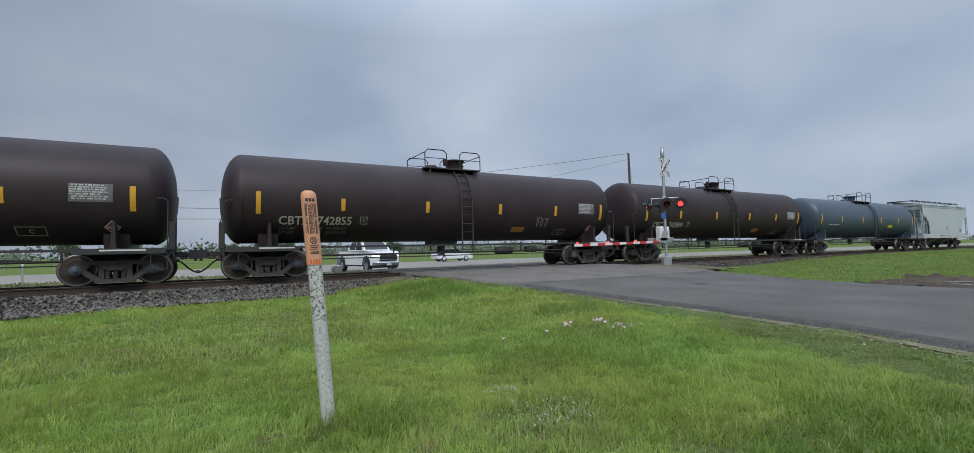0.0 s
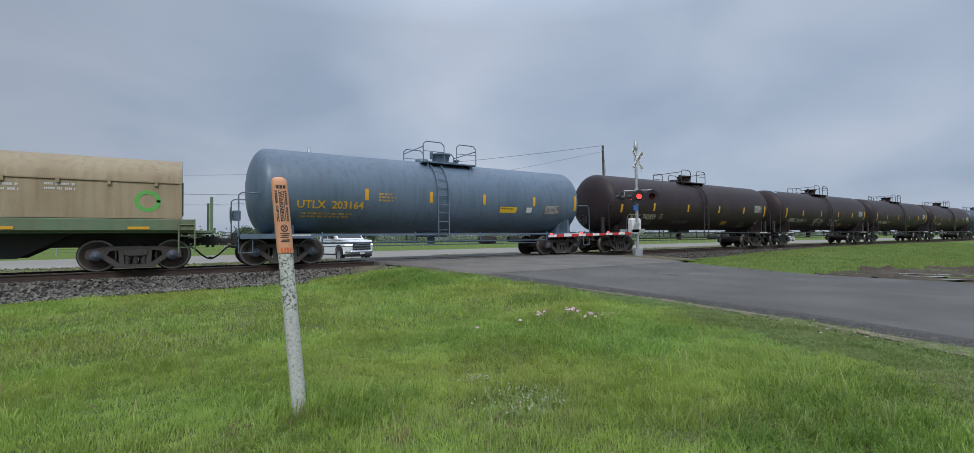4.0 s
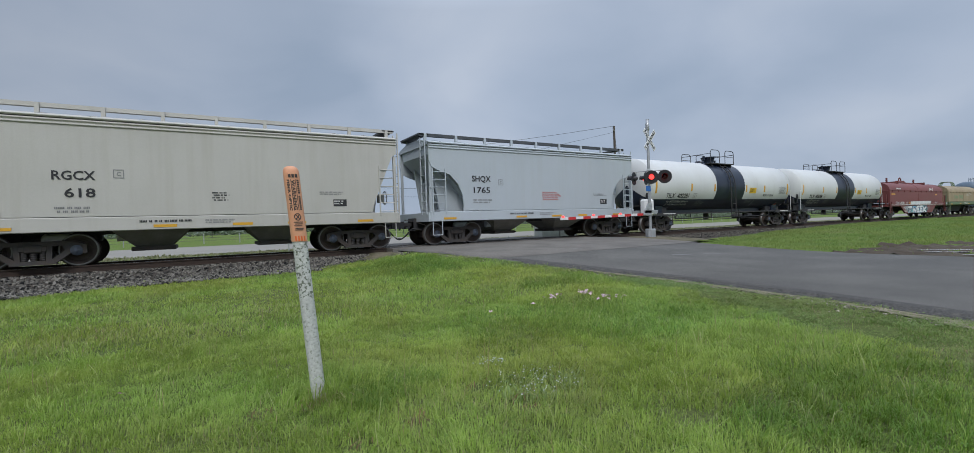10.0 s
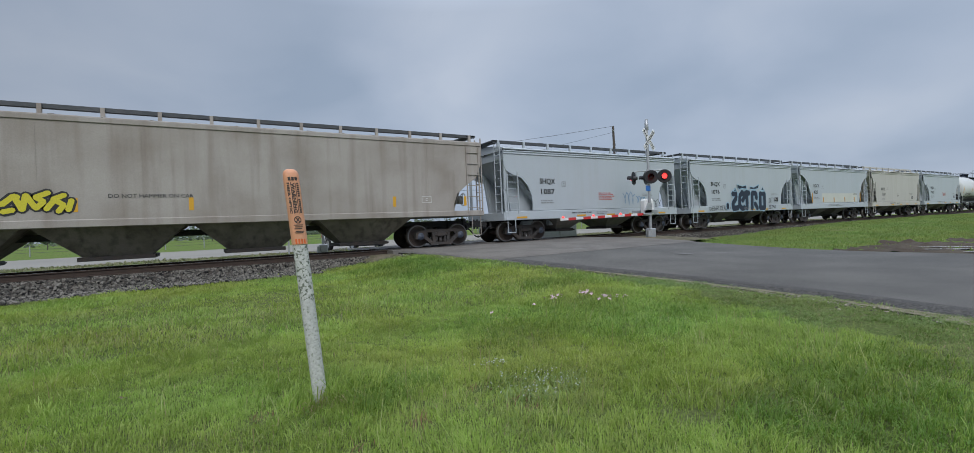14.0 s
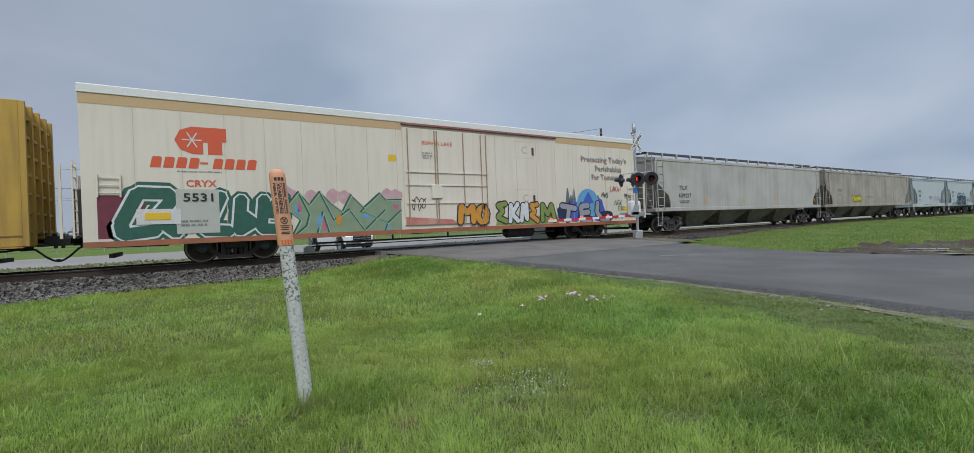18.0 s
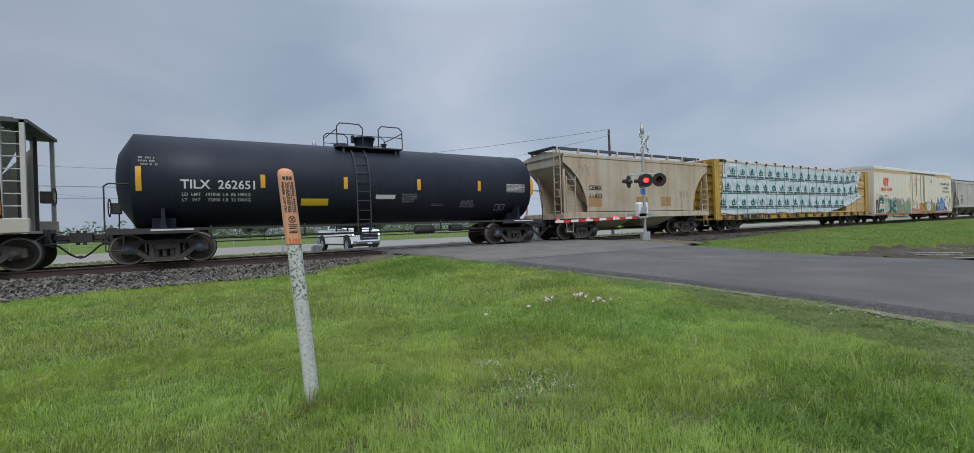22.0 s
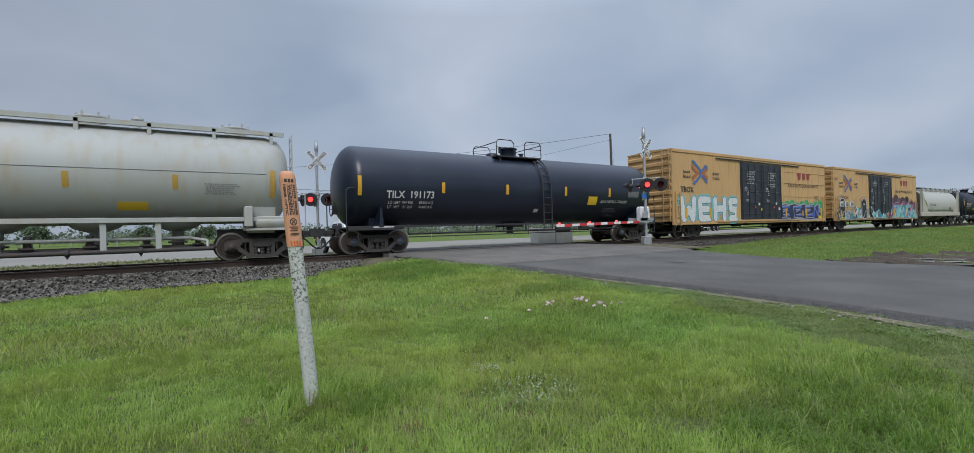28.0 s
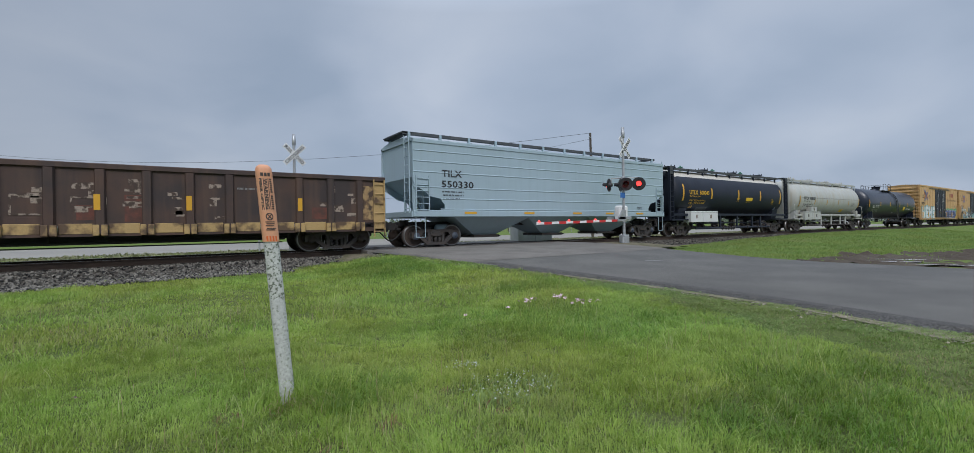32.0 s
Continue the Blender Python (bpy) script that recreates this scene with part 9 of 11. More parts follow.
    tan = mat("faded_tan_hood_paint", (0.36, 0.29, 0.18), 0.7, col2=(0.27, 0.20, 0.12), scale=0.7, streak=(0.2, 0.12, 0.07), samount=0.5)
    grn = mat("faded_green_frame_paint", (0.12, 0.20, 0.11), 0.7, col2=(0.17, 0.17, 0.1), scale=1.2, streak=(0.14, 0.08, 0.05), samount=0.4)
    c, hw = coil_car(7, "short tan-hooded coil car with green lettering", 5.4, 4.3, tan, grn, 3.4, False, False)
    s = flat(1.42)
    gi = mat("faded_green_lettering", (0.10, 0.30, 0.13), 0.6)
    words(c, "COIL CARE", -3.6, 1.85, 0.36, gi, s, 3.4, bold=0.0)
    words(c, "COIL CARE", -0.3, 1.24, 0.18, M_INKW, flat(1.505), 1.7)
    cr = Shape(); stroke(cr, [(4.6 + 0.26 * math.cos(q * math.pi / 8), 2.02 + 0.26 * math.sin(q * math.pi / 8)) for q in range(17)], 0.11, s, 0.006)
    part("emblem", cr, mat("bright_green_emblem", (0.12, 0.42, 0.08), 0.6), c, "green ring emblem")
    scrawl(c, -2.8, 2.35, 2.0, 0.25, M_INKK, flat(1.40), 33, 0.03)
    for x, z in ((1.3, 2.15), (2.4, 2.2)):
        print_lines(c, x, z, 0.8, 0.25, 2, M_INKW, s, 4)
    for x in (-4.6, -1.5, 1.6, 4.4):
        plate(c, "reflective_strip", x - 0.25, x + 0.25, 1.2, 1.28, M_YSTRIP, flat(1.505))


coil_cars()


# ---- pressure-differential cars ----
def powder_car(k, label, shell, hl, R, zc, tc, white_top, boxes, ink, num):
    c, L = car_thing("powder_tank_car", label, "tank car", k, "powder tank cars of the train")
    s = barrel(R, zc)
    prof = [(-hl, 0.0), (-hl + 0.03, 0.4 * R), (-hl + 0.12, 0.68 * R), (-hl + 0.3, 0.87 * R), (-hl + 0.55, 0.97 * R), (-hl + 0.85, R)]
    prof = prof + [(x, R) for x in (-4, -2, 0, 2, 4)] + [(-x, r) for x, r in reversed(prof)]
    if white_top:
        a = 0.86
        part("tank_shell", Shape().lathe(prof, (0, 0, zc), "x", 40, a, 2 * math.pi - a), shell, c)
        for seg in (prof[:5], prof[-5:]):
            part("shell_end", Shape().lathe(seg, (0, 0, zc), "x", 14, -a, a), shell, c)
        part("white_top", Shape().lathe(prof[4:-4], (0, 0, zc), "x", 14, -a, a), mat("cream_crown_paint", (0.56, 0.53, 0.47), 0.6, col2=(0.5, 0.46, 0.39), scale=1), c, "cream painted crown of the tank")
    else:
        part("tank_shell", Shape().lathe(prof, (0, 0, zc), "x", 56), shell, c)
    top = zc + R
    fm = M_TBLACK if white_top else shell
    for sg in (-1, 1):
        part("roof_walk", Shape().box(-hl + 0.3, hl - 0.2, sg * 0.5, sg * 0.95, top - 0.03, top + 0.01).box(-hl + 0.3, hl - 0.2, sg * 0.93, sg * 0.97, top - 0.1, top + 0.04), M_WALK if white_top else shell, c)
        for i in range(9):
            x = -hl + 0.6 + i * (2 * hl - 1.2) / 8
            part("walk_bracket", Shape().box(x - 0.05, x + 0.05, sg * 0.88, sg * 0.97, top - 0.4, top), fm, c)
    for i in range(4):
        x = -hl + 1.6 + i * (2 * hl - 3.2) / 3
        part("top_hatch", Shape().lathe([(top - 0.1, 0.33), (top + 0.16, 0.33), (top + 0.19, 0.4), (top + 0.25, 0.4), (top + 0.28, 0.2), (top + 0.29, 0)], (x, 0, 0), "z", 18), fm, c, "bolted round top hatch")
        for q in range(6):
            a = q * math.pi / 3
            part("hatch_bolt", Shape().rod((x + 0.38 * math.cos(a), 0.38 * math.sin(a), top + 0.2), (x + 0.38 * math.cos(a), 0.38 * math.sin(a), top + 0.34), 0.03, 6), fm, c)
        x2 = x + 1.1
        if x2 < hl - 0.6:
            part("relief_valve", Shape().lathe([(top - 0.05, 0.07), (top + 0.2, 0.07), (top + 0.21, 0.15), (top + 0.27, 0.16), (top + 0.29, 0.06), (top + 0.36, 0.06), (top + 0.37, 0.0)], (x2, -0.15, 0), "z", 12), mat("green_valve_paint", (0.05, 0.17, 0.12), 0.6) if white_top else shell, c)
    zb = zc - R
    for x in (-4.5, -2.35, -0.22, 1.93, 3.95):
        h = Shape().lathe([(zb + 0.5, 0.95), (zb + 0.05, 0.7), (zb - 0.1, 0.55), (zb - 0.2, 0.3), (zb - 0.22, 0.17), (0.56, 0.17), (0.55, 0.0)], (x, 0, 0), "z", 20)
        cone = part("cone_outlet", h, fm, c, "conical powder outlet")
        part("outlet_flange", Shape().lathe([(0.7, 0.0), (0.7, 0.27), (0.64, 0.27), (0.64, 0.0)], (x, 0, 0), "z", 14), M_STEEL, cone)
    part("air_pipe", Shape().pipe([(-4.6, -0.95, 0.8), (4.3, -0.95, 0.8), (4.75, -1.1, 0.7), (4.75, -1.2, 0.5)], 0.05, 8), fm, c, "air pipe looping under the tank")
    for x in (-1.75, -1.3, -0.95, -0.6, -0.3, 1.5, 3.1):
        part("pipe_flange", Shape().rod((x - 0.04, -1.32, 0.46), (x + 0.04, -1.32, 0.46), 0.11, 10).box(x - 0.02, x + 0.02, -1.35, -1.3, 0.3, 0.46), M_STEEL, c)
    for y in (-0.75, 0.55):
        part("discharge_pipe", Shape().rod((-5.2, y, 0.5), (5.0, y, 0.5), 0.08, 10), M_STEEL, c)
    for i in range(8):
        x = -4.6 + i * 1.3
        part("pipe_valve", Shape().box(x - 0.08, x + 0.08, -0.86, -0.66, 0.52, 0.95, 0.02).rod((x - 0.15, -0.9, 0.6), (x + 0.15, -0.9, 0.6), 0.04, 6), M_STEEL, c)
    for x in (-2.04, 0.14, 2.26, 3.52):
        part("pipe_post", Shape().box(x - 0.07, x + 0.07, -1.36, -1.28, 0.46, zb + 0.06), fm, c, "post down to the side pipe")
    part("side_pipe", Shape().rod((-5.0, -1.32, 0.46), (4.9, -1.32, 0.46), 0.065, 8), fm if white_top else M_STEEL, c)
    part("side_sill", Shape().box(-hl, hl, -1.42, -1.3, zb + 0.02, zb + 0.16, 0.01), fm, c)
    part("side_sill", Shape().box(-hl, hl, 1.3, 1.42, zb + 0.02, zb + 0.16, 0.01), fm, c)
    for sg in (-1, 1):
        e = sg * L / 2
        part("saddle", Shape().prism([(-1.2, zb + 0.5), (-1.0, 0.9), (1.0, 0.9), (1.2, zb + 0.5), (0, zb)], sg * tc - 0.4, sg * tc + 0.4, "x"), fm, c)
        part("end_platform", Shape().box(e - sg * 0.7, sg * (tc - 0.5), -1.45, 1.45, 0.98, 1.06), fm, c)
        if white_top:
            for y in (-1.35, 1.35):
                part("frame_post", Shape().box(sg * (hl + 0.28), sg * (hl + 0.38), y - 0.05, y + 0.05, 1.0, top - 0.05), M_TBLACK, c)
                part("frame_post", Shape().box(sg * (hl + 0.0), sg * (hl + 0.08), y - 0.05, y + 0.05, 1.0, top), M_TBLACK, c)
                part("frame_top", Shape().box(sg * (hl - 0.25), sg * (hl + 0.45), y - 0.06, y + 0.06, top - 0.12, top), M_TBLACK, c)
            part("end_walk", Shape().box(sg * (hl - 0.25), sg * (hl + 0.45), -1.4, 1.4, top - 0.04, top + 0.02), M_WALK, c)
            part("end_screen", Shape().box(sg * (hl + 0.02), sg * (hl + 0.36), -1.42, -1.38, top - 0.45, top + 0.02), M_WALK, c)
            ladder(c, sg * (hl + 0.2), -1.42, 1.05, top - 0.1, 0.36, 10, M_TBLACK)
        else:
            pts = [(e - sg * 0.65, -1.42, 1.0), (e - sg * 0.65, -1.42, 2.15), (e - sg * 1.1, -1.3, 2.2)]
            part("end_handrail", Shape().pipe(pts, 0.02, 6), shell, c)
            ladder(c, sg * (hl + 0.05), -0.7, 1.1, top, 0.45, 10, shell, "y")
    for x0, x1, z0, z1, nm in boxes:
        b = part("equipment_box", Shape().box(x0, x1, -1.62, -1.2, z0, z1, 0.02), M_TWHITE if white_top else shell, c, "white equipment box on the side")
        for x in ((x0 + x1) / 2 - 0.08, (x0 + x1) / 2 + 0.05):
            part("latch", Shape().box(x, x + 0.03, -1.64, -1.62, (z0 + z1) / 2 - 0.1, (z0 + z1) / 2 + 0.12), M_RUST if white_top else M_STEEL, b)
        part("box_seam", Shape().box(x0, x1, -1.626, -1.62, z1 - 0.08, z1 - 0.06), M_INKG, b)
    words(c, "UTLX  " + num, -5.9, 2.62, 0.25, ink, s, 2.25)
    words(c, "THE TANK CAR PEOPLE", -5.85, 2.45, 0.09, ink, s, 1.25, bold=0.0)
    words(c, "LD LMT 185000 LB 83 900 KG", -5.85, 2.2, 0.1, ink, s, 1.85, bold=0.004)
    words(c, "LT WT    78000 LB 35 400 KG", -5.85, 2.04, 0.1, ink, s, 1.85, bold=0.004)
    ends(c, L, 1.05)
    for sg in (-1, 1):
        truck(c, sg * tc, "cap2")
    return c, s


def powder_cars():
    gw = mat("grey_white_tank_paint", (0.42, 0.43, 0.41), 0.55, col2=(0.38, 0.385, 0.36), scale=0.5, streak=(0.36, 0.27, 0.13), samount=0.42, sscale=0.7, fine=0.08)
    c, s = powder_car(26, "grey-white powder tank car with top hatches", gw, 7.25, 1.5, 2.75, 6.3, False, ((-6.05, -4.72, 0.93, 1.62, ""), (-4.69, -2.93, 0.95, 1.62, ""), (-4.78, -3.75, 1.625, 2.0, "")), M_INKK, "800001")
    for x in (-6.6, -3.67, -1.06, 1.51, 3.96, 6.6):
        plate(c, "reflective_strip", x - 0.07, x + 0.07, 2.25 if abs(x) < 6 else 2.05, 2.68 if abs(x) < 6 else 2.92, mat("faded_amber_strip", (0.52, 0.32, 0.06), 0.5), s)
    part("weld_line", Shape().rod((-6.3, -1.503, 2.79), (6.4, -1.503, 2.79), 0.012, 5), M_INKG, c)
    plate(c, "warning_label", 2.57, 3.28, 1.65, 1.88, M_YPLATE, s)
    print_lines(c, 4.7, 2.1, 1.0, 0.35, 6, M_INKG, s, 3)
    diamond(c, 6.3, 1.6, 0.2, s, M_INKW, M_BLUE)
    part("end_cabinet", Shape().box(5.75, 6.0, -1.55, -1.2, 1.1, 1.75, 0.03), gw, c)
    part("air_tank", Shape().lathe([(6.05, 0.0), (6.08, 0.15), (6.15, 0.2), (7.1, 0.2), (7.18, 0.15), (7.22, 0.0)], (0, -1.25, 1.25), "x", 16), gw, c, "small white air tank")
    c, s = powder_car(27, "black powder tank car with white crown and yellow lettering", M_TBLACK, 7.42, 1.5, 2.75, 6.2, True, ((-5.95, -4.63, 0.86, 1.56, ""), (-4.6, -2.84, 0.86, 1.56, "")), M_INKY, "800043")
    for x in (-6.5, -3.3, 0.13, 3.26, 6.42):
        h = 0.5 if abs(x) > 6 else 0.34
        plate(c, "reflective_strip", x - 0.07, x + 0.07, 2.72 - h, 2.72 + h, M_YSTRIP, s)
    plate(c, "warning_label", 1.2, 2.1, 2.32, 2.55, M_YPLATE, s)
    print_lines(c, 1.2, 2.2, 0.9, 0.06, 1, M_INKY, s, 5)
    print_lines(c, -5.6, 1.75, 0.45, 0.3, 4, M_INKY, s, 6); print_lines(c, -0.1, 2.2, 0.45, 0.3, 4, M_INKY, s, 7); print_lines(c, 5.0, 2.1, 0.5, 0.4, 4, M_INKY, s, 8)
    plate(c, "grey_hatch", -4.7, -3.4, 1.55, 1.85, M_WALK, s)
    for x, z in ((6.0, 1.75), (-6.4, 1.55)):
        diamond(c, x, z, 0.2, s, M_INKW, M_BLUE) if x > 0 else plate(c, "label_plate", x, x + 0.2, z, z + 0.18, M_INKW, s)


powder_cars()


# ---- gondola ----
def gondola():
    c, L = car_thing("gondola_car", "rusty dark brown gondola with pale worn base panels", "gondola car", 29, "")
    col = mat("dark_rusty_gondola_paint", (0.046, 0.034, 0.033), 0.78, col2=(0.085, 0.048, 0.036), scale=0.9, amount=0.95, streak=(0.15, 0.085, 0.055), samount=0.45, sscale=0.6, fine=0.2)
    worn = mat("chipped_cream_paint", (0.46, 0.31, 0.13), 0.75, col2=(0.10, 0.06, 0.038), scale=2.2, amount=0.95, fine=0.2, lo=0.46, hi=0.6)
    hl, hw, zb, zt, tc = 7.95, 1.53, 0.72, 2.6, 6.33
    s = flat(hw)
    for sg in (-1, 1):
        part("side_wall", Shape().box(-hl, hl, sg * hw, sg * (hw - 0.05), zb + 0.3, zt), col, c, "tall riveted side wall")
        part("end_wall", Shape().box(sg * hl, sg * (hl - 0.06), -hw, hw, zb, zt), col, c)
        part("top_rail", Shape().box(-hl - 0.05, hl + 0.05, sg * (hw + 0.06), sg * (hw - 0.08), zt - 0.06, zt + 0.1, 0.02), col, c)
        part("end_rail", Shape().box(sg * (hl + 0.06), sg * (hl - 0.08), -hw, hw, zt - 0.06, zt + 0.1, 0.02), col, c)
        part("bottom_chord", Shape().box(-hl, hl, sg * (hw + 0.02), sg * (hw - 0.08), zb - 0.02, zb + 0.06), col, c)
    part("floor", Shape().box(-hl, hl, -hw + 0.06, hw - 0.06, zb, zb + 0.12), col, c)
    xs = [-7.45 + i * 1.033 for i in range(15)]
    for i, x in enumerate(xs):
        part("side_rib", Shape().prism([(x - 0.13, -hw), (x - 0.09, -hw - 0.11), (x + 0.09, -hw - 0.11), (x + 0.13, -hw)], zb + 0.06, zt - 0.06, "z"), col, c, "pressed upright rib")
        part("rib_foot", Shape().box(x - 0.16, x - 0.02, -hw - 0.13, -hw, zb, zb + 0.3, 0.01), worn, c)
        part("rib_foot", Shape().box(x + 0.02, x + 0.16, -hw - 0.13, -hw, zb, zb + 0.3, 0.01), worn, c)
        if i < 14:
            part("base_panel", Shape().box(x + 0.17, x + 0.86, -hw - 0.03, -hw, zb + 0.05, zb + 0.33, 0.01), worn, c, "chipped pale base panel")
    for x in (-0.28 - 4.2, -0.28, 1.82, 4.95):
        plate(c, "reflective_strip", x - 0.07, x + 0.07, 1.42, 1.85, M_YSTRIP, flat(hw + 0.112))
    sc = mat("scraped_pale_patch", (0.34, 0.27, 0.22), 0.8, col2=(0.07, 0.045, 0.035), scale=7, amount=1.0, lo=0.45, hi=0.55)
    rnd = random.Random(6)
    for x in (-3.0, -1.9, -0.85, 0.25, 1.25, 2.2, 5.6, 6.4):
        for q in range(3):
            px, pz = x + rnd.uniform(0, 0.4), rnd.uniform(1.15, 2.2)
            plate(c, "scraped_patch", px, px + rnd.uniform(0.15, 0.45), pz, pz + rnd.uniform(0.08, 0.25), sc, s, "scraped and rusted patch")
    red = mat("rust_red_primer", (0.16, 0.055, 0.04), 0.85, col2=(0.08, 0.045, 0.035), scale=4, amount=0.9)
    for x, z, w, h in ((-0.72, 1.15, 0.55, 0.4), (0.3, 1.1, 0.6, 0.75), (5.35, 1.15, 0.6, 0.4), (-3.85, 1.2, 0.5, 0.5), (-5.9, 1.3, 0.5, 0.5)):
        plate(c, "primer_patch", x, x + w, z, z + h, red, s, "rust-red primer patch", 0.005)
    for fx, fz, fw, fh in ((-1.98, 1.3, 0.7, 0.5), (-0.82, 1.5, 0.72, 0.26), (-4.2, 1.4, 0.7, 0.4)):
        sh = Shape()
        for way in ([(fx, fz), (fx + fw, fz), (fx + fw, fz + fh), (fx, fz + fh), (fx, fz)],):
            stroke(sh, way, 0.045, s, 0.009)
        part("chipped_frame", sh, sc, c, "chipped pale painted frame")
    for x, z, w in ((0.3, 1.95, 0.6), (0.35, 1.75, 0.55), (0.3, 1.6, 0.6), (0.4, 1.48, 0.45), (1.4, 1.75, 0.45), (2.4, 1.75, 0.4), (-0.7, 2.1, 0.5)):
        plate(c, "scraped_patch", x, x + w, z, z + 0.07, sc, s, "", 0.008)
    print_lines(c, 3.1, 1.95, 1.3, 0.2, 1, M_INKG, s, 4)
    peel = mat("peeling_cream_and_rust", (0.42, 0.28, 0.13), 0.8, col2=(0.075, 0.048, 0.035), scale=3.2, amount=1.0, streak=(0.2, 0.1, 0.05), samount=0.6, fine=0.2, lo=0.45, hi=0.56)
    plate(c, "peeling_patch", 7.15, 7.57, 1.1, 2.35, peel, s, "peeling cream and rust end bay", 0.007)
    for sg in (-1, 1):
        part("corner_plate", Shape().box(sg * hl, sg * (hl - 0.38), -hw - 0.02, -hw, zb, zt - 0.1), worn, c, "chipped yellow corner plate")
        ladder(c, sg * (hl - 0.2), -hw - 0.06, 0.5, zt, 0.4, 6, worn)
        part("end_rib", Shape().box(sg * hl, sg * (hl + 0.1), -1.2, -1.0, zb, zt), worn, c)
        part("end_rib", Shape().box(sg * hl, sg * (hl + 0.1), 1.0, 1.2, zb, zt), worn, c)
    brake_wheel(c, hl + 0.35, 0.6, 1.9, 1, M_UNDER)
    part("centre_sill", Shape().box(-hl, hl, -0.2, 0.2, 0.5, zb), M_UNDER, c)
    piping(c, -4.6, 4.6, 0.5, -0.9)
    brake_tank(c, 0.2)
    ends(c, L, 0.98)
    for sg in (-1, 1):
        truck(c, sg * tc, "cap2")


gondola()


def key_wheels():
    """One turning action for the leading and one for the trailing wheelsets, shared by all."""
    speed = 13.55
    acts = {}
    for w, k in WHEELS:
        if k not in acts:
            rows = [(i / 30, pose(-0.889 if k == 0 else 0.889, 0, 0.457, 0, math.degrees(speed * i / 30 / 0.457) % 360, 0)) for i in range(961)]
            walk(w, rows)
            acts[k] = (w.animation_data.action, w.animation_data.action_slot)
        else:
            w.rotation_mode = "QUATERNION"
            w.animation_data_create()
            w.animation_data.action = acts[k][0]
            w.animation_data.action_slot = acts[k][1]



# ---- the marker post ----
def marker_post():
    p = thing("marker_post", "leaning white buried-cable marker post with orange cap", "marker post", 0.685, 3.52, ground_z(0.685, 3.52) - 0.02)
    body = mat("lichen_stained_white_plastic", (0.58, 0.59, 0.55), 0.7, col2=(0.13, 0.15, 0.105), scale=46, amount=0.95, streak=(0.42, 0.44, 0.38), samount=0.4, bump=0.3, bscale=60, fine=0.35, lo=0.52, hi=0.6)
    orange = mat("faded_orange_sleeve", (0.66, 0.31, 0.17), 0.55, col2=(0.60, 0.33, 0.20), scale=4, fine=0.12)
    dark = mat("dark_label_print", (0.05, 0.04, 0.035), 0.6)
    H, lean = 1.74, -0.145
    lx = lambda z: lean * z / H
    def tube(z0, z1, w, d, n=18, cap=False):
        s = Shape()
        zs = [z0 + (z1 - z0) * i / 8 for i in range(9)]
        rings = [(z, 1.0) for z in zs]
        if cap:
            rings = [(z, 1.0) for z in zs[:-1]] + [(z1 - 0.035, 0.97), (z1 - 0.015, 0.8), (z1 - 0.004, 0.5), (z1, 0.02)]
        v = []
        for z, k in rings:
            for i in range(n):
                a = 2 * math.pi * i / n
                v.append((lx(z) + w * k * math.copysign(abs(math.cos(a)) ** 0.8, math.cos(a)), d * k * math.copysign(abs(math.sin(a)) ** 0.8, math.sin(a)), z))
        return s.add(v, [(r * n + i, r * n + (i + 1) % n, (r + 1) * n + (i + 1) % n, (r + 1) * n + i) for r in range(len(rings) - 1) for i in range(n)], True)
    clean = mat("weathered_white_plastic", (0.55, 0.56, 0.53), 0.7, col2=(0.27, 0.29, 0.23), scale=48, amount=0.85, lo=0.55, hi=0.66, streak=(0.42, 0.43, 0.38), samount=0.5, bump=0.3, bscale=60, fine=0.3)
    part("post", tube(-0.1, 0.8, 0.05, 0.042), clean, p, "weathered white plastic post")
    part("post_top", tube(0.8, 1.24, 0.05, 0.042), body, p, "white plastic speckled with dark lichen")
    cap = part("sleeve", tube(1.2, H, 0.054, 0.047, cap=True), orange, p, "faded orange plastic sleeve")
    f = lambda x, z, o: (lx(z) + x, -0.047 - o * 0.6 + 0.35 * x * x / 0.05, z)
    def bar(sh, x0, x1, z0, z1):
        xs = [x0 + (x1 - x0) * i / 8 for i in range(9)]
        sh.add([f(x, z0, 0.005) for x in xs] + [f(x, z1, 0.005) for x in xs], [(i, i + 1, i + 10, i + 9) for i in range(8)])
        return sh
    s = Shape()
    for a in (-0.03, -0.008, 0.014):
        bar(s, a, a + 0.017, 1.654, 1.678)
    part("brand_bars", s, dark, cap)
    for word, x0, size, z0, length in (("FIBER OPTIC", -0.04, 0.02, 1.64, 0.22), ("WARNING", -0.0135, 0.03, 1.635, 0.21)):
        v, fc = lettering(word, size, 0.03 if word == "WARNING" else 0.05)
        w = max(q[0] for q in v)
        part("warning_letters", Shape().add([f(x0 + q[1], z0 - q[0] * length / w, 0.004) for q in v], fc), dark, cap)
    s = Shape()
    for a, b in ((-0.0175, -0.0135), (0.0125, 0.0165)):
        s.add([f(a, 1.42, 0.004), f(b, 1.42, 0.004), f(b, 1.64, 0.004), f(a, 1.64, 0.004)], [(0, 1, 2, 3)])
    for i in range(15):
        z = 1.425 + i * 0.0145
        if i != 7:
            bar(s, 0.022, 0.036, z, z + 0.01)
    part("label_columns", s, dark, cap)
    s = Shape()
    ring = []
    for i in range(20):
        a = 2 * math.pi * i / 20
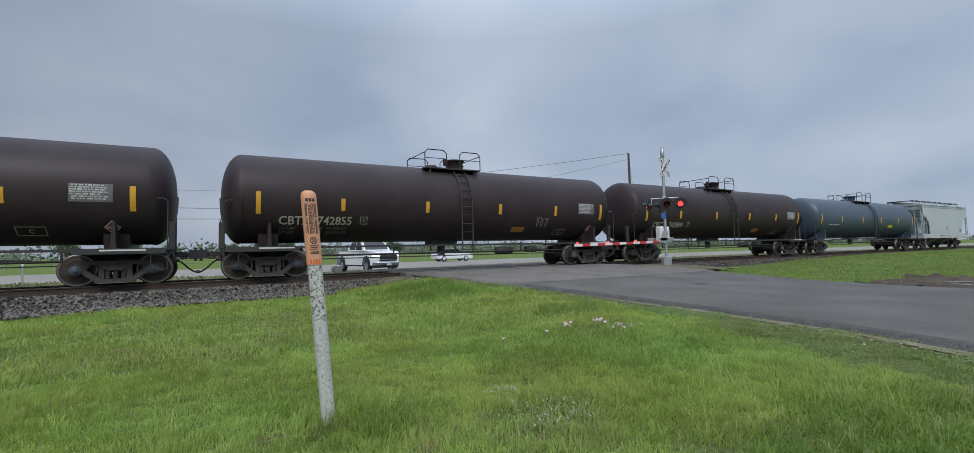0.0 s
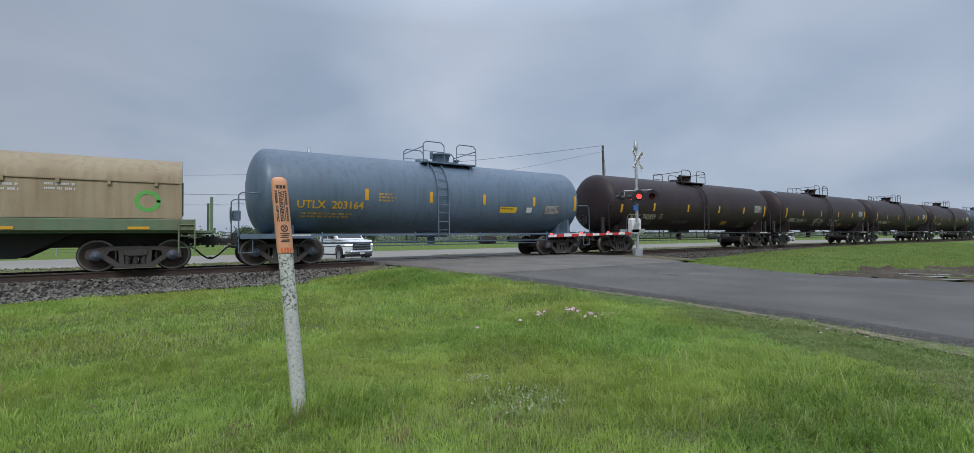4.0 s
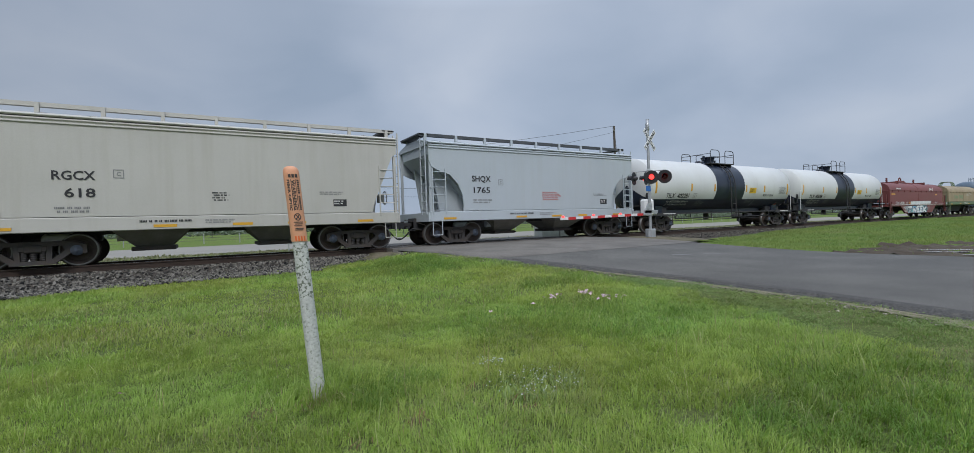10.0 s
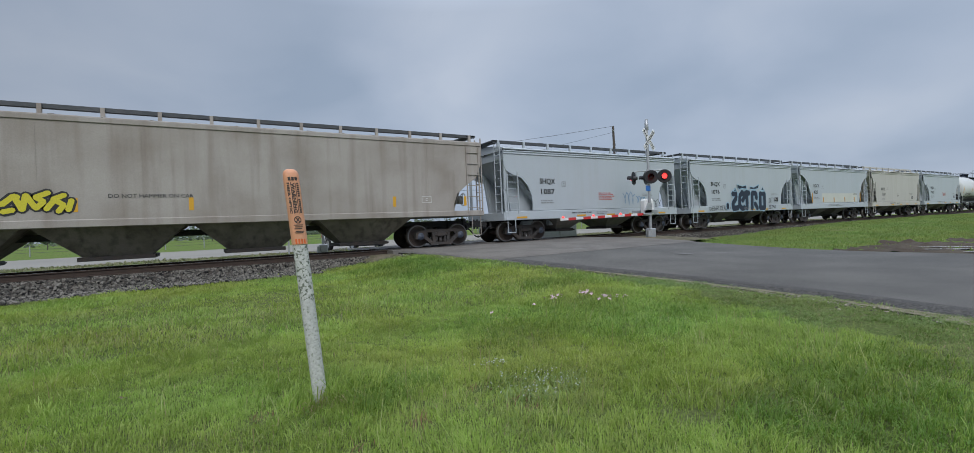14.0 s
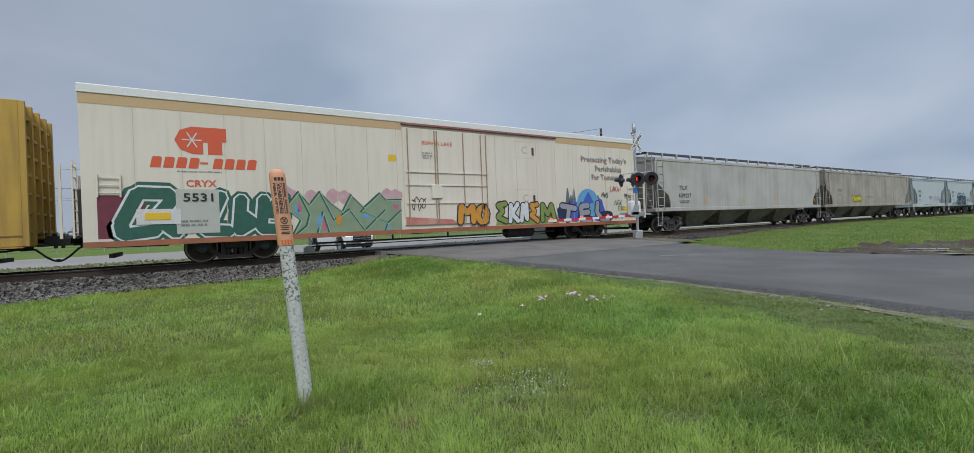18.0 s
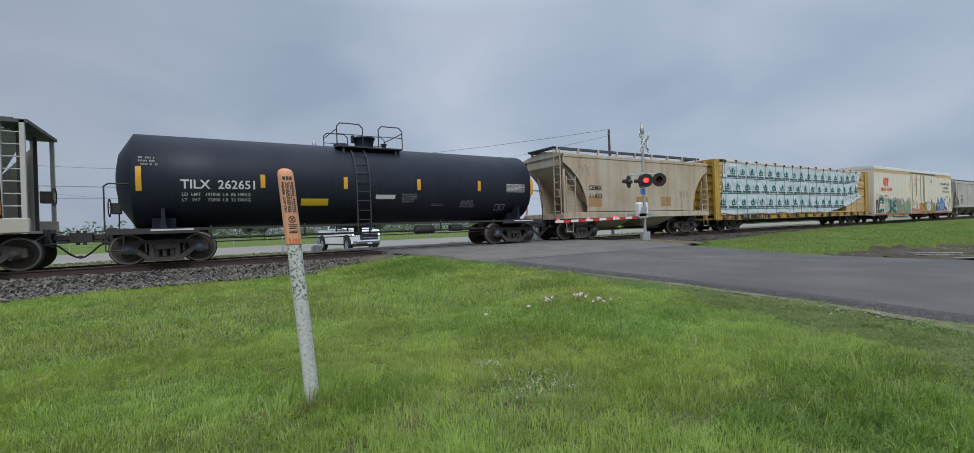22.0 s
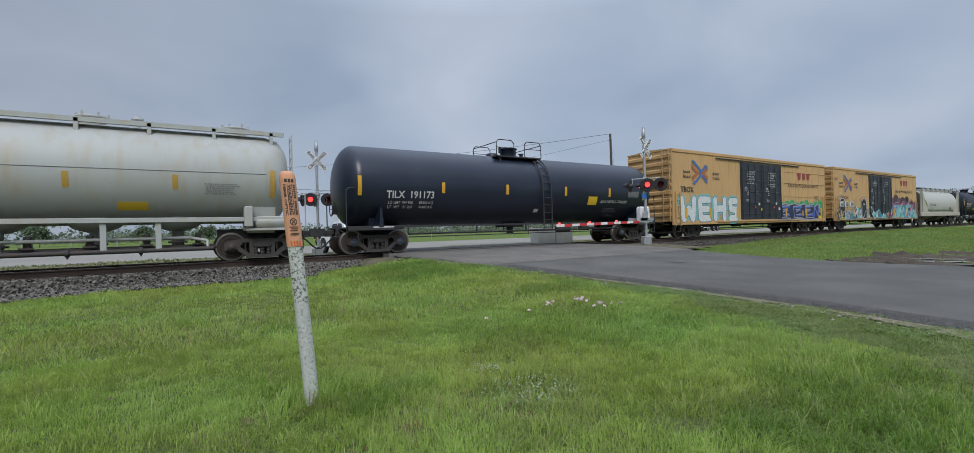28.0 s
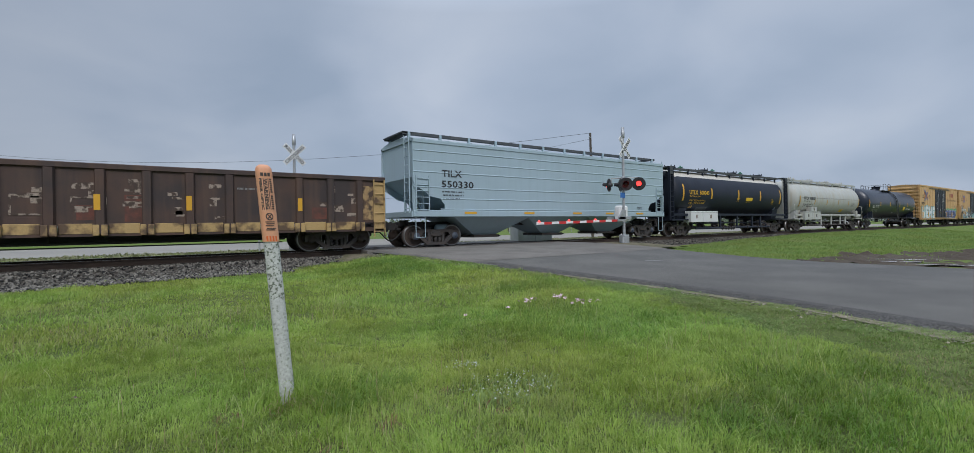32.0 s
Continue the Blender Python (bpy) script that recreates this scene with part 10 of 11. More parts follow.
        ring += [f(0.024 * math.cos(a), 1.375 + 0.026 * math.sin(a), 0.004), f(0.018 * math.cos(a), 1.375 + 0.02 * math.sin(a), 0.004)]
    s.add(ring, [(2 * i, 2 * ((i + 1) % 20), 2 * ((i + 1) % 20) + 1, 2 * i + 1) for i in range(20)])
    for c in (1, -1):
        s.add([f(-0.016, 1.375 - c * 0.016, 0.005), f(-0.011, 1.375 - c * 0.02, 0.005), f(0.016, 1.375 + c * 0.014, 0.005), f(0.011, 1.375 + c * 0.018, 0.005)], [(0, 1, 2, 3)])
    part("no_digging_sign", s, dark, cap)
    s = Shape()
    for i, z in enumerate((1.335, 1.322, 1.309, 1.29, 1.28)):
        bar(s, -0.03 + 0.006 * (i % 2), 0.032 - 0.005 * (i % 3), z, z + 0.006)
    part("small_print", s, dark, cap)
    s = Shape()
    for i in range(4):
        x = -0.034 + i * 0.019
        s.add([f(x, 1.205, 0.004), f(x + 0.011, 1.205, 0.004), f(x + 0.011, 1.24, 0.004), f(x, 1.24, 0.004)], [(0, 1, 2, 3)])
    part("number_bars", s, mat("orange_red_print", (0.7, 0.14, 0.03), 0.6), cap)


marker_post()


# ---- plants ----
def leaf_mat(name, col, tip, light):
    m = bpy.data.materials.new(name)
    m.use_nodes = True
    nt = m.node_tree
    N, L = nt.nodes.new, nt.links.new
    b = nt.nodes["Principled BSDF"]
    out = nt.nodes["Material Output"]
    geo = N("ShaderNodeNewGeometry")
    ramp = N("ShaderNodeValToRGB")
    e = ramp.color_ramp.elements
    e[0].color, e[1].color = (*col, 1), (*tip, 1)
    x = e.new(0.88); x.color = (*[0.5 * (a + c) for a, c in zip(col, tip)], 1)
    L(geo.outputs["Random Per Island"], ramp.inputs[0])
    co, no = N("ShaderNodeTexCoord"), N("ShaderNodeTexNoise")
    no.inputs["Scale"].default_value = 0.9
    L(co.outputs["Object"], no.inputs["Vector"])
    hs = N("ShaderNodeHueSaturation")
    r = N("ShaderNodeMapRange")
    r.inputs["From Min"].default_value, r.inputs["From Max"].default_value = 0.3, 0.7
    r.inputs["To Min"].default_value, r.inputs["To Max"].default_value = 0.88, 1.14
    L(no.outputs[0], r.inputs["Value"])
    # small clumps differ too
    cl = N("ShaderNodeTexNoise")
    cl.inputs["Scale"].default_value, cl.inputs["Detail"].default_value = 7.0, 2
    L(co.outputs["Object"], cl.inputs["Vector"])
    cr = N("ShaderNodeMapRange")
    cr.inputs["From Min"].default_value, cr.inputs["From Max"].default_value = 0.32, 0.68
    cr.inputs["To Min"].default_value, cr.inputs["To Max"].default_value = 0.85, 1.13
    L(cl.outputs[0], cr.inputs["Value"])
    bt = N("ShaderNodeMath"); bt.operation = "MULTIPLY"
    L(r.outputs[0], bt.inputs[0]); L(cr.outputs[0], bt.inputs[1]); L(bt.outputs[0], hs.inputs["Value"])
    # broad yellowish and deep green patches
    big = N("ShaderNodeTexNoise")
    big.inputs["Scale"].default_value, big.inputs["Detail"].default_value = 0.42, 4
    L(co.outputs["Object"], big.inputs["Vector"])
    hr = N("ShaderNodeMapRange")
    hr.inputs["From Min"].default_value, hr.inputs["From Max"].default_value = 0.36, 0.64
    hr.inputs["To Min"].default_value, hr.inputs["To Max"].default_value = 0.476, 0.507
    L(big.outputs[0], hr.inputs["Value"]); L(hr.outputs[0], hs.inputs["Hue"])
    L(ramp.outputs[0], hs.inputs["Color"])
    L(hs.outputs[0], b.inputs["Base Color"])
    b.inputs["Roughness"].default_value = 0.55
    tr, mx = N("ShaderNodeBsdfTranslucent"), N("ShaderNodeMixShader")
    L(hs.outputs[0], tr.inputs[0])
    mx.inputs[0].default_value = light
    L(b.outputs[0], mx.inputs[1]); L(tr.outputs[0], mx.inputs[2]); L(mx.outputs[0], out.inputs[0])
    return m


M_BLADE = leaf_mat("green_grass_blades", (0.254, 0.394, 0.058), (0.415, 0.494, 0.152), 0.5)
M_DEEP = leaf_mat("deep_green_grass_blades", (0.125, 0.245, 0.031), (0.205, 0.31, 0.06), 0.5)
M_OLIVE = leaf_mat("olive_half_dry_blades", (0.225, 0.338, 0.06), (0.36, 0.42, 0.15), 0.5)
M_PALE = leaf_mat("pale_yellow_green_blades", (0.36, 0.42, 0.15), (0.46, 0.47, 0.24), 0.5)
M_DULL = leaf_mat("dull_olive_weeds", (0.155, 0.262, 0.056), (0.26, 0.305, 0.115), 0.45)
M_VERGE = leaf_mat("olive_verge_blades", (0.182, 0.285, 0.06), (0.275, 0.34, 0.122), 0.45)
M_TAN = leaf_mat("dull_tan_grass", (0.17, 0.185, 0.085), (0.27, 0.245, 0.14), 0.35)
M_DRY = leaf_mat("dry_straw_blades", (0.33, 0.27, 0.13), (0.42, 0.36, 0.2), 0.3)
# distance haze is put into this paler leaf colour
M_LEAF = leaf_mat("haze_paled_tree_leaves", (0.095, 0.135, 0.075), (0.13, 0.17, 0.095), 0.25)
M_WEED = leaf_mat("pale_weed_leaves", (0.16, 0.26, 0.06), (0.22, 0.3, 0.1), 0.3)


def raw_mesh(name, verts, faces_per, material):
    """A mesh from arrays: verts (n, k, 3), one pattern of faces for each group of k."""
    n, k, _ = verts.shape
    me = bpy.data.meshes.new(name)
    me.vertices.add(n * k)
    me.vertices.foreach_set("co", verts.reshape(-1).astype(np.float32))
    base = np.arange(n)[:, None] * k
    loops = np.concatenate([base + np.array(f)[None] for f in faces_per], 1).reshape(-1)
    sizes = np.tile(np.array([len(f) for f in faces_per]), n)
    me.loops.add(len(loops))
    me.loops.foreach_set("vertex_index", loops.astype(np.int32))
    me.polygons.add(len(sizes))
    starts = np.concatenate([[0], np.cumsum(sizes)[:-1]])
    me.polygons.foreach_set("loop_start", starts.astype(np.int32))
    me.materials.append(material)
    me.update(calc_edges=True)
    me.validate()
    return me


def patchy(x, y, sc, seed):
    """Cheap smooth unevenness in -1..1 for arrays."""
    r = np.random.default_rng(seed)
    v = np.zeros_like(x)
    for i in range(6):
        a, p = r.uniform(0, 6.28, 2)
        f = sc * r.uniform(0.6, 1.8)
        v += np.sin((x * np.cos(a) + y * np.sin(a)) * f + p + 1.3 * np.sin((y * np.cos(a) - x * np.sin(a)) * f * 0.7))
    return v / 3.2



def ground_grid(x0, x1, y0, y1, st=0.2):
    xs, ys = np.arange(x0, x1 + st, st), np.arange(y0, y1 + st, st)
    return xs, ys, np.array([[ground_z(float(a), float(b)) for b in ys] for a in xs]), st


def grass(name, label, x0, x1, y0, y1, count, h, w, seed, material, keep=None, lean=0.55, tuft=0.0, spread=0.045, bent=False):
    """Blades of grass: height and lean follow uneven patches, tufted blades fan outwards from their root."""
    r = np.random.default_rng(seed)
    x, y = r.uniform(x0, x1, count), r.uniform(y0, y1, count)
    la = 2.2 * patchy(x, y, 2.6, 15) + 1.4 * patchy(x, y, 7.0, 16) + r.normal(0, 0.95, count)
    if tuft:
        c = r.integers(0, max(1, int(count / 22)), count)
        cx, cy = r.uniform(x0, x1, c.max() + 1), r.uniform(y0, y1, c.max() + 1)
        k = r.random(count) < tuft
        ox, oy = r.normal(0, spread, count), r.normal(0, spread, count)
        x, y = np.where(k, cx[c] + ox, x), np.where(k, cy[c] + oy, y)
        la = np.where(k, np.arctan2(oy, ox) + r.normal(0, 0.35, count), la)
    ok = (x > x0) & (x < x1) & (y > y0) & (y < y1)
    if keep is not None:
        ok &= keep(x, y, r)
    x, y, la = x[ok], y[ok], la[ok]
    n = len(x)
    xs, ys, g, st = ground_grid(x0 - 0.2, x1 + 0.2, y0 - 0.2, y1 + 0.2)
    i, j = np.clip(((x - xs[0]) / st).astype(int), 0, len(xs) - 2), np.clip(((y - ys[0]) / st).astype(int), 0, len(ys) - 2)
    u, v = (x - xs[i]) / st, (y - ys[j]) / st
    z = g[i, j] * (1 - u) * (1 - v) + g[i + 1, j] * u * (1 - v) + g[i, j + 1] * (1 - u) * v + g[i + 1, j + 1] * u * v
    hh = h * r.uniform(0.4, 1.3, n) * (1 + 0.34 * patchy(x, y, 1.1, 5) + 0.22 * patchy(x, y, 3.7, 6) + 0.34 * patchy(x, y, 11.0, 7))
    hh = np.maximum(hh, h * 0.2)
    ln = hh * r.uniform(0.15, 1.0, n) * lean
    a = la + np.pi / 2 + r.normal(0, 0.5, n)
    ww = w * r.uniform(0.6, 1.3, n)
    dx, dy = np.cos(a) * ww / 2, np.sin(a) * ww / 2
    lx, ly = np.cos(la) * ln, np.sin(la) * ln
    rows = ((0.0, 1.0, 0.0), (0.4, 0.9, 0.16), (0.76, 0.62, 0.52)) if bent else ((0.0, 1.0, 0.0), (0.6, 0.75, 0.35))
    m = len(rows)
    V = np.zeros((n, 2 * m + 1, 3))
    for q, (f, k, l) in enumerate(rows):
        up = z - 0.01 if f == 0 else z + hh * f
        V[:, 2 * q] = np.stack([x - dx * k + lx * l, y - dy * k + ly * l, up], 1)
        V[:, 2 * q + 1] = np.stack([x + dx * k + lx * l, y + dy * k + ly * l, up], 1)
    V[:, 2 * m] = np.stack([x + lx, y + ly, z + hh * ((0.86 if bent else 1) - 0.15 * lean)], 1)
    faces = [(2 * q, 2 * q + 1, 2 * q + 3, 2 * q + 2) for q in range(m - 1)] + [(2 * m - 2, 2 * m - 1, 2 * m)]
    me = raw_mesh(name, V, faces, material)
    return solo(name, me, None, label, "grass", kind="stuff")


def leaves(name, label, x0, x1, y0, y1, count, h, size, seed, material, keep):
    """Low broad-leaved weeds: threes of small round leaves held flat on short stems."""
    r = np.random.default_rng(seed)
    x, y = r.uniform(x0, x1, count), r.uniform(y0, y1, count)
    ok = keep(x, y, r)
    x, y = x[ok], y[ok]
    n = len(x)
    z = np.array([ground_z(float(p), float(q)) for p, q in zip(x, y)]) + h * r.uniform(0.3, 1.2, n) * (1 + 0.35 * patchy(x, y, 9.0, 7))
    a0, sz = r.uniform(0, 2 * np.pi, n), size * r.uniform(0.6, 1.3, n)
    tilt = r.normal(0, 0.35, (n, 2))
    V = np.zeros((n, 12, 3))
    for k in range(3):
        a = a0 + k * 2.1
        for q, (u, w) in enumerate(((0.1, 0.0), (0.75, -0.48), (1.15, 0.0), (0.75, 0.48))):
            px = (u * np.cos(a) - w * np.sin(a)) * sz
            py = (u * np.sin(a) + w * np.cos(a)) * sz
            V[:, 4 * k + q] = np.stack([x + px, y + py, z + px * tilt[:, 0] + py * tilt[:, 1]], 1)
    me = raw_mesh(name, V, [(0, 1, 2, 3), (4, 5, 6, 7), (8, 9, 10, 11)], material)
    return solo(name, me, None, label, "weeds", kind="stuff")


def edge_x(y):
    """Where green growth ends at the dirt beside the road."""
    return np.array([road_x0(float(q)) for q in np.linspace(-12, 17, 291)])[np.clip(((y + 12) * 10).astype(int), 0, 290)] - 0.22 - 0.2 * np.clip(2.4 - y, 0, 1) + 0.09 * np.clip(y - 7, 0, 3) + 0.1 * np.sin(y * 1.7) + 0.1 * np.sin(y * 4.1 + 1)


def lawn_x(y):
    """Where the long lawn ends and the trodden strip before the road begins."""
    return edge_x(y) - np.clip(1.7 - 0.22 * (y - 1.3), 0.1, 1.8)


def worn(x, y, r):
    """The trodden strip between the lawn and the road."""
    e = edge_x(y)
    thin = 0.35 + 0.65 * (patchy(x, y, 3.2, 33) > -0.55)
    spots = (np.hypot((x - 5.5) / 0.55, (y - 1.9) / 0.2) > 1) & (np.hypot((x - 5.95) / 0.4, (y - 3.3) / 0.2) > 1)
    return (x > lawn_x(y) - 0.35) & (x < e + 0.66 - 0.7 * r.random(len(x)) ** 1.3 - 0.22 * patchy(x, y, 2.5, 31) - 0.14 * patchy(x, y, 8.0, 32)) & (y < 14) & (r.random(len(x)) < thin) & (spots | (r.random(len(x)) < 0.12))


def blob(x, y, cx, cy, rx, ry, seed):
    """A soft uneven patch: 1 in its middle, 0 outside."""
    d = np.hypot((x - cx) / rx, (y - cy) / ry) + 0.3 * patchy(x, y, 3.5 / max(rx, ry) + 1.0, seed)
    return np.clip((1.15 - d) / 0.5, 0, 1)


def tired(x, y):
    """Share of short, olive, half-dry growth."""
    t = np.maximum(blob(x, y, -2.2, 9.0, 4.2, 2.6, 51), blob(x, y, 1.5, 7.6, 1.6, 1.1, 52))
    t = np.maximum(t, blob(x, y, 1.95, 2.75, 0.85, 0.6, 53))
    t = np.maximum(t, 0.9 * blob(x, y, 4.5, 1.9, 0.4, 0.2, 54))
    t = np.maximum(t, 0.8 * blob(x, y, 0.1, 3.0, 0.8, 0.4, 55))
    t = np.maximum(t, 0.8 * blob(x, y, 3.0, 1.2, 0.3, 0.16, 56))
    t = np.maximum(t, np.clip((y - 13.6 + 0.5 * patchy(x, y, 1.2, 58)) / 1.5, 0, 0.85) * (x < 3.5))
    return np.clip(0.72 * t + 0.2 * patchy(x, y, 1.5, 57), 0.06, 0.75)


def lush(x, y):
    """Share of long, deep green growth."""
    t = np.maximum(blob(x, y, 3.85, 1.35, 1.15, 0.62, 61), 0.8 * blob(x, y, 6.0, 7.0, 0.9, 0.7, 62))
    t = np.maximum(t, 0.85 * blob(x, y, 1.15, 3.5, 0.45, 0.4, 63))
    t = np.maximum(t, 0.7 * blob(x, y, 5.0, 12.3, 1.5, 2.0, 64))
    return np.maximum(t, 0.45 * blob(x, y, 4.0, 4.4, 1.6, 1.2, 65))


EDGE_Y = lambda x: np.interp(x, (-15, -3.7, -1.7, -0.4, 2.8, 4.2), (13.6, 13.9, 14.7, 15.05, 15.15, 16.0))   # where the lawn gives way to ballast
BARE = ((1.85, 2.62, 0.2), (0.28, 3.5, 0.16), (0.74, 3.4, 0.12), (1.12, 2.7, 0.17), (1.77, 3.06, 0.14), (1.29, 3.73, 0.09), (0.72, 2.62, 0.12), (2.7, 1.14, 0.14), (1.58, 7.0, 0.35), (1.03, 12.9, 0.4), (2.3, 2.2, 0.12), (4.6, 1.85, 0.16))


def lawn(x, y, r):
    rail = EDGE_Y(x) - 0.3 * patchy(x, y * 0.2, 2.0, 8) - 0.2 * patchy(x, y, 5.0, 9)
    ok = (y < np.where(x < 4.2, rail, np.minimum(rail, 15.0 + 0.3 * patchy(x, y, 2.0, 38))))
    road = lawn_x(y) + 0.15 * patchy(x, y, 2.0, 36)
    near = np.clip((road - x) / 0.5, 0, 1)
    ok &= (y > 2.9 - 0.72 * x - 0.3) & (y > 3.6 - 0.75 * (x + 1.1) - 0.5)
    ok &= (x < road) & (r.random(len(x)) < 0.22 + 0.78 * near)
    bare = patchy(x, y, 5.0, 21) > 1.15
    for cx, cy, q in BARE:
        bare |= np.hypot(x - cx, (y - cy) * 1.3) < 0.75 * q * (1 + 0.4 * patchy(x, y, 12.0, 23))
    return ok & ~(bare & (r.random(len(x)) < 0.72))


def lawn_green(x, y, r):
    return lawn(x, y, r) & (r.random(len(x)) > np.maximum(tired(x, y), 0.8 * lush(x, y)))


def lawn_tired(x, y, r):
    return lawn(x, y, r) & (r.random(len(x)) < tired(x, y))


def lawn_lush(x, y, r):
    return lawn(x, y, r) & (r.random(len(x)) < lush(x, y))


def around(x, y, r):
    seen = (y > 2.9 - 0.72 * x - 0.3) & (y > 3.6 - 0.75 * (x + 1.1) - 0.5) & (y > 0.3) & (x > -4.6)
    seen |= (y > 6.2) & (x > -15)
    return ~seen & (x < edge_x(y)) & (np.hypot(x, y) > 0.5) & (y < TRACK - 2.2)


def verge(x, y, r):
    ok = (y < TRACK - 2.3 + 0.2 * patchy(x, y, 1.5, 3)) & (x > 16.4 + 0.3 * np.sin(y * 2)) & (y > 3.2 + 0.28 * (x - 16) * 0.2)
    ok &= ~((x < 18.2 + np.sin(y * 3) * 0.3) & (y > 11.2) & (r.random(len(x)) < 0.93))
    ok &= y < np.interp(x, [16, 18.3, 22, 26, 30, 42, 60], [13.6, 14.3, 14.8, 15.0, 15.2, 15.2, 15.3]) + 0.2 * patchy(x, y, 1.6, 9)
    mud = (y < 8.5 - 0.72 * (x - 17.0) + 0.35 * patchy(x, y, 1.2, 40)) & (y < 6.2)
    return ok & ~(mud & (r.random(len(x)) < 0.93))


def plants():
    grass("lawn_grass", "fresh green lawn grass in the foreground", -4.6, 8.0, 0.3, 6.2, 540000, 0.06, 0.005, 1, M_BLADE, lawn_green, lean=1.15, tuft=0.45)
    grass("tired_lawn_grass", "short olive half-dry grass in the lawn", -4.6, 8.0, 0.3, 6.2, 420000, 0.05, 0.005, 31, M_OLIVE, lawn_tired, lean=1.5, tuft=0.4)
    grass("lawn_grass_beyond", "fresh green lawn grass towards the track", -15.0, 8.3, 6.2, 16.4, 235000, 0.075, 0.0125, 2, M_BLADE, lawn_green, lean=1.1, tuft=0.4)
    grass("tired_lawn_grass_beyond", "short olive half-dry grass towards the track", -15.0, 8.3, 6.2, 16.4, 250000, 0.062, 0.0115, 32, M_OLIVE, lawn_tired, lean=1.4, tuft=0.4)
    grass("lush_grass", "long deep green grass growing in clumps", -1.0, 7.4, 0.6, 14.0, 260000, 0.095, 0.0058, 33, M_DEEP, lawn_lush, lean=1.3, tuft=0.7, spread=0.06, bent=True)
    grass("dry_grass", "sparse dry straw blades among the lawn", -5.0, 8.0, 0.6, 12.0, 20000, 0.06, 0.005, 3, M_DRY, lawn_tired, 1.8, tuft=0.5)
    leaves("low_weeds", "low round-leaved weeds among the lawn grass", 0.2, 6.2, 0.7, 7.0, 22000, 0.05, 0.012, 34, M_DEEP, lambda x, y, r: lawn(x, y, r) & (r.random(len(x)) < 0.12 + 0.88 * np.maximum(lush(x, y), 0.5 * tired(x, y))))
    grass("verge_grass", "green grass verge between road and track", 16.0, 60.0, 1.5, 16.0, 100000, 0.07, 0.025, 4, M_VERGE, verge, tuft=0.3)
    grass("far_verge_grass", "green grass strip beyond the track", -40.0, 7.4, 20.6, 33.9, 26000, 0.1, 0.085, 6, M_TAN, lambda x, y, r: r.random(len(x)) < 0.9, lean=1.4)
    grass("far_right_verge_grass", "green grass strip beyond the track", 16.4, 80.0, 20.6, 33.9, 26000, 0.12, 0.085, 7, M_TAN, lean=1.4)
    grass("worn_weeds", "low trodden weeds along the road's edge", 4.0, 8.6, 0.3, 14.0, 230000, 0.032, 0.0075, 21, M_DULL, worn, lean=1.6, tuft=0.3)
    leaves("trodden_weed_leaves", "low broad-leaved weeds along the road's edge", 4.0, 8.6, 0.3, 12.0, 34000, 0.028, 0.014, 35, M_DULL, lambda x, y, r: worn(x, y, r) & (patchy(x, y, 2.4, 37) > -0.2))
    grass("worn_straw", "dry straw trodden into the road's edge", 4.0, 8.6, 0.3, 14.0, 30000, 0.02, 0.006, 22, M_DRY, worn, lean=2.5)
    grass("long_clumps", "longer bright grass clumps in the lawn", -4.0, 6.6, 0.6, 8.5, 13000, 0.112, 0.005, 23, M_BLADE, lawn_green, lean=1.3, tuft=0.97, spread=0.05, bent=True)
    grass("pale_arching_blades", "pale yellowish blades arching over the lawn", -4.0, 6.6, 0.6, 8.0, 2000, 0.17, 0.004, 25, M_PALE, lawn, lean=1.6, tuft=0.3, bent=True)
    grass("lawn_grass_around", "fresh green lawn grass round the standpoint", -19.0, 7.4, -10.0, 15.8, 65000, 0.08, 0.03, 27, M_BLADE, around, lean=1.1, tuft=0.3)
    grass("ballast_weeds", "sparse low weeds among the stones beside the lawn", -12.0, 5.0, 13.6, 17.0, 9000, 0.07, 0.012, 43, M_DULL, lambda x, y, r: (y > EDGE_Y(x) - 0.4) & (y < EDGE_Y(x) + 1.0) & (patchy(x, y, 1.6, 44) > 0.1) & (r.random(len(x)) < np.clip(1.0 - (y - EDGE_Y(x)) / 0.9, 0, 1)), lean=1.4, tuft=0.5)
    # tall seed stalks
    grass("seed_stalks", "thin tall grass stalks with pale tips", -4.0, 7.0, 1.6, 9.0, 1100, 0.24, 0.003, 9, M_DRY, lawn, 0.35)

    # tufts round the post's foot
    grass("post_tuft", "tall grass tuft round the marker post", 0.45, 1.25, 3.3, 3.95, 1500, 0.16, 0.006, 10, M_BLADE, lambda x, y, r: np.hypot((x - 0.8) / 0.4, (y - 3.62) / 0.26) < 1, lean=1.0, bent=True)
    straw = lambda x, y, r: np.hypot((x - 0.66) / 0.16, (y - 3.46) / 0.12) < 1
    grass("post_straw", "dry straw tangled round the post's foot", 0.45, 0.9, 3.3, 3.65, 260, 0.1, 0.005, 41, M_DRY, straw, lean=2.2, bent=True)

    pink = mat("pale_pink_petals", (0.68, 0.47, 0.52), 0.6, island=0.15)
    white = mat("tiny_white_petals", (0.5, 0.54, 0.48), 0.6, island=0.15)

    def flower(s, x, y, z, r, rnd):
        t = Matrix(Euler((rnd.uniform(-0.6, 0.9), rnd.uniform(-0.6, 0.6), rnd.uniform(0, 6))).to_matrix())
        for q in range(4):
            a = q * math.pi / 2
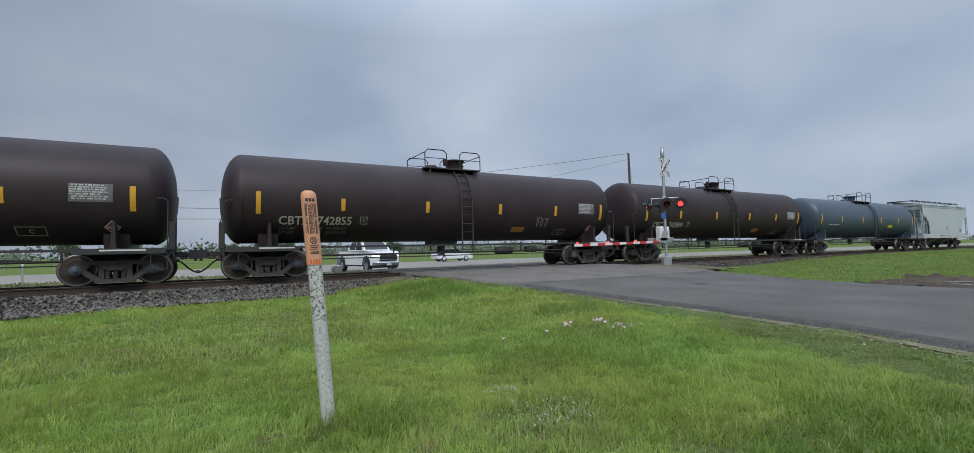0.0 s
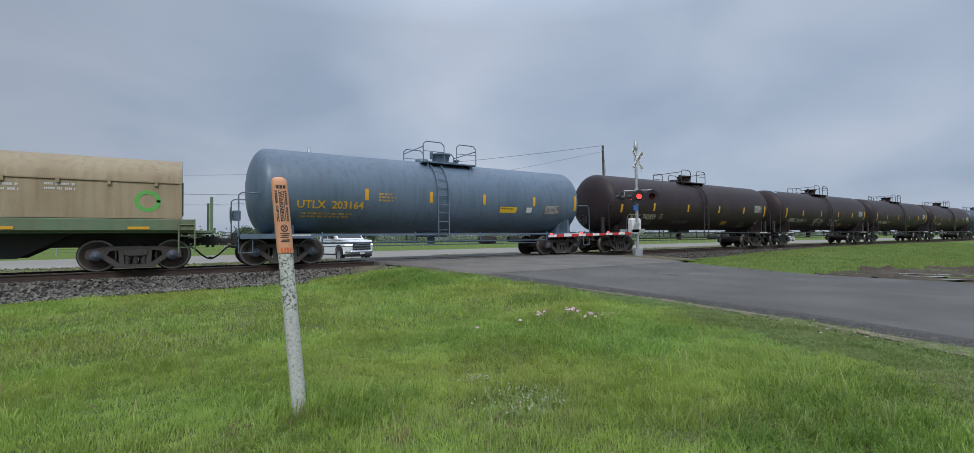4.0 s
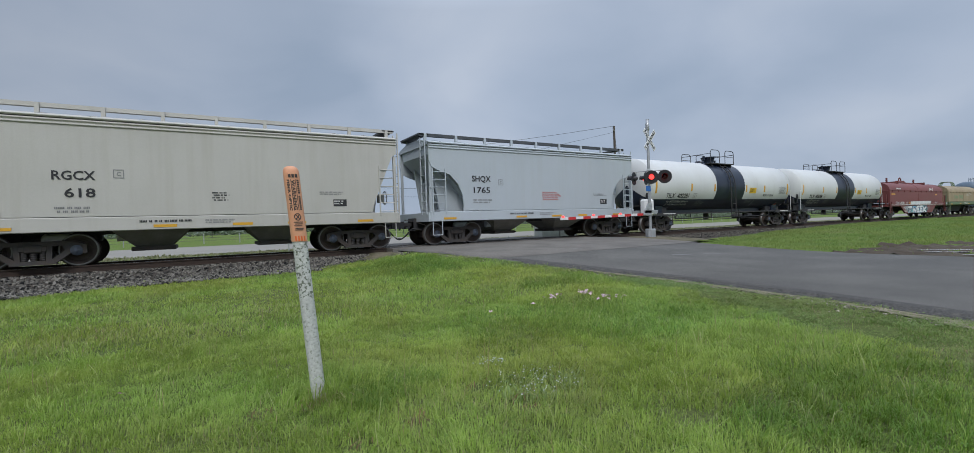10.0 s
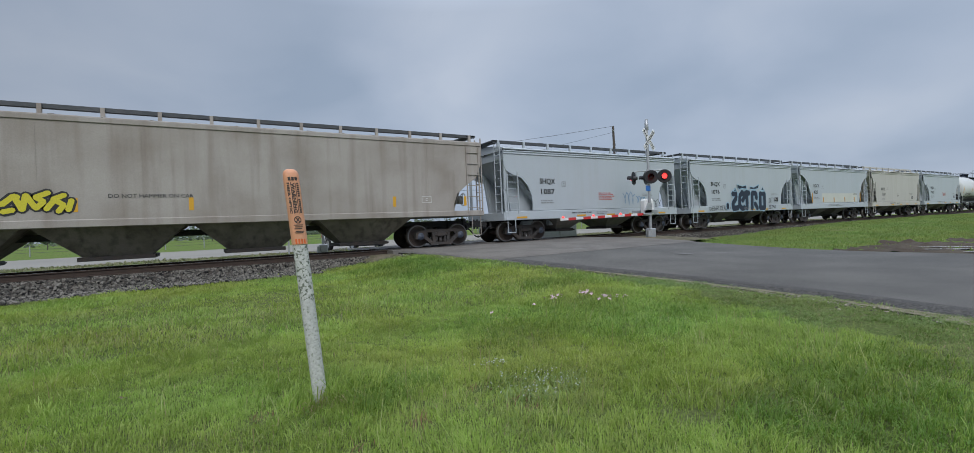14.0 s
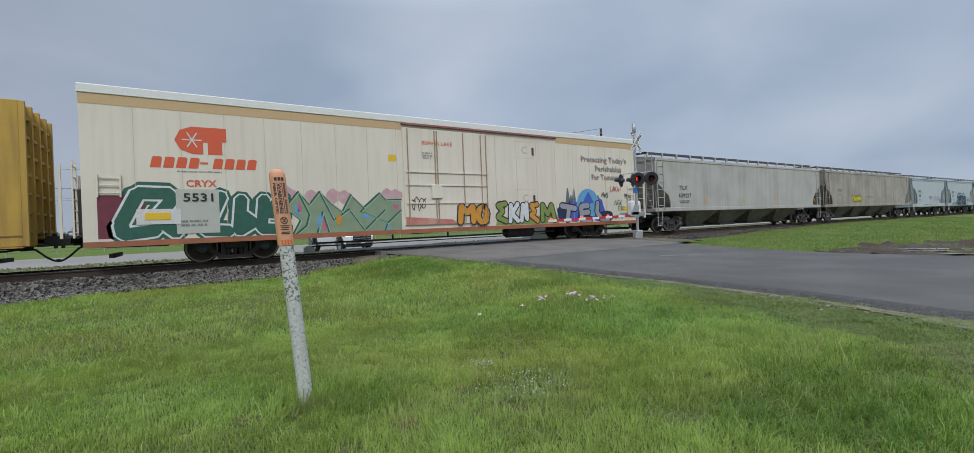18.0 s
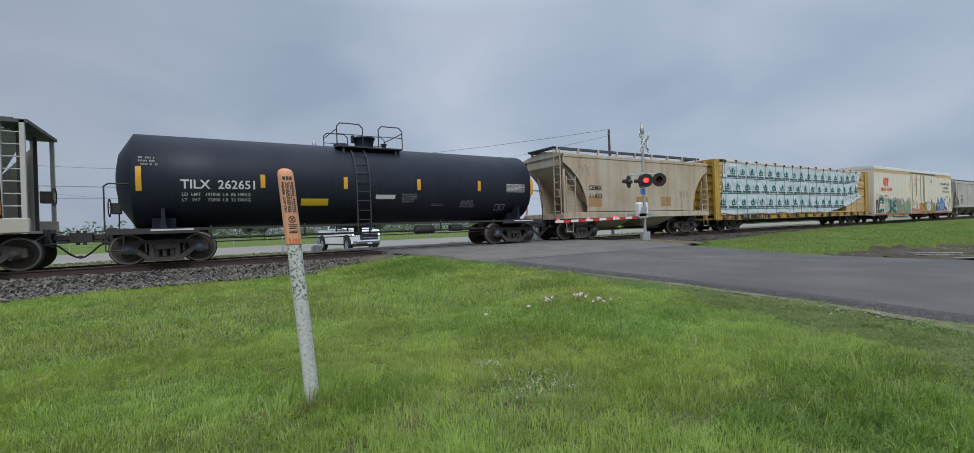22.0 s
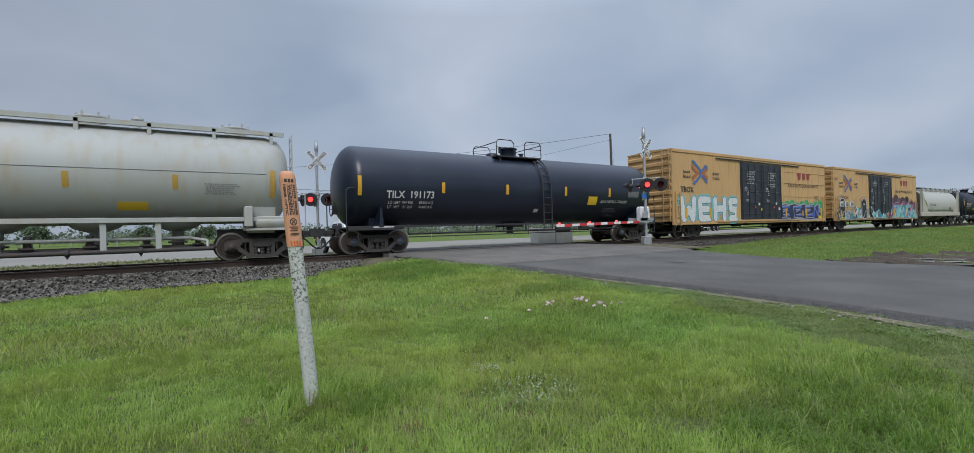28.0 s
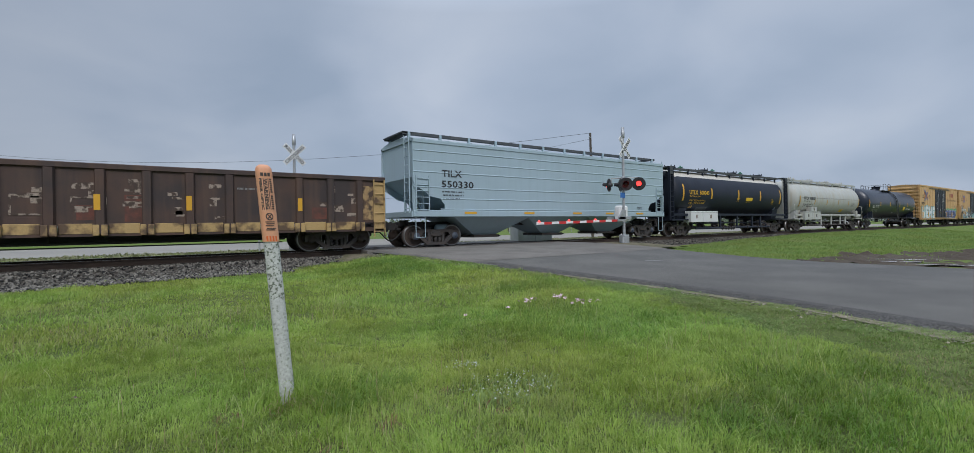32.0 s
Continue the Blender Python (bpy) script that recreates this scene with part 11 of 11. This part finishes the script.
            pts = [(0, 0, 0), (r * 0.8 * math.cos(a - 0.55), r * 0.8 * math.sin(a - 0.55), r * 0.25), (r * math.cos(a - 0.2), r * math.sin(a - 0.2), r * 0.35), (r * math.cos(a + 0.2), r * math.sin(a + 0.2), r * 0.35), (r * 0.8 * math.cos(a + 0.55), r * 0.8 * math.sin(a + 0.55), r * 0.25)]
            s.add([Vector((x, y, z)) + t @ Vector(p) for p in pts], [(0, 1, 2, 3, 4)])

    rnd = random.Random(12)
    spots = [(4.37, 5.16, 5), (4.3, 5.3, 3), (4.88, 5.09, 6), (4.8, 5.2, 4), (4.69, 4.54, 4), (4.98, 4.57, 4), (4.9, 4.75, 3), (3.64, 4.96, 1), (-0.62, 4.02, 1), (3.1, 5.0, 1)]
    for x, y, n in spots:
        s, st = Shape(), Shape()
        p = thing("pink_wildflower", "small pink wildflowers in the lawn grass", "wildflower", x, y, ground_z(x, y), group="wildflowers")
        for i in range(n):
            a, b, h = rnd.uniform(-0.1, 0.1), rnd.uniform(-0.1, 0.1), rnd.uniform(0.13, 0.2)
            fs = Shape()
            flower(fs, a, b, h, rnd.uniform(0.024, 0.034), rnd)
            part("blossom", fs, pink, p)
            part("stem", Shape().rod((a * 0.7, b * 0.7, -0.01), (a, b, h), 0.0025, 4, caps=False), M_WEED, p)
    s = Shape()
    for i in range(150):
        a, d = rnd.uniform(0, 6.28), rnd.random() ** 0.7
        x, y = 2.14 + 0.40 * d * math.cos(a) + 0.06 * math.sin(9 * a), 2.8 + 0.30 * d * math.sin(a)
        flower(s, x, y, ground_z(x, y) + rnd.uniform(0.05, 0.11), 0.0065, rnd)
    for i in range(40):
        x, y = 2.05 + rnd.uniform(-0.12, 0.12), 3.38 + rnd.uniform(-0.1, 0.1)
        flower(s, x, y, ground_z(x, y) + rnd.uniform(0.07, 0.13), 0.007, rnd)
    me = bpy.data.meshes.new("white_weed_flowers")
    me.from_pydata([tuple(v) for v in s.v], [], s.f)
    me.materials.append(white)
    solo("white_weed_flowers", me, None, "patch of tiny white weed flowers in the lawn", "weed flowers", kind="stuff")
    grass("white_weed_leaves", "pale weed leaves below tiny white flowers", 1.7, 2.6, 2.4, 3.2, 900, 0.07, 0.012, 14, M_WEED, lambda x, y, r: np.hypot((x - 2.14) / 0.42, (y - 2.8) / 0.32) < 1, 1.3)
    brown = leaf_mat("brown_dead_weed", (0.19, 0.1, 0.055), (0.28, 0.17, 0.09), 0.2)
    for q, (wx, wy, n) in enumerate(((0.28, 3.5, 150), (1.12, 2.7, 120), (1.77, 3.06, 60), (1.85, 2.6, 70), (0.74, 2.64, 60))):
        grass("dead_weed", "small reddish-brown dead weed in the lawn", wx - 0.14, wx + 0.14, wy - 0.12, wy + 0.12, n // 2, 0.06, 0.005, 15 + 3 * q, brown, lambda x, y, r: np.hypot(x - wx, y - wy) < 0.1, 1.7, bent=True)


plants()


# ---- distant trees ----
def tree(x, y, h, seed, near=True):
    t = thing("tree", "distant leafy green tree beyond the highway", "tree", x, y, -0.62, group="distant trees")
    r = np.random.default_rng(seed)
    tr = Shape().rod((0, 0, 0), (0.1, 0, h * 0.45), 0.05 * h * 0.45, 8, 0.02 * h * 0.5)
    for i in range(6):
        a = i * 1.1
        tr.rod((0.05, 0, h * (0.28 + 0.03 * i)), (h * 0.28 * math.cos(a), h * 0.28 * math.sin(a), h * (0.55 + 0.04 * i)), 0.012 * h, 5, 0.004 * h)
    part("trunk", tr, M_WOODPOLE, t)
    n = 2200
    k = r.integers(0, 16, n)
    cc = np.stack([r.normal(0, 0.22, 16) * h, r.normal(0, 0.22, 16) * h, r.uniform(0.4, 0.86, 16) * h], 1)
    p = cc[k] + r.normal(0, 0.085, (n, 3)) * h
    sz = h * 0.045 * r.uniform(0.5, 1.3, n)
    d1, d2 = r.normal(0, 1, (n, 3)), r.normal(0, 1, (n, 3))
    d1 /= np.linalg.norm(d1, axis=1)[:, None]
    d2 -= (d1 * d2).sum(1)[:, None] * d1
    d2 /= np.linalg.norm(d2, axis=1)[:, None]
    V = np.stack([p - d1 * sz[:, None], p + d2 * sz[:, None] * 0.6, p + d1 * sz[:, None], p - d2 * sz[:, None] * 0.6], 1)
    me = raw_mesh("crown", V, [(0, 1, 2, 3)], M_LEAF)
    ob = part("crown", me, None, t, "uneven crown of green leaves paled as if by haze")


def far_woods():
    # paler, greyer leaf colour stands in for haze over the distance
    leaf = leaf_mat("haze_paled_far_leaves", (0.125, 0.165, 0.105), (0.165, 0.2, 0.13), 0.25)
    r = np.random.default_rng(77)
    trees = []
    for i in range(420):
        x = r.uniform(-420, 900)
        trees.append((x, r.uniform(210, 330) + 0.12 * abs(x), r.uniform(4.5, 9.5)))
    for i in range(140):
        trees.append((r.uniform(600, 2200), r.uniform(150, 900), r.uniform(6, 12)))
    P, S_ = [], []
    for x, y, h in trees:
        n = 190
        p = r.normal(0, 1, (n, 3)) * np.array([0.6, 0.38, 0.16]) * h + np.array([x, y, -0.6])
        p[:, 2] += r.uniform(0, 0.62, n) * h
        P.append(p)
        S_.append(h * 0.10 * r.uniform(0.5, 1.2, n))
    p, s = np.concatenate(P), np.concatenate(S_)
    n = len(p)
    d1, d2 = r.normal(0, 1, (n, 3)), r.normal(0, 1, (n, 3))
    d1 /= np.linalg.norm(d1, axis=1)[:, None]
    d2 -= (d1 * d2).sum(1)[:, None] * d1
    d2 /= np.linalg.norm(d2, axis=1)[:, None]
    V = np.stack([p - d1 * s[:, None], p + d2 * s[:, None] * 0.6, p + d1 * s[:, None], p - d2 * s[:, None] * 0.6], 1)
    solo("far_woods", raw_mesh("far_woods", V, [(0, 1, 2, 3)], leaf), None, "low line of green woods on the horizon, paled as if by haze", "woods", kind="stuff")


for i, (tx, ty, th) in enumerate(((11.5, 132, 5.5), (15.5, 138, 5.0), (-30, 140, 5.2), (-55, 145, 5), (48, 140, 4.8), (2, 150, 4.8), (-12, 145, 4.6))):
    tree(tx, ty, th, 50 + i)
far_woods()


# ---- fence and small posts beyond the track ----
def far_fence():
    f = thing("field_fence", "thin wire fence along the field beyond the highway", "fence", 0, 68, -0.6)
    post = Shape().rod((0, 0, 0), (0, 0, 1.25), 0.06, 6).mesh("fence_post", M_GALV)
    for i in range(-14, 30):
        part("fence_post", post, None, f, at=pose(i * 4.0, 0, 0))
    for z in (0.45, 0.8, 1.15):
        part("fence_wire", Shape().rod((-56, 0, z), (118, 0, z), 0.015, 5), M_WIRE, f)
    for x, y in ((4.35, 30.0), (-9.0, 33.0), (30.0, 33.2)):
        d = thing("delineator_post", "thin grey roadside delineator post", "delineator", x, y, ground_z(x, y), group="delineators")
        part("shaft", Shape().box(-0.05, 0.05, -0.015, 0.015, -0.1, 1.15, 0.008), M_GALV, d)
        part("reflector", Shape().box(-0.04, 0.04, -0.022, -0.016, 0.95, 1.08), M_WHITE, d)


far_fence()


# ---- vehicles ----
M_CARPAINT = mat("white_car_paint", (0.74, 0.75, 0.76), 0.25, coat=0.6, fine=0.03)
M_TYRE = mat("black_tyre_rubber", (0.018, 0.018, 0.019), 0.85, fine=0.3)
M_ALLOY = mat("silver_wheel_alloy", (0.5, 0.5, 0.52), 0.3, metal=0.8)
M_GLASS = mat("dark_window_glass", (0.018, 0.022, 0.026), 0.08, fine=0.02)
M_CHROME = mat("bright_chrome", (0.62, 0.63, 0.65), 0.15, metal=1.0, fine=0.05)
M_TRIM = mat("black_plastic_trim", (0.02, 0.02, 0.021), 0.6)
M_HEAD = glow("lit_headlamp", (1.0, 0.97, 0.9), 1.6)


def wheel(parent, x, y, r, w, turn):
    t = part("wheel", Shape().lathe([(-w / 2, r * 0.62), (-w / 2 + 0.01, r * 0.92), (-w / 2 + 0.04, r), (w / 2 - 0.04, r), (w / 2 - 0.01, r * 0.92), (w / 2, r * 0.62)], (0, 0, 0), "y", 22), M_TYRE, parent, at=pose(x, y, r))
    rim = Shape().lathe([(-w / 2 + 0.02, r * 0.64), (-w / 2 + 0.03, r * 0.5), (-w / 2 + 0.06, r * 0.2), (-w / 2 + 0.03, 0)], (0, 0, 0), "y", 12, smooth=False)
    rim.lathe([(w / 2 - 0.02, r * 0.64), (w / 2 - 0.03, r * 0.5), (w / 2 - 0.06, r * 0.2), (w / 2 - 0.03, 0)], (0, 0, 0), "y", 12, smooth=False)
    part("rim", rim, M_ALLOY, t)
    return t


def pickup(name, label, x, y, z, rz):
    c = thing(name, label, "pickup truck", x, y, z, rz)
    W = 1.0
    def arch_line(cx, r=0.5, z0=0.42):
        return [(cx + r * math.cos(a), z0 + r * math.sin(a)) for a in [math.pi - i * math.pi / 8 for i in range(9)]]
    low = [(-2.92, 0.55)] + arch_line(-1.87) + arch_line(1.83) + [(2.72, 0.45), (2.9, 0.55), (2.93, 0.95), (2.86, 1.12), (2.6, 1.2), (1.35, 1.27), (-2.9, 1.27)]
    def nose(sh):
        # the front corners are drawn in
        sh.v = [(p[0], p[1] * (1 - 0.42 * max(0.0, p[0] - 2.35)), p[2]) for p in sh.v]
        return sh
    part("body", nose(Shape().prism(low, -W, W, "y")), M_CARPAINT, c, "white painted lower body")
    cab = [(-1.05, 1.27), (-0.95, 1.5), (-0.78, 1.86), (-0.4, 1.92), (0.55, 1.92), (0.8, 1.84), (1.5, 1.27)]
    s = Shape()
    n = len(cab)
    v = [(p[0], -W + 0.05 + (p[1] - 1.27) * 0.28, p[1]) for p in cab] + [(p[0], W - 0.05 - (p[1] - 1.27) * 0.28, p[1]) for p in cab]
    s.add(v, [tuple(range(n)), tuple(range(2 * n - 1, n - 1, -1))] + [(i, i + n, (i + 1) % n + n, (i + 1) % n) for i in range(n)])
    part("cab", s, M_CARPAINT, c)
    for sg in (-1, 1):
        yy = lambda z: sg * (W - 0.045 - (z - 1.27) * 0.28)
        for a in ([(-0.82, 1.32), (-0.7, 1.78), (0.05, 1.8), (0.05, 1.32)], [(0.12, 1.32), (0.12, 1.8), (0.62, 1.78), (1.15, 1.32)]):
            part("side_window", Shape().add([(p[0], yy(p[1]), p[1]) for p in a], [tuple(range(len(a)))]), M_GLASS, c, "dark side window")
        part("door_handle", Shape().box(-0.2, 0.0, sg * W, sg * (W + 0.03), 1.08, 1.12), M_CHROME, c)
        part("mirror", Shape().box(1.0, 1.18, sg * (W + 0.02), sg * (W + 0.24), 1.3, 1.52, 0.03), M_TRIM, c)
        part("sill_step", Shape().box(-1.25, 1.2, sg * (W - 0.05), sg * (W + 0.06), 0.36, 0.44, 0.015), M_TRIM, c)
        part("headlight", nose(Shape().prism([(2.52, 0.86), (2.52, 1.1), (2.9, 1.06), (2.945, 0.88)], sg * 0.7, sg * 1.008, "y")), M_HEAD, c, "headlight cluster")
        part("tail_light", Shape().box(-2.93, -2.86, sg * 0.84, sg * 1.005, 0.8, 1.22), M_RED, c)
        for wx in (-1.87, 1.83):
            wheel(c, wx, sg * 0.885, 0.44, 0.28, 0)
            part("wheel_arch", Shape().lathe([(sg * 0.7, 0.5), (sg * 1.012, 0.5), (sg * 1.012, 0.55), (sg * 0.7, 0.55)], (wx, 0, 0.42), "y", 14, -1.65, 1.65), M_TRIM, c)
    part("windscreen", Shape().add([(1.44, -0.84, 1.33), (1.44, 0.84, 1.33), (0.86, 0.7, 1.82), (0.86, -0.7, 1.82)], [(0, 1, 2, 3)]), M_GLASS, c, "sloping windscreen")
    part("grille", Shape().box(2.9, 2.96, -0.62, 0.62, 0.66, 1.08, 0.02), M_TRIM, c, "black grille")
    for z in (0.74, 0.86, 0.98):
        part("grille_bar", Shape().box(2.955, 2.975, -0.6, 0.6, z - 0.02, z + 0.02, 0.005), M_CHROME, c)
    part("front_bumper", nose(Shape().box(2.5, 3.0, -1.01, 1.01, 0.42, 0.62, 0.05)), M_CHROME, c)
    part("air_dam", nose(Shape().box(2.4, 2.93, -0.95, 0.95, 0.28, 0.43, 0.03)), M_TRIM, c)
    part("rear_bumper", Shape().box(-3.0, -2.85, -0.95, 0.95, 0.5, 0.68, 0.03), M_CHROME, c)
    for ob in [q for q in c.children if q.name.split(".")[0] != "wheel"]:
        for v in ob.data.vertices:
            v.co.z *= 1.12
    part("plate_bar", Shape().box(2.998, 3.008, -0.16, 0.16, 0.46, 0.58), M_INKW, c, "plain pale plate")
    return c


def vehicles():
    pickup("pickup_truck", "white pickup truck waiting beyond the level crossing", 8.7, 31.6, road_z(31.6) + 0.005, -79)
    # a flatbed truck heading for -x
    tr = thing("flatbed_truck", "long white flatbed truck with tandem rear axles", "truck", 0, 50, -0.53)
    part("deck", Shape().box(-1.5, 3.2, -1.2, 1.2, 1.0, 1.22, 0.02), M_CARPAINT, tr)
    part("rear_deck", Shape().box(1.0, 4.9, -1.22, 1.22, 1.2, 1.36, 0.02), M_TRIM, tr, "dark rear deck")
    part("chassis", Shape().box(-3.6, 4.3, -0.45, 0.45, 0.62, 0.95), M_TRIM, tr)
    part("tool_rail", Shape().rod((-1.2, -1.18, 0.62), (1.0, -1.18, 0.7), 0.05, 8), M_CARPAINT, tr)
    part("cab", Shape().prism([(-3.3, 0.75), (-3.3, 1.7), (-2.75, 2.6), (-1.6, 2.65), (-1.6, 0.75)], -1.15, 1.15, "y"), M_CARPAINT, tr)
    part("hood", Shape().prism([(-4.4, 0.7), (-4.45, 1.25), (-4.2, 1.5), (-3.3, 1.7), (-3.3, 0.7)], -0.95, 0.95, "y"), M_CARPAINT, tr)
    part("side_window", Shape().box(-2.9, -1.95, -1.165, -1.15, 1.75, 2.4, 0.004), M_GLASS, tr)
    for wx in (-2.43, 1.95, 3.2):
        for sg in (-1, 1):
            wheel(tr, wx, sg * 1.0, 0.5, 0.3, 0)
    # a road tractor heading for +x
    sm = thing("road_tractor", "white long-hooded road tractor on the highway", "truck", 0, 49.5, -0.53)
    part("chassis", Shape().box(-5.2, 1.2, -0.45, 0.45, 0.7, 0.95), M_TRIM, sm)
    part("hood", Shape().prism([(-1.2, 0.75), (-1.2, 1.75), (0.6, 1.6), (1.25, 1.35), (1.3, 0.75)], -1.0, 1.0, "y"), M_CARPAINT, sm)
    part("bumper", Shape().box(1.15, 1.5, -1.15, 1.15, 0.4, 0.8, 0.05), M_CARPAINT, sm)
    part("cab", Shape().prism([(-3.6, 0.85), (-3.6, 3.1), (-1.7, 3.1), (-1.2, 1.75), (-1.2, 0.85)], -1.15, 1.15, "y"), M_CARPAINT, sm)
    part("side_window", Shape().box(-2.2, -1.5, -1.165, -1.15, 1.8, 2.5, 0.004), M_GLASS, sm)
    part("fuel_tank", Shape().lathe([(-3.4, 0.0), (-3.38, 0.28), (-3.3, 0.32), (-1.6, 0.32), (-1.52, 0.28), (-1.5, 0.0)], (0, -0.95, 0.68), "x", 18), M_CHROME, sm)
    for wx in (0.15, -3.75, -5.0):
        for sg in (-1, 1):
            wheel(sm, wx, sg * 1.0, 0.5, 0.3, 0)
    car = thing("passing_car", "white family car driving along the highway", "car", 0, 49.5, -0.5)
    low = [(-2.3, 0.35), (-2.35, 0.7), (-2.2, 0.98), (-1.5, 1.05), (1.1, 1.0), (2.1, 0.86), (2.35, 0.62), (2.3, 0.32)]
    part("body", Shape().prism(low, -0.9, 0.9, "y"), M_CARPAINT, car)
    part("cabin", Shape().prism([(-1.75, 1.03), (-1.2, 1.42), (0.3, 1.45), (1.25, 1.0)], -0.74, 0.74, "y"), M_GLASS, car)
    part("roof", Shape().prism([(-1.25, 1.4), (-1.1, 1.47), (0.25, 1.49), (0.4, 1.42)], -0.72, 0.72, "y"), M_CARPAINT, car)
    for wx in (-1.4, 1.45):
        for sg in (-1, 1):
            wheel(car, wx, sg * 0.8, 0.33, 0.22, 0)
    DRIVEN.append((car, lambda t: 23.7 + 22.0 * t, 49.5, 0))
    DRIVEN.append((tr, lambda t: -0.53 - 26.0 * (t - 31.0), 50.0, 0))
    DRIVEN.append((sm, lambda t: 3.4 + 25.0 * (t - 27.5), 49.5, 0))


DRIVEN = []
vehicles()


def motions():
    # the train's way along the track, second by second
    speed = [13.67, 13.48, 13.56, 13.70, 13.58, 13.48, 13.37, 13.44, 13.41]
    def run(t):
        d, step = 0.0, 0.05
        for i in range(int(round(t / step))):
            u = (i + 0.5) * step / 4.0
            k = min(7, int(u))
            d += step * (speed[k] + (speed[k + 1] - speed[k]) * (u - k))
        return d
    zero = run(25.0)
    table = [(t, run(t) - zero) for t in range(33)]
    for ob, where in TRAIN:
        walk(ob, [(t, pose(where + d, TRACK, 1.02 if ob in LOADS else 0)) for t, d in table])
    for ob, right in FLASH:
        rows = []
        period, t0 = 1.19, 5.475 - 5 * 1.19
        def angle(t):
            ph = ((t - t0) / period + (0.0 if right else 0.5)) % 1.0
            on = 0.04 <= ph < 0.46
            return 180 if on else 0
        a = angle(0.0)
        rows.append((0.0, pose(0, -0.19, 0, 0, 0, a)))
        t = 1 / 30
        while t < 32.0:
            b = angle(t)
            if b != a:
                for j, q in ((-1.5, a), (-0.5, a + 60), (0.5, a + 120), (1.5, a + 180)):
                    tt = round((t + (j - 0.5) / 30) * 30) / 30
                    if tt > rows[-1][0]:
                        rows.append((tt, pose(0, -0.19, 0, 0, 0, q)))
                a = b
            t += 1 / 30
        if rows[-1][0] < 32.0:
            rows.append((32.0, pose(0, -0.19, 0, 0, 0, a)))
        walk(ob, rows)
    for ob, way, y, rz in DRIVEN:
        walk(ob, [(t, pose(way(t), y, -0.5, 0, 0, rz)) for t in range(0, 33, 4)])
    key_wheels()


motions()
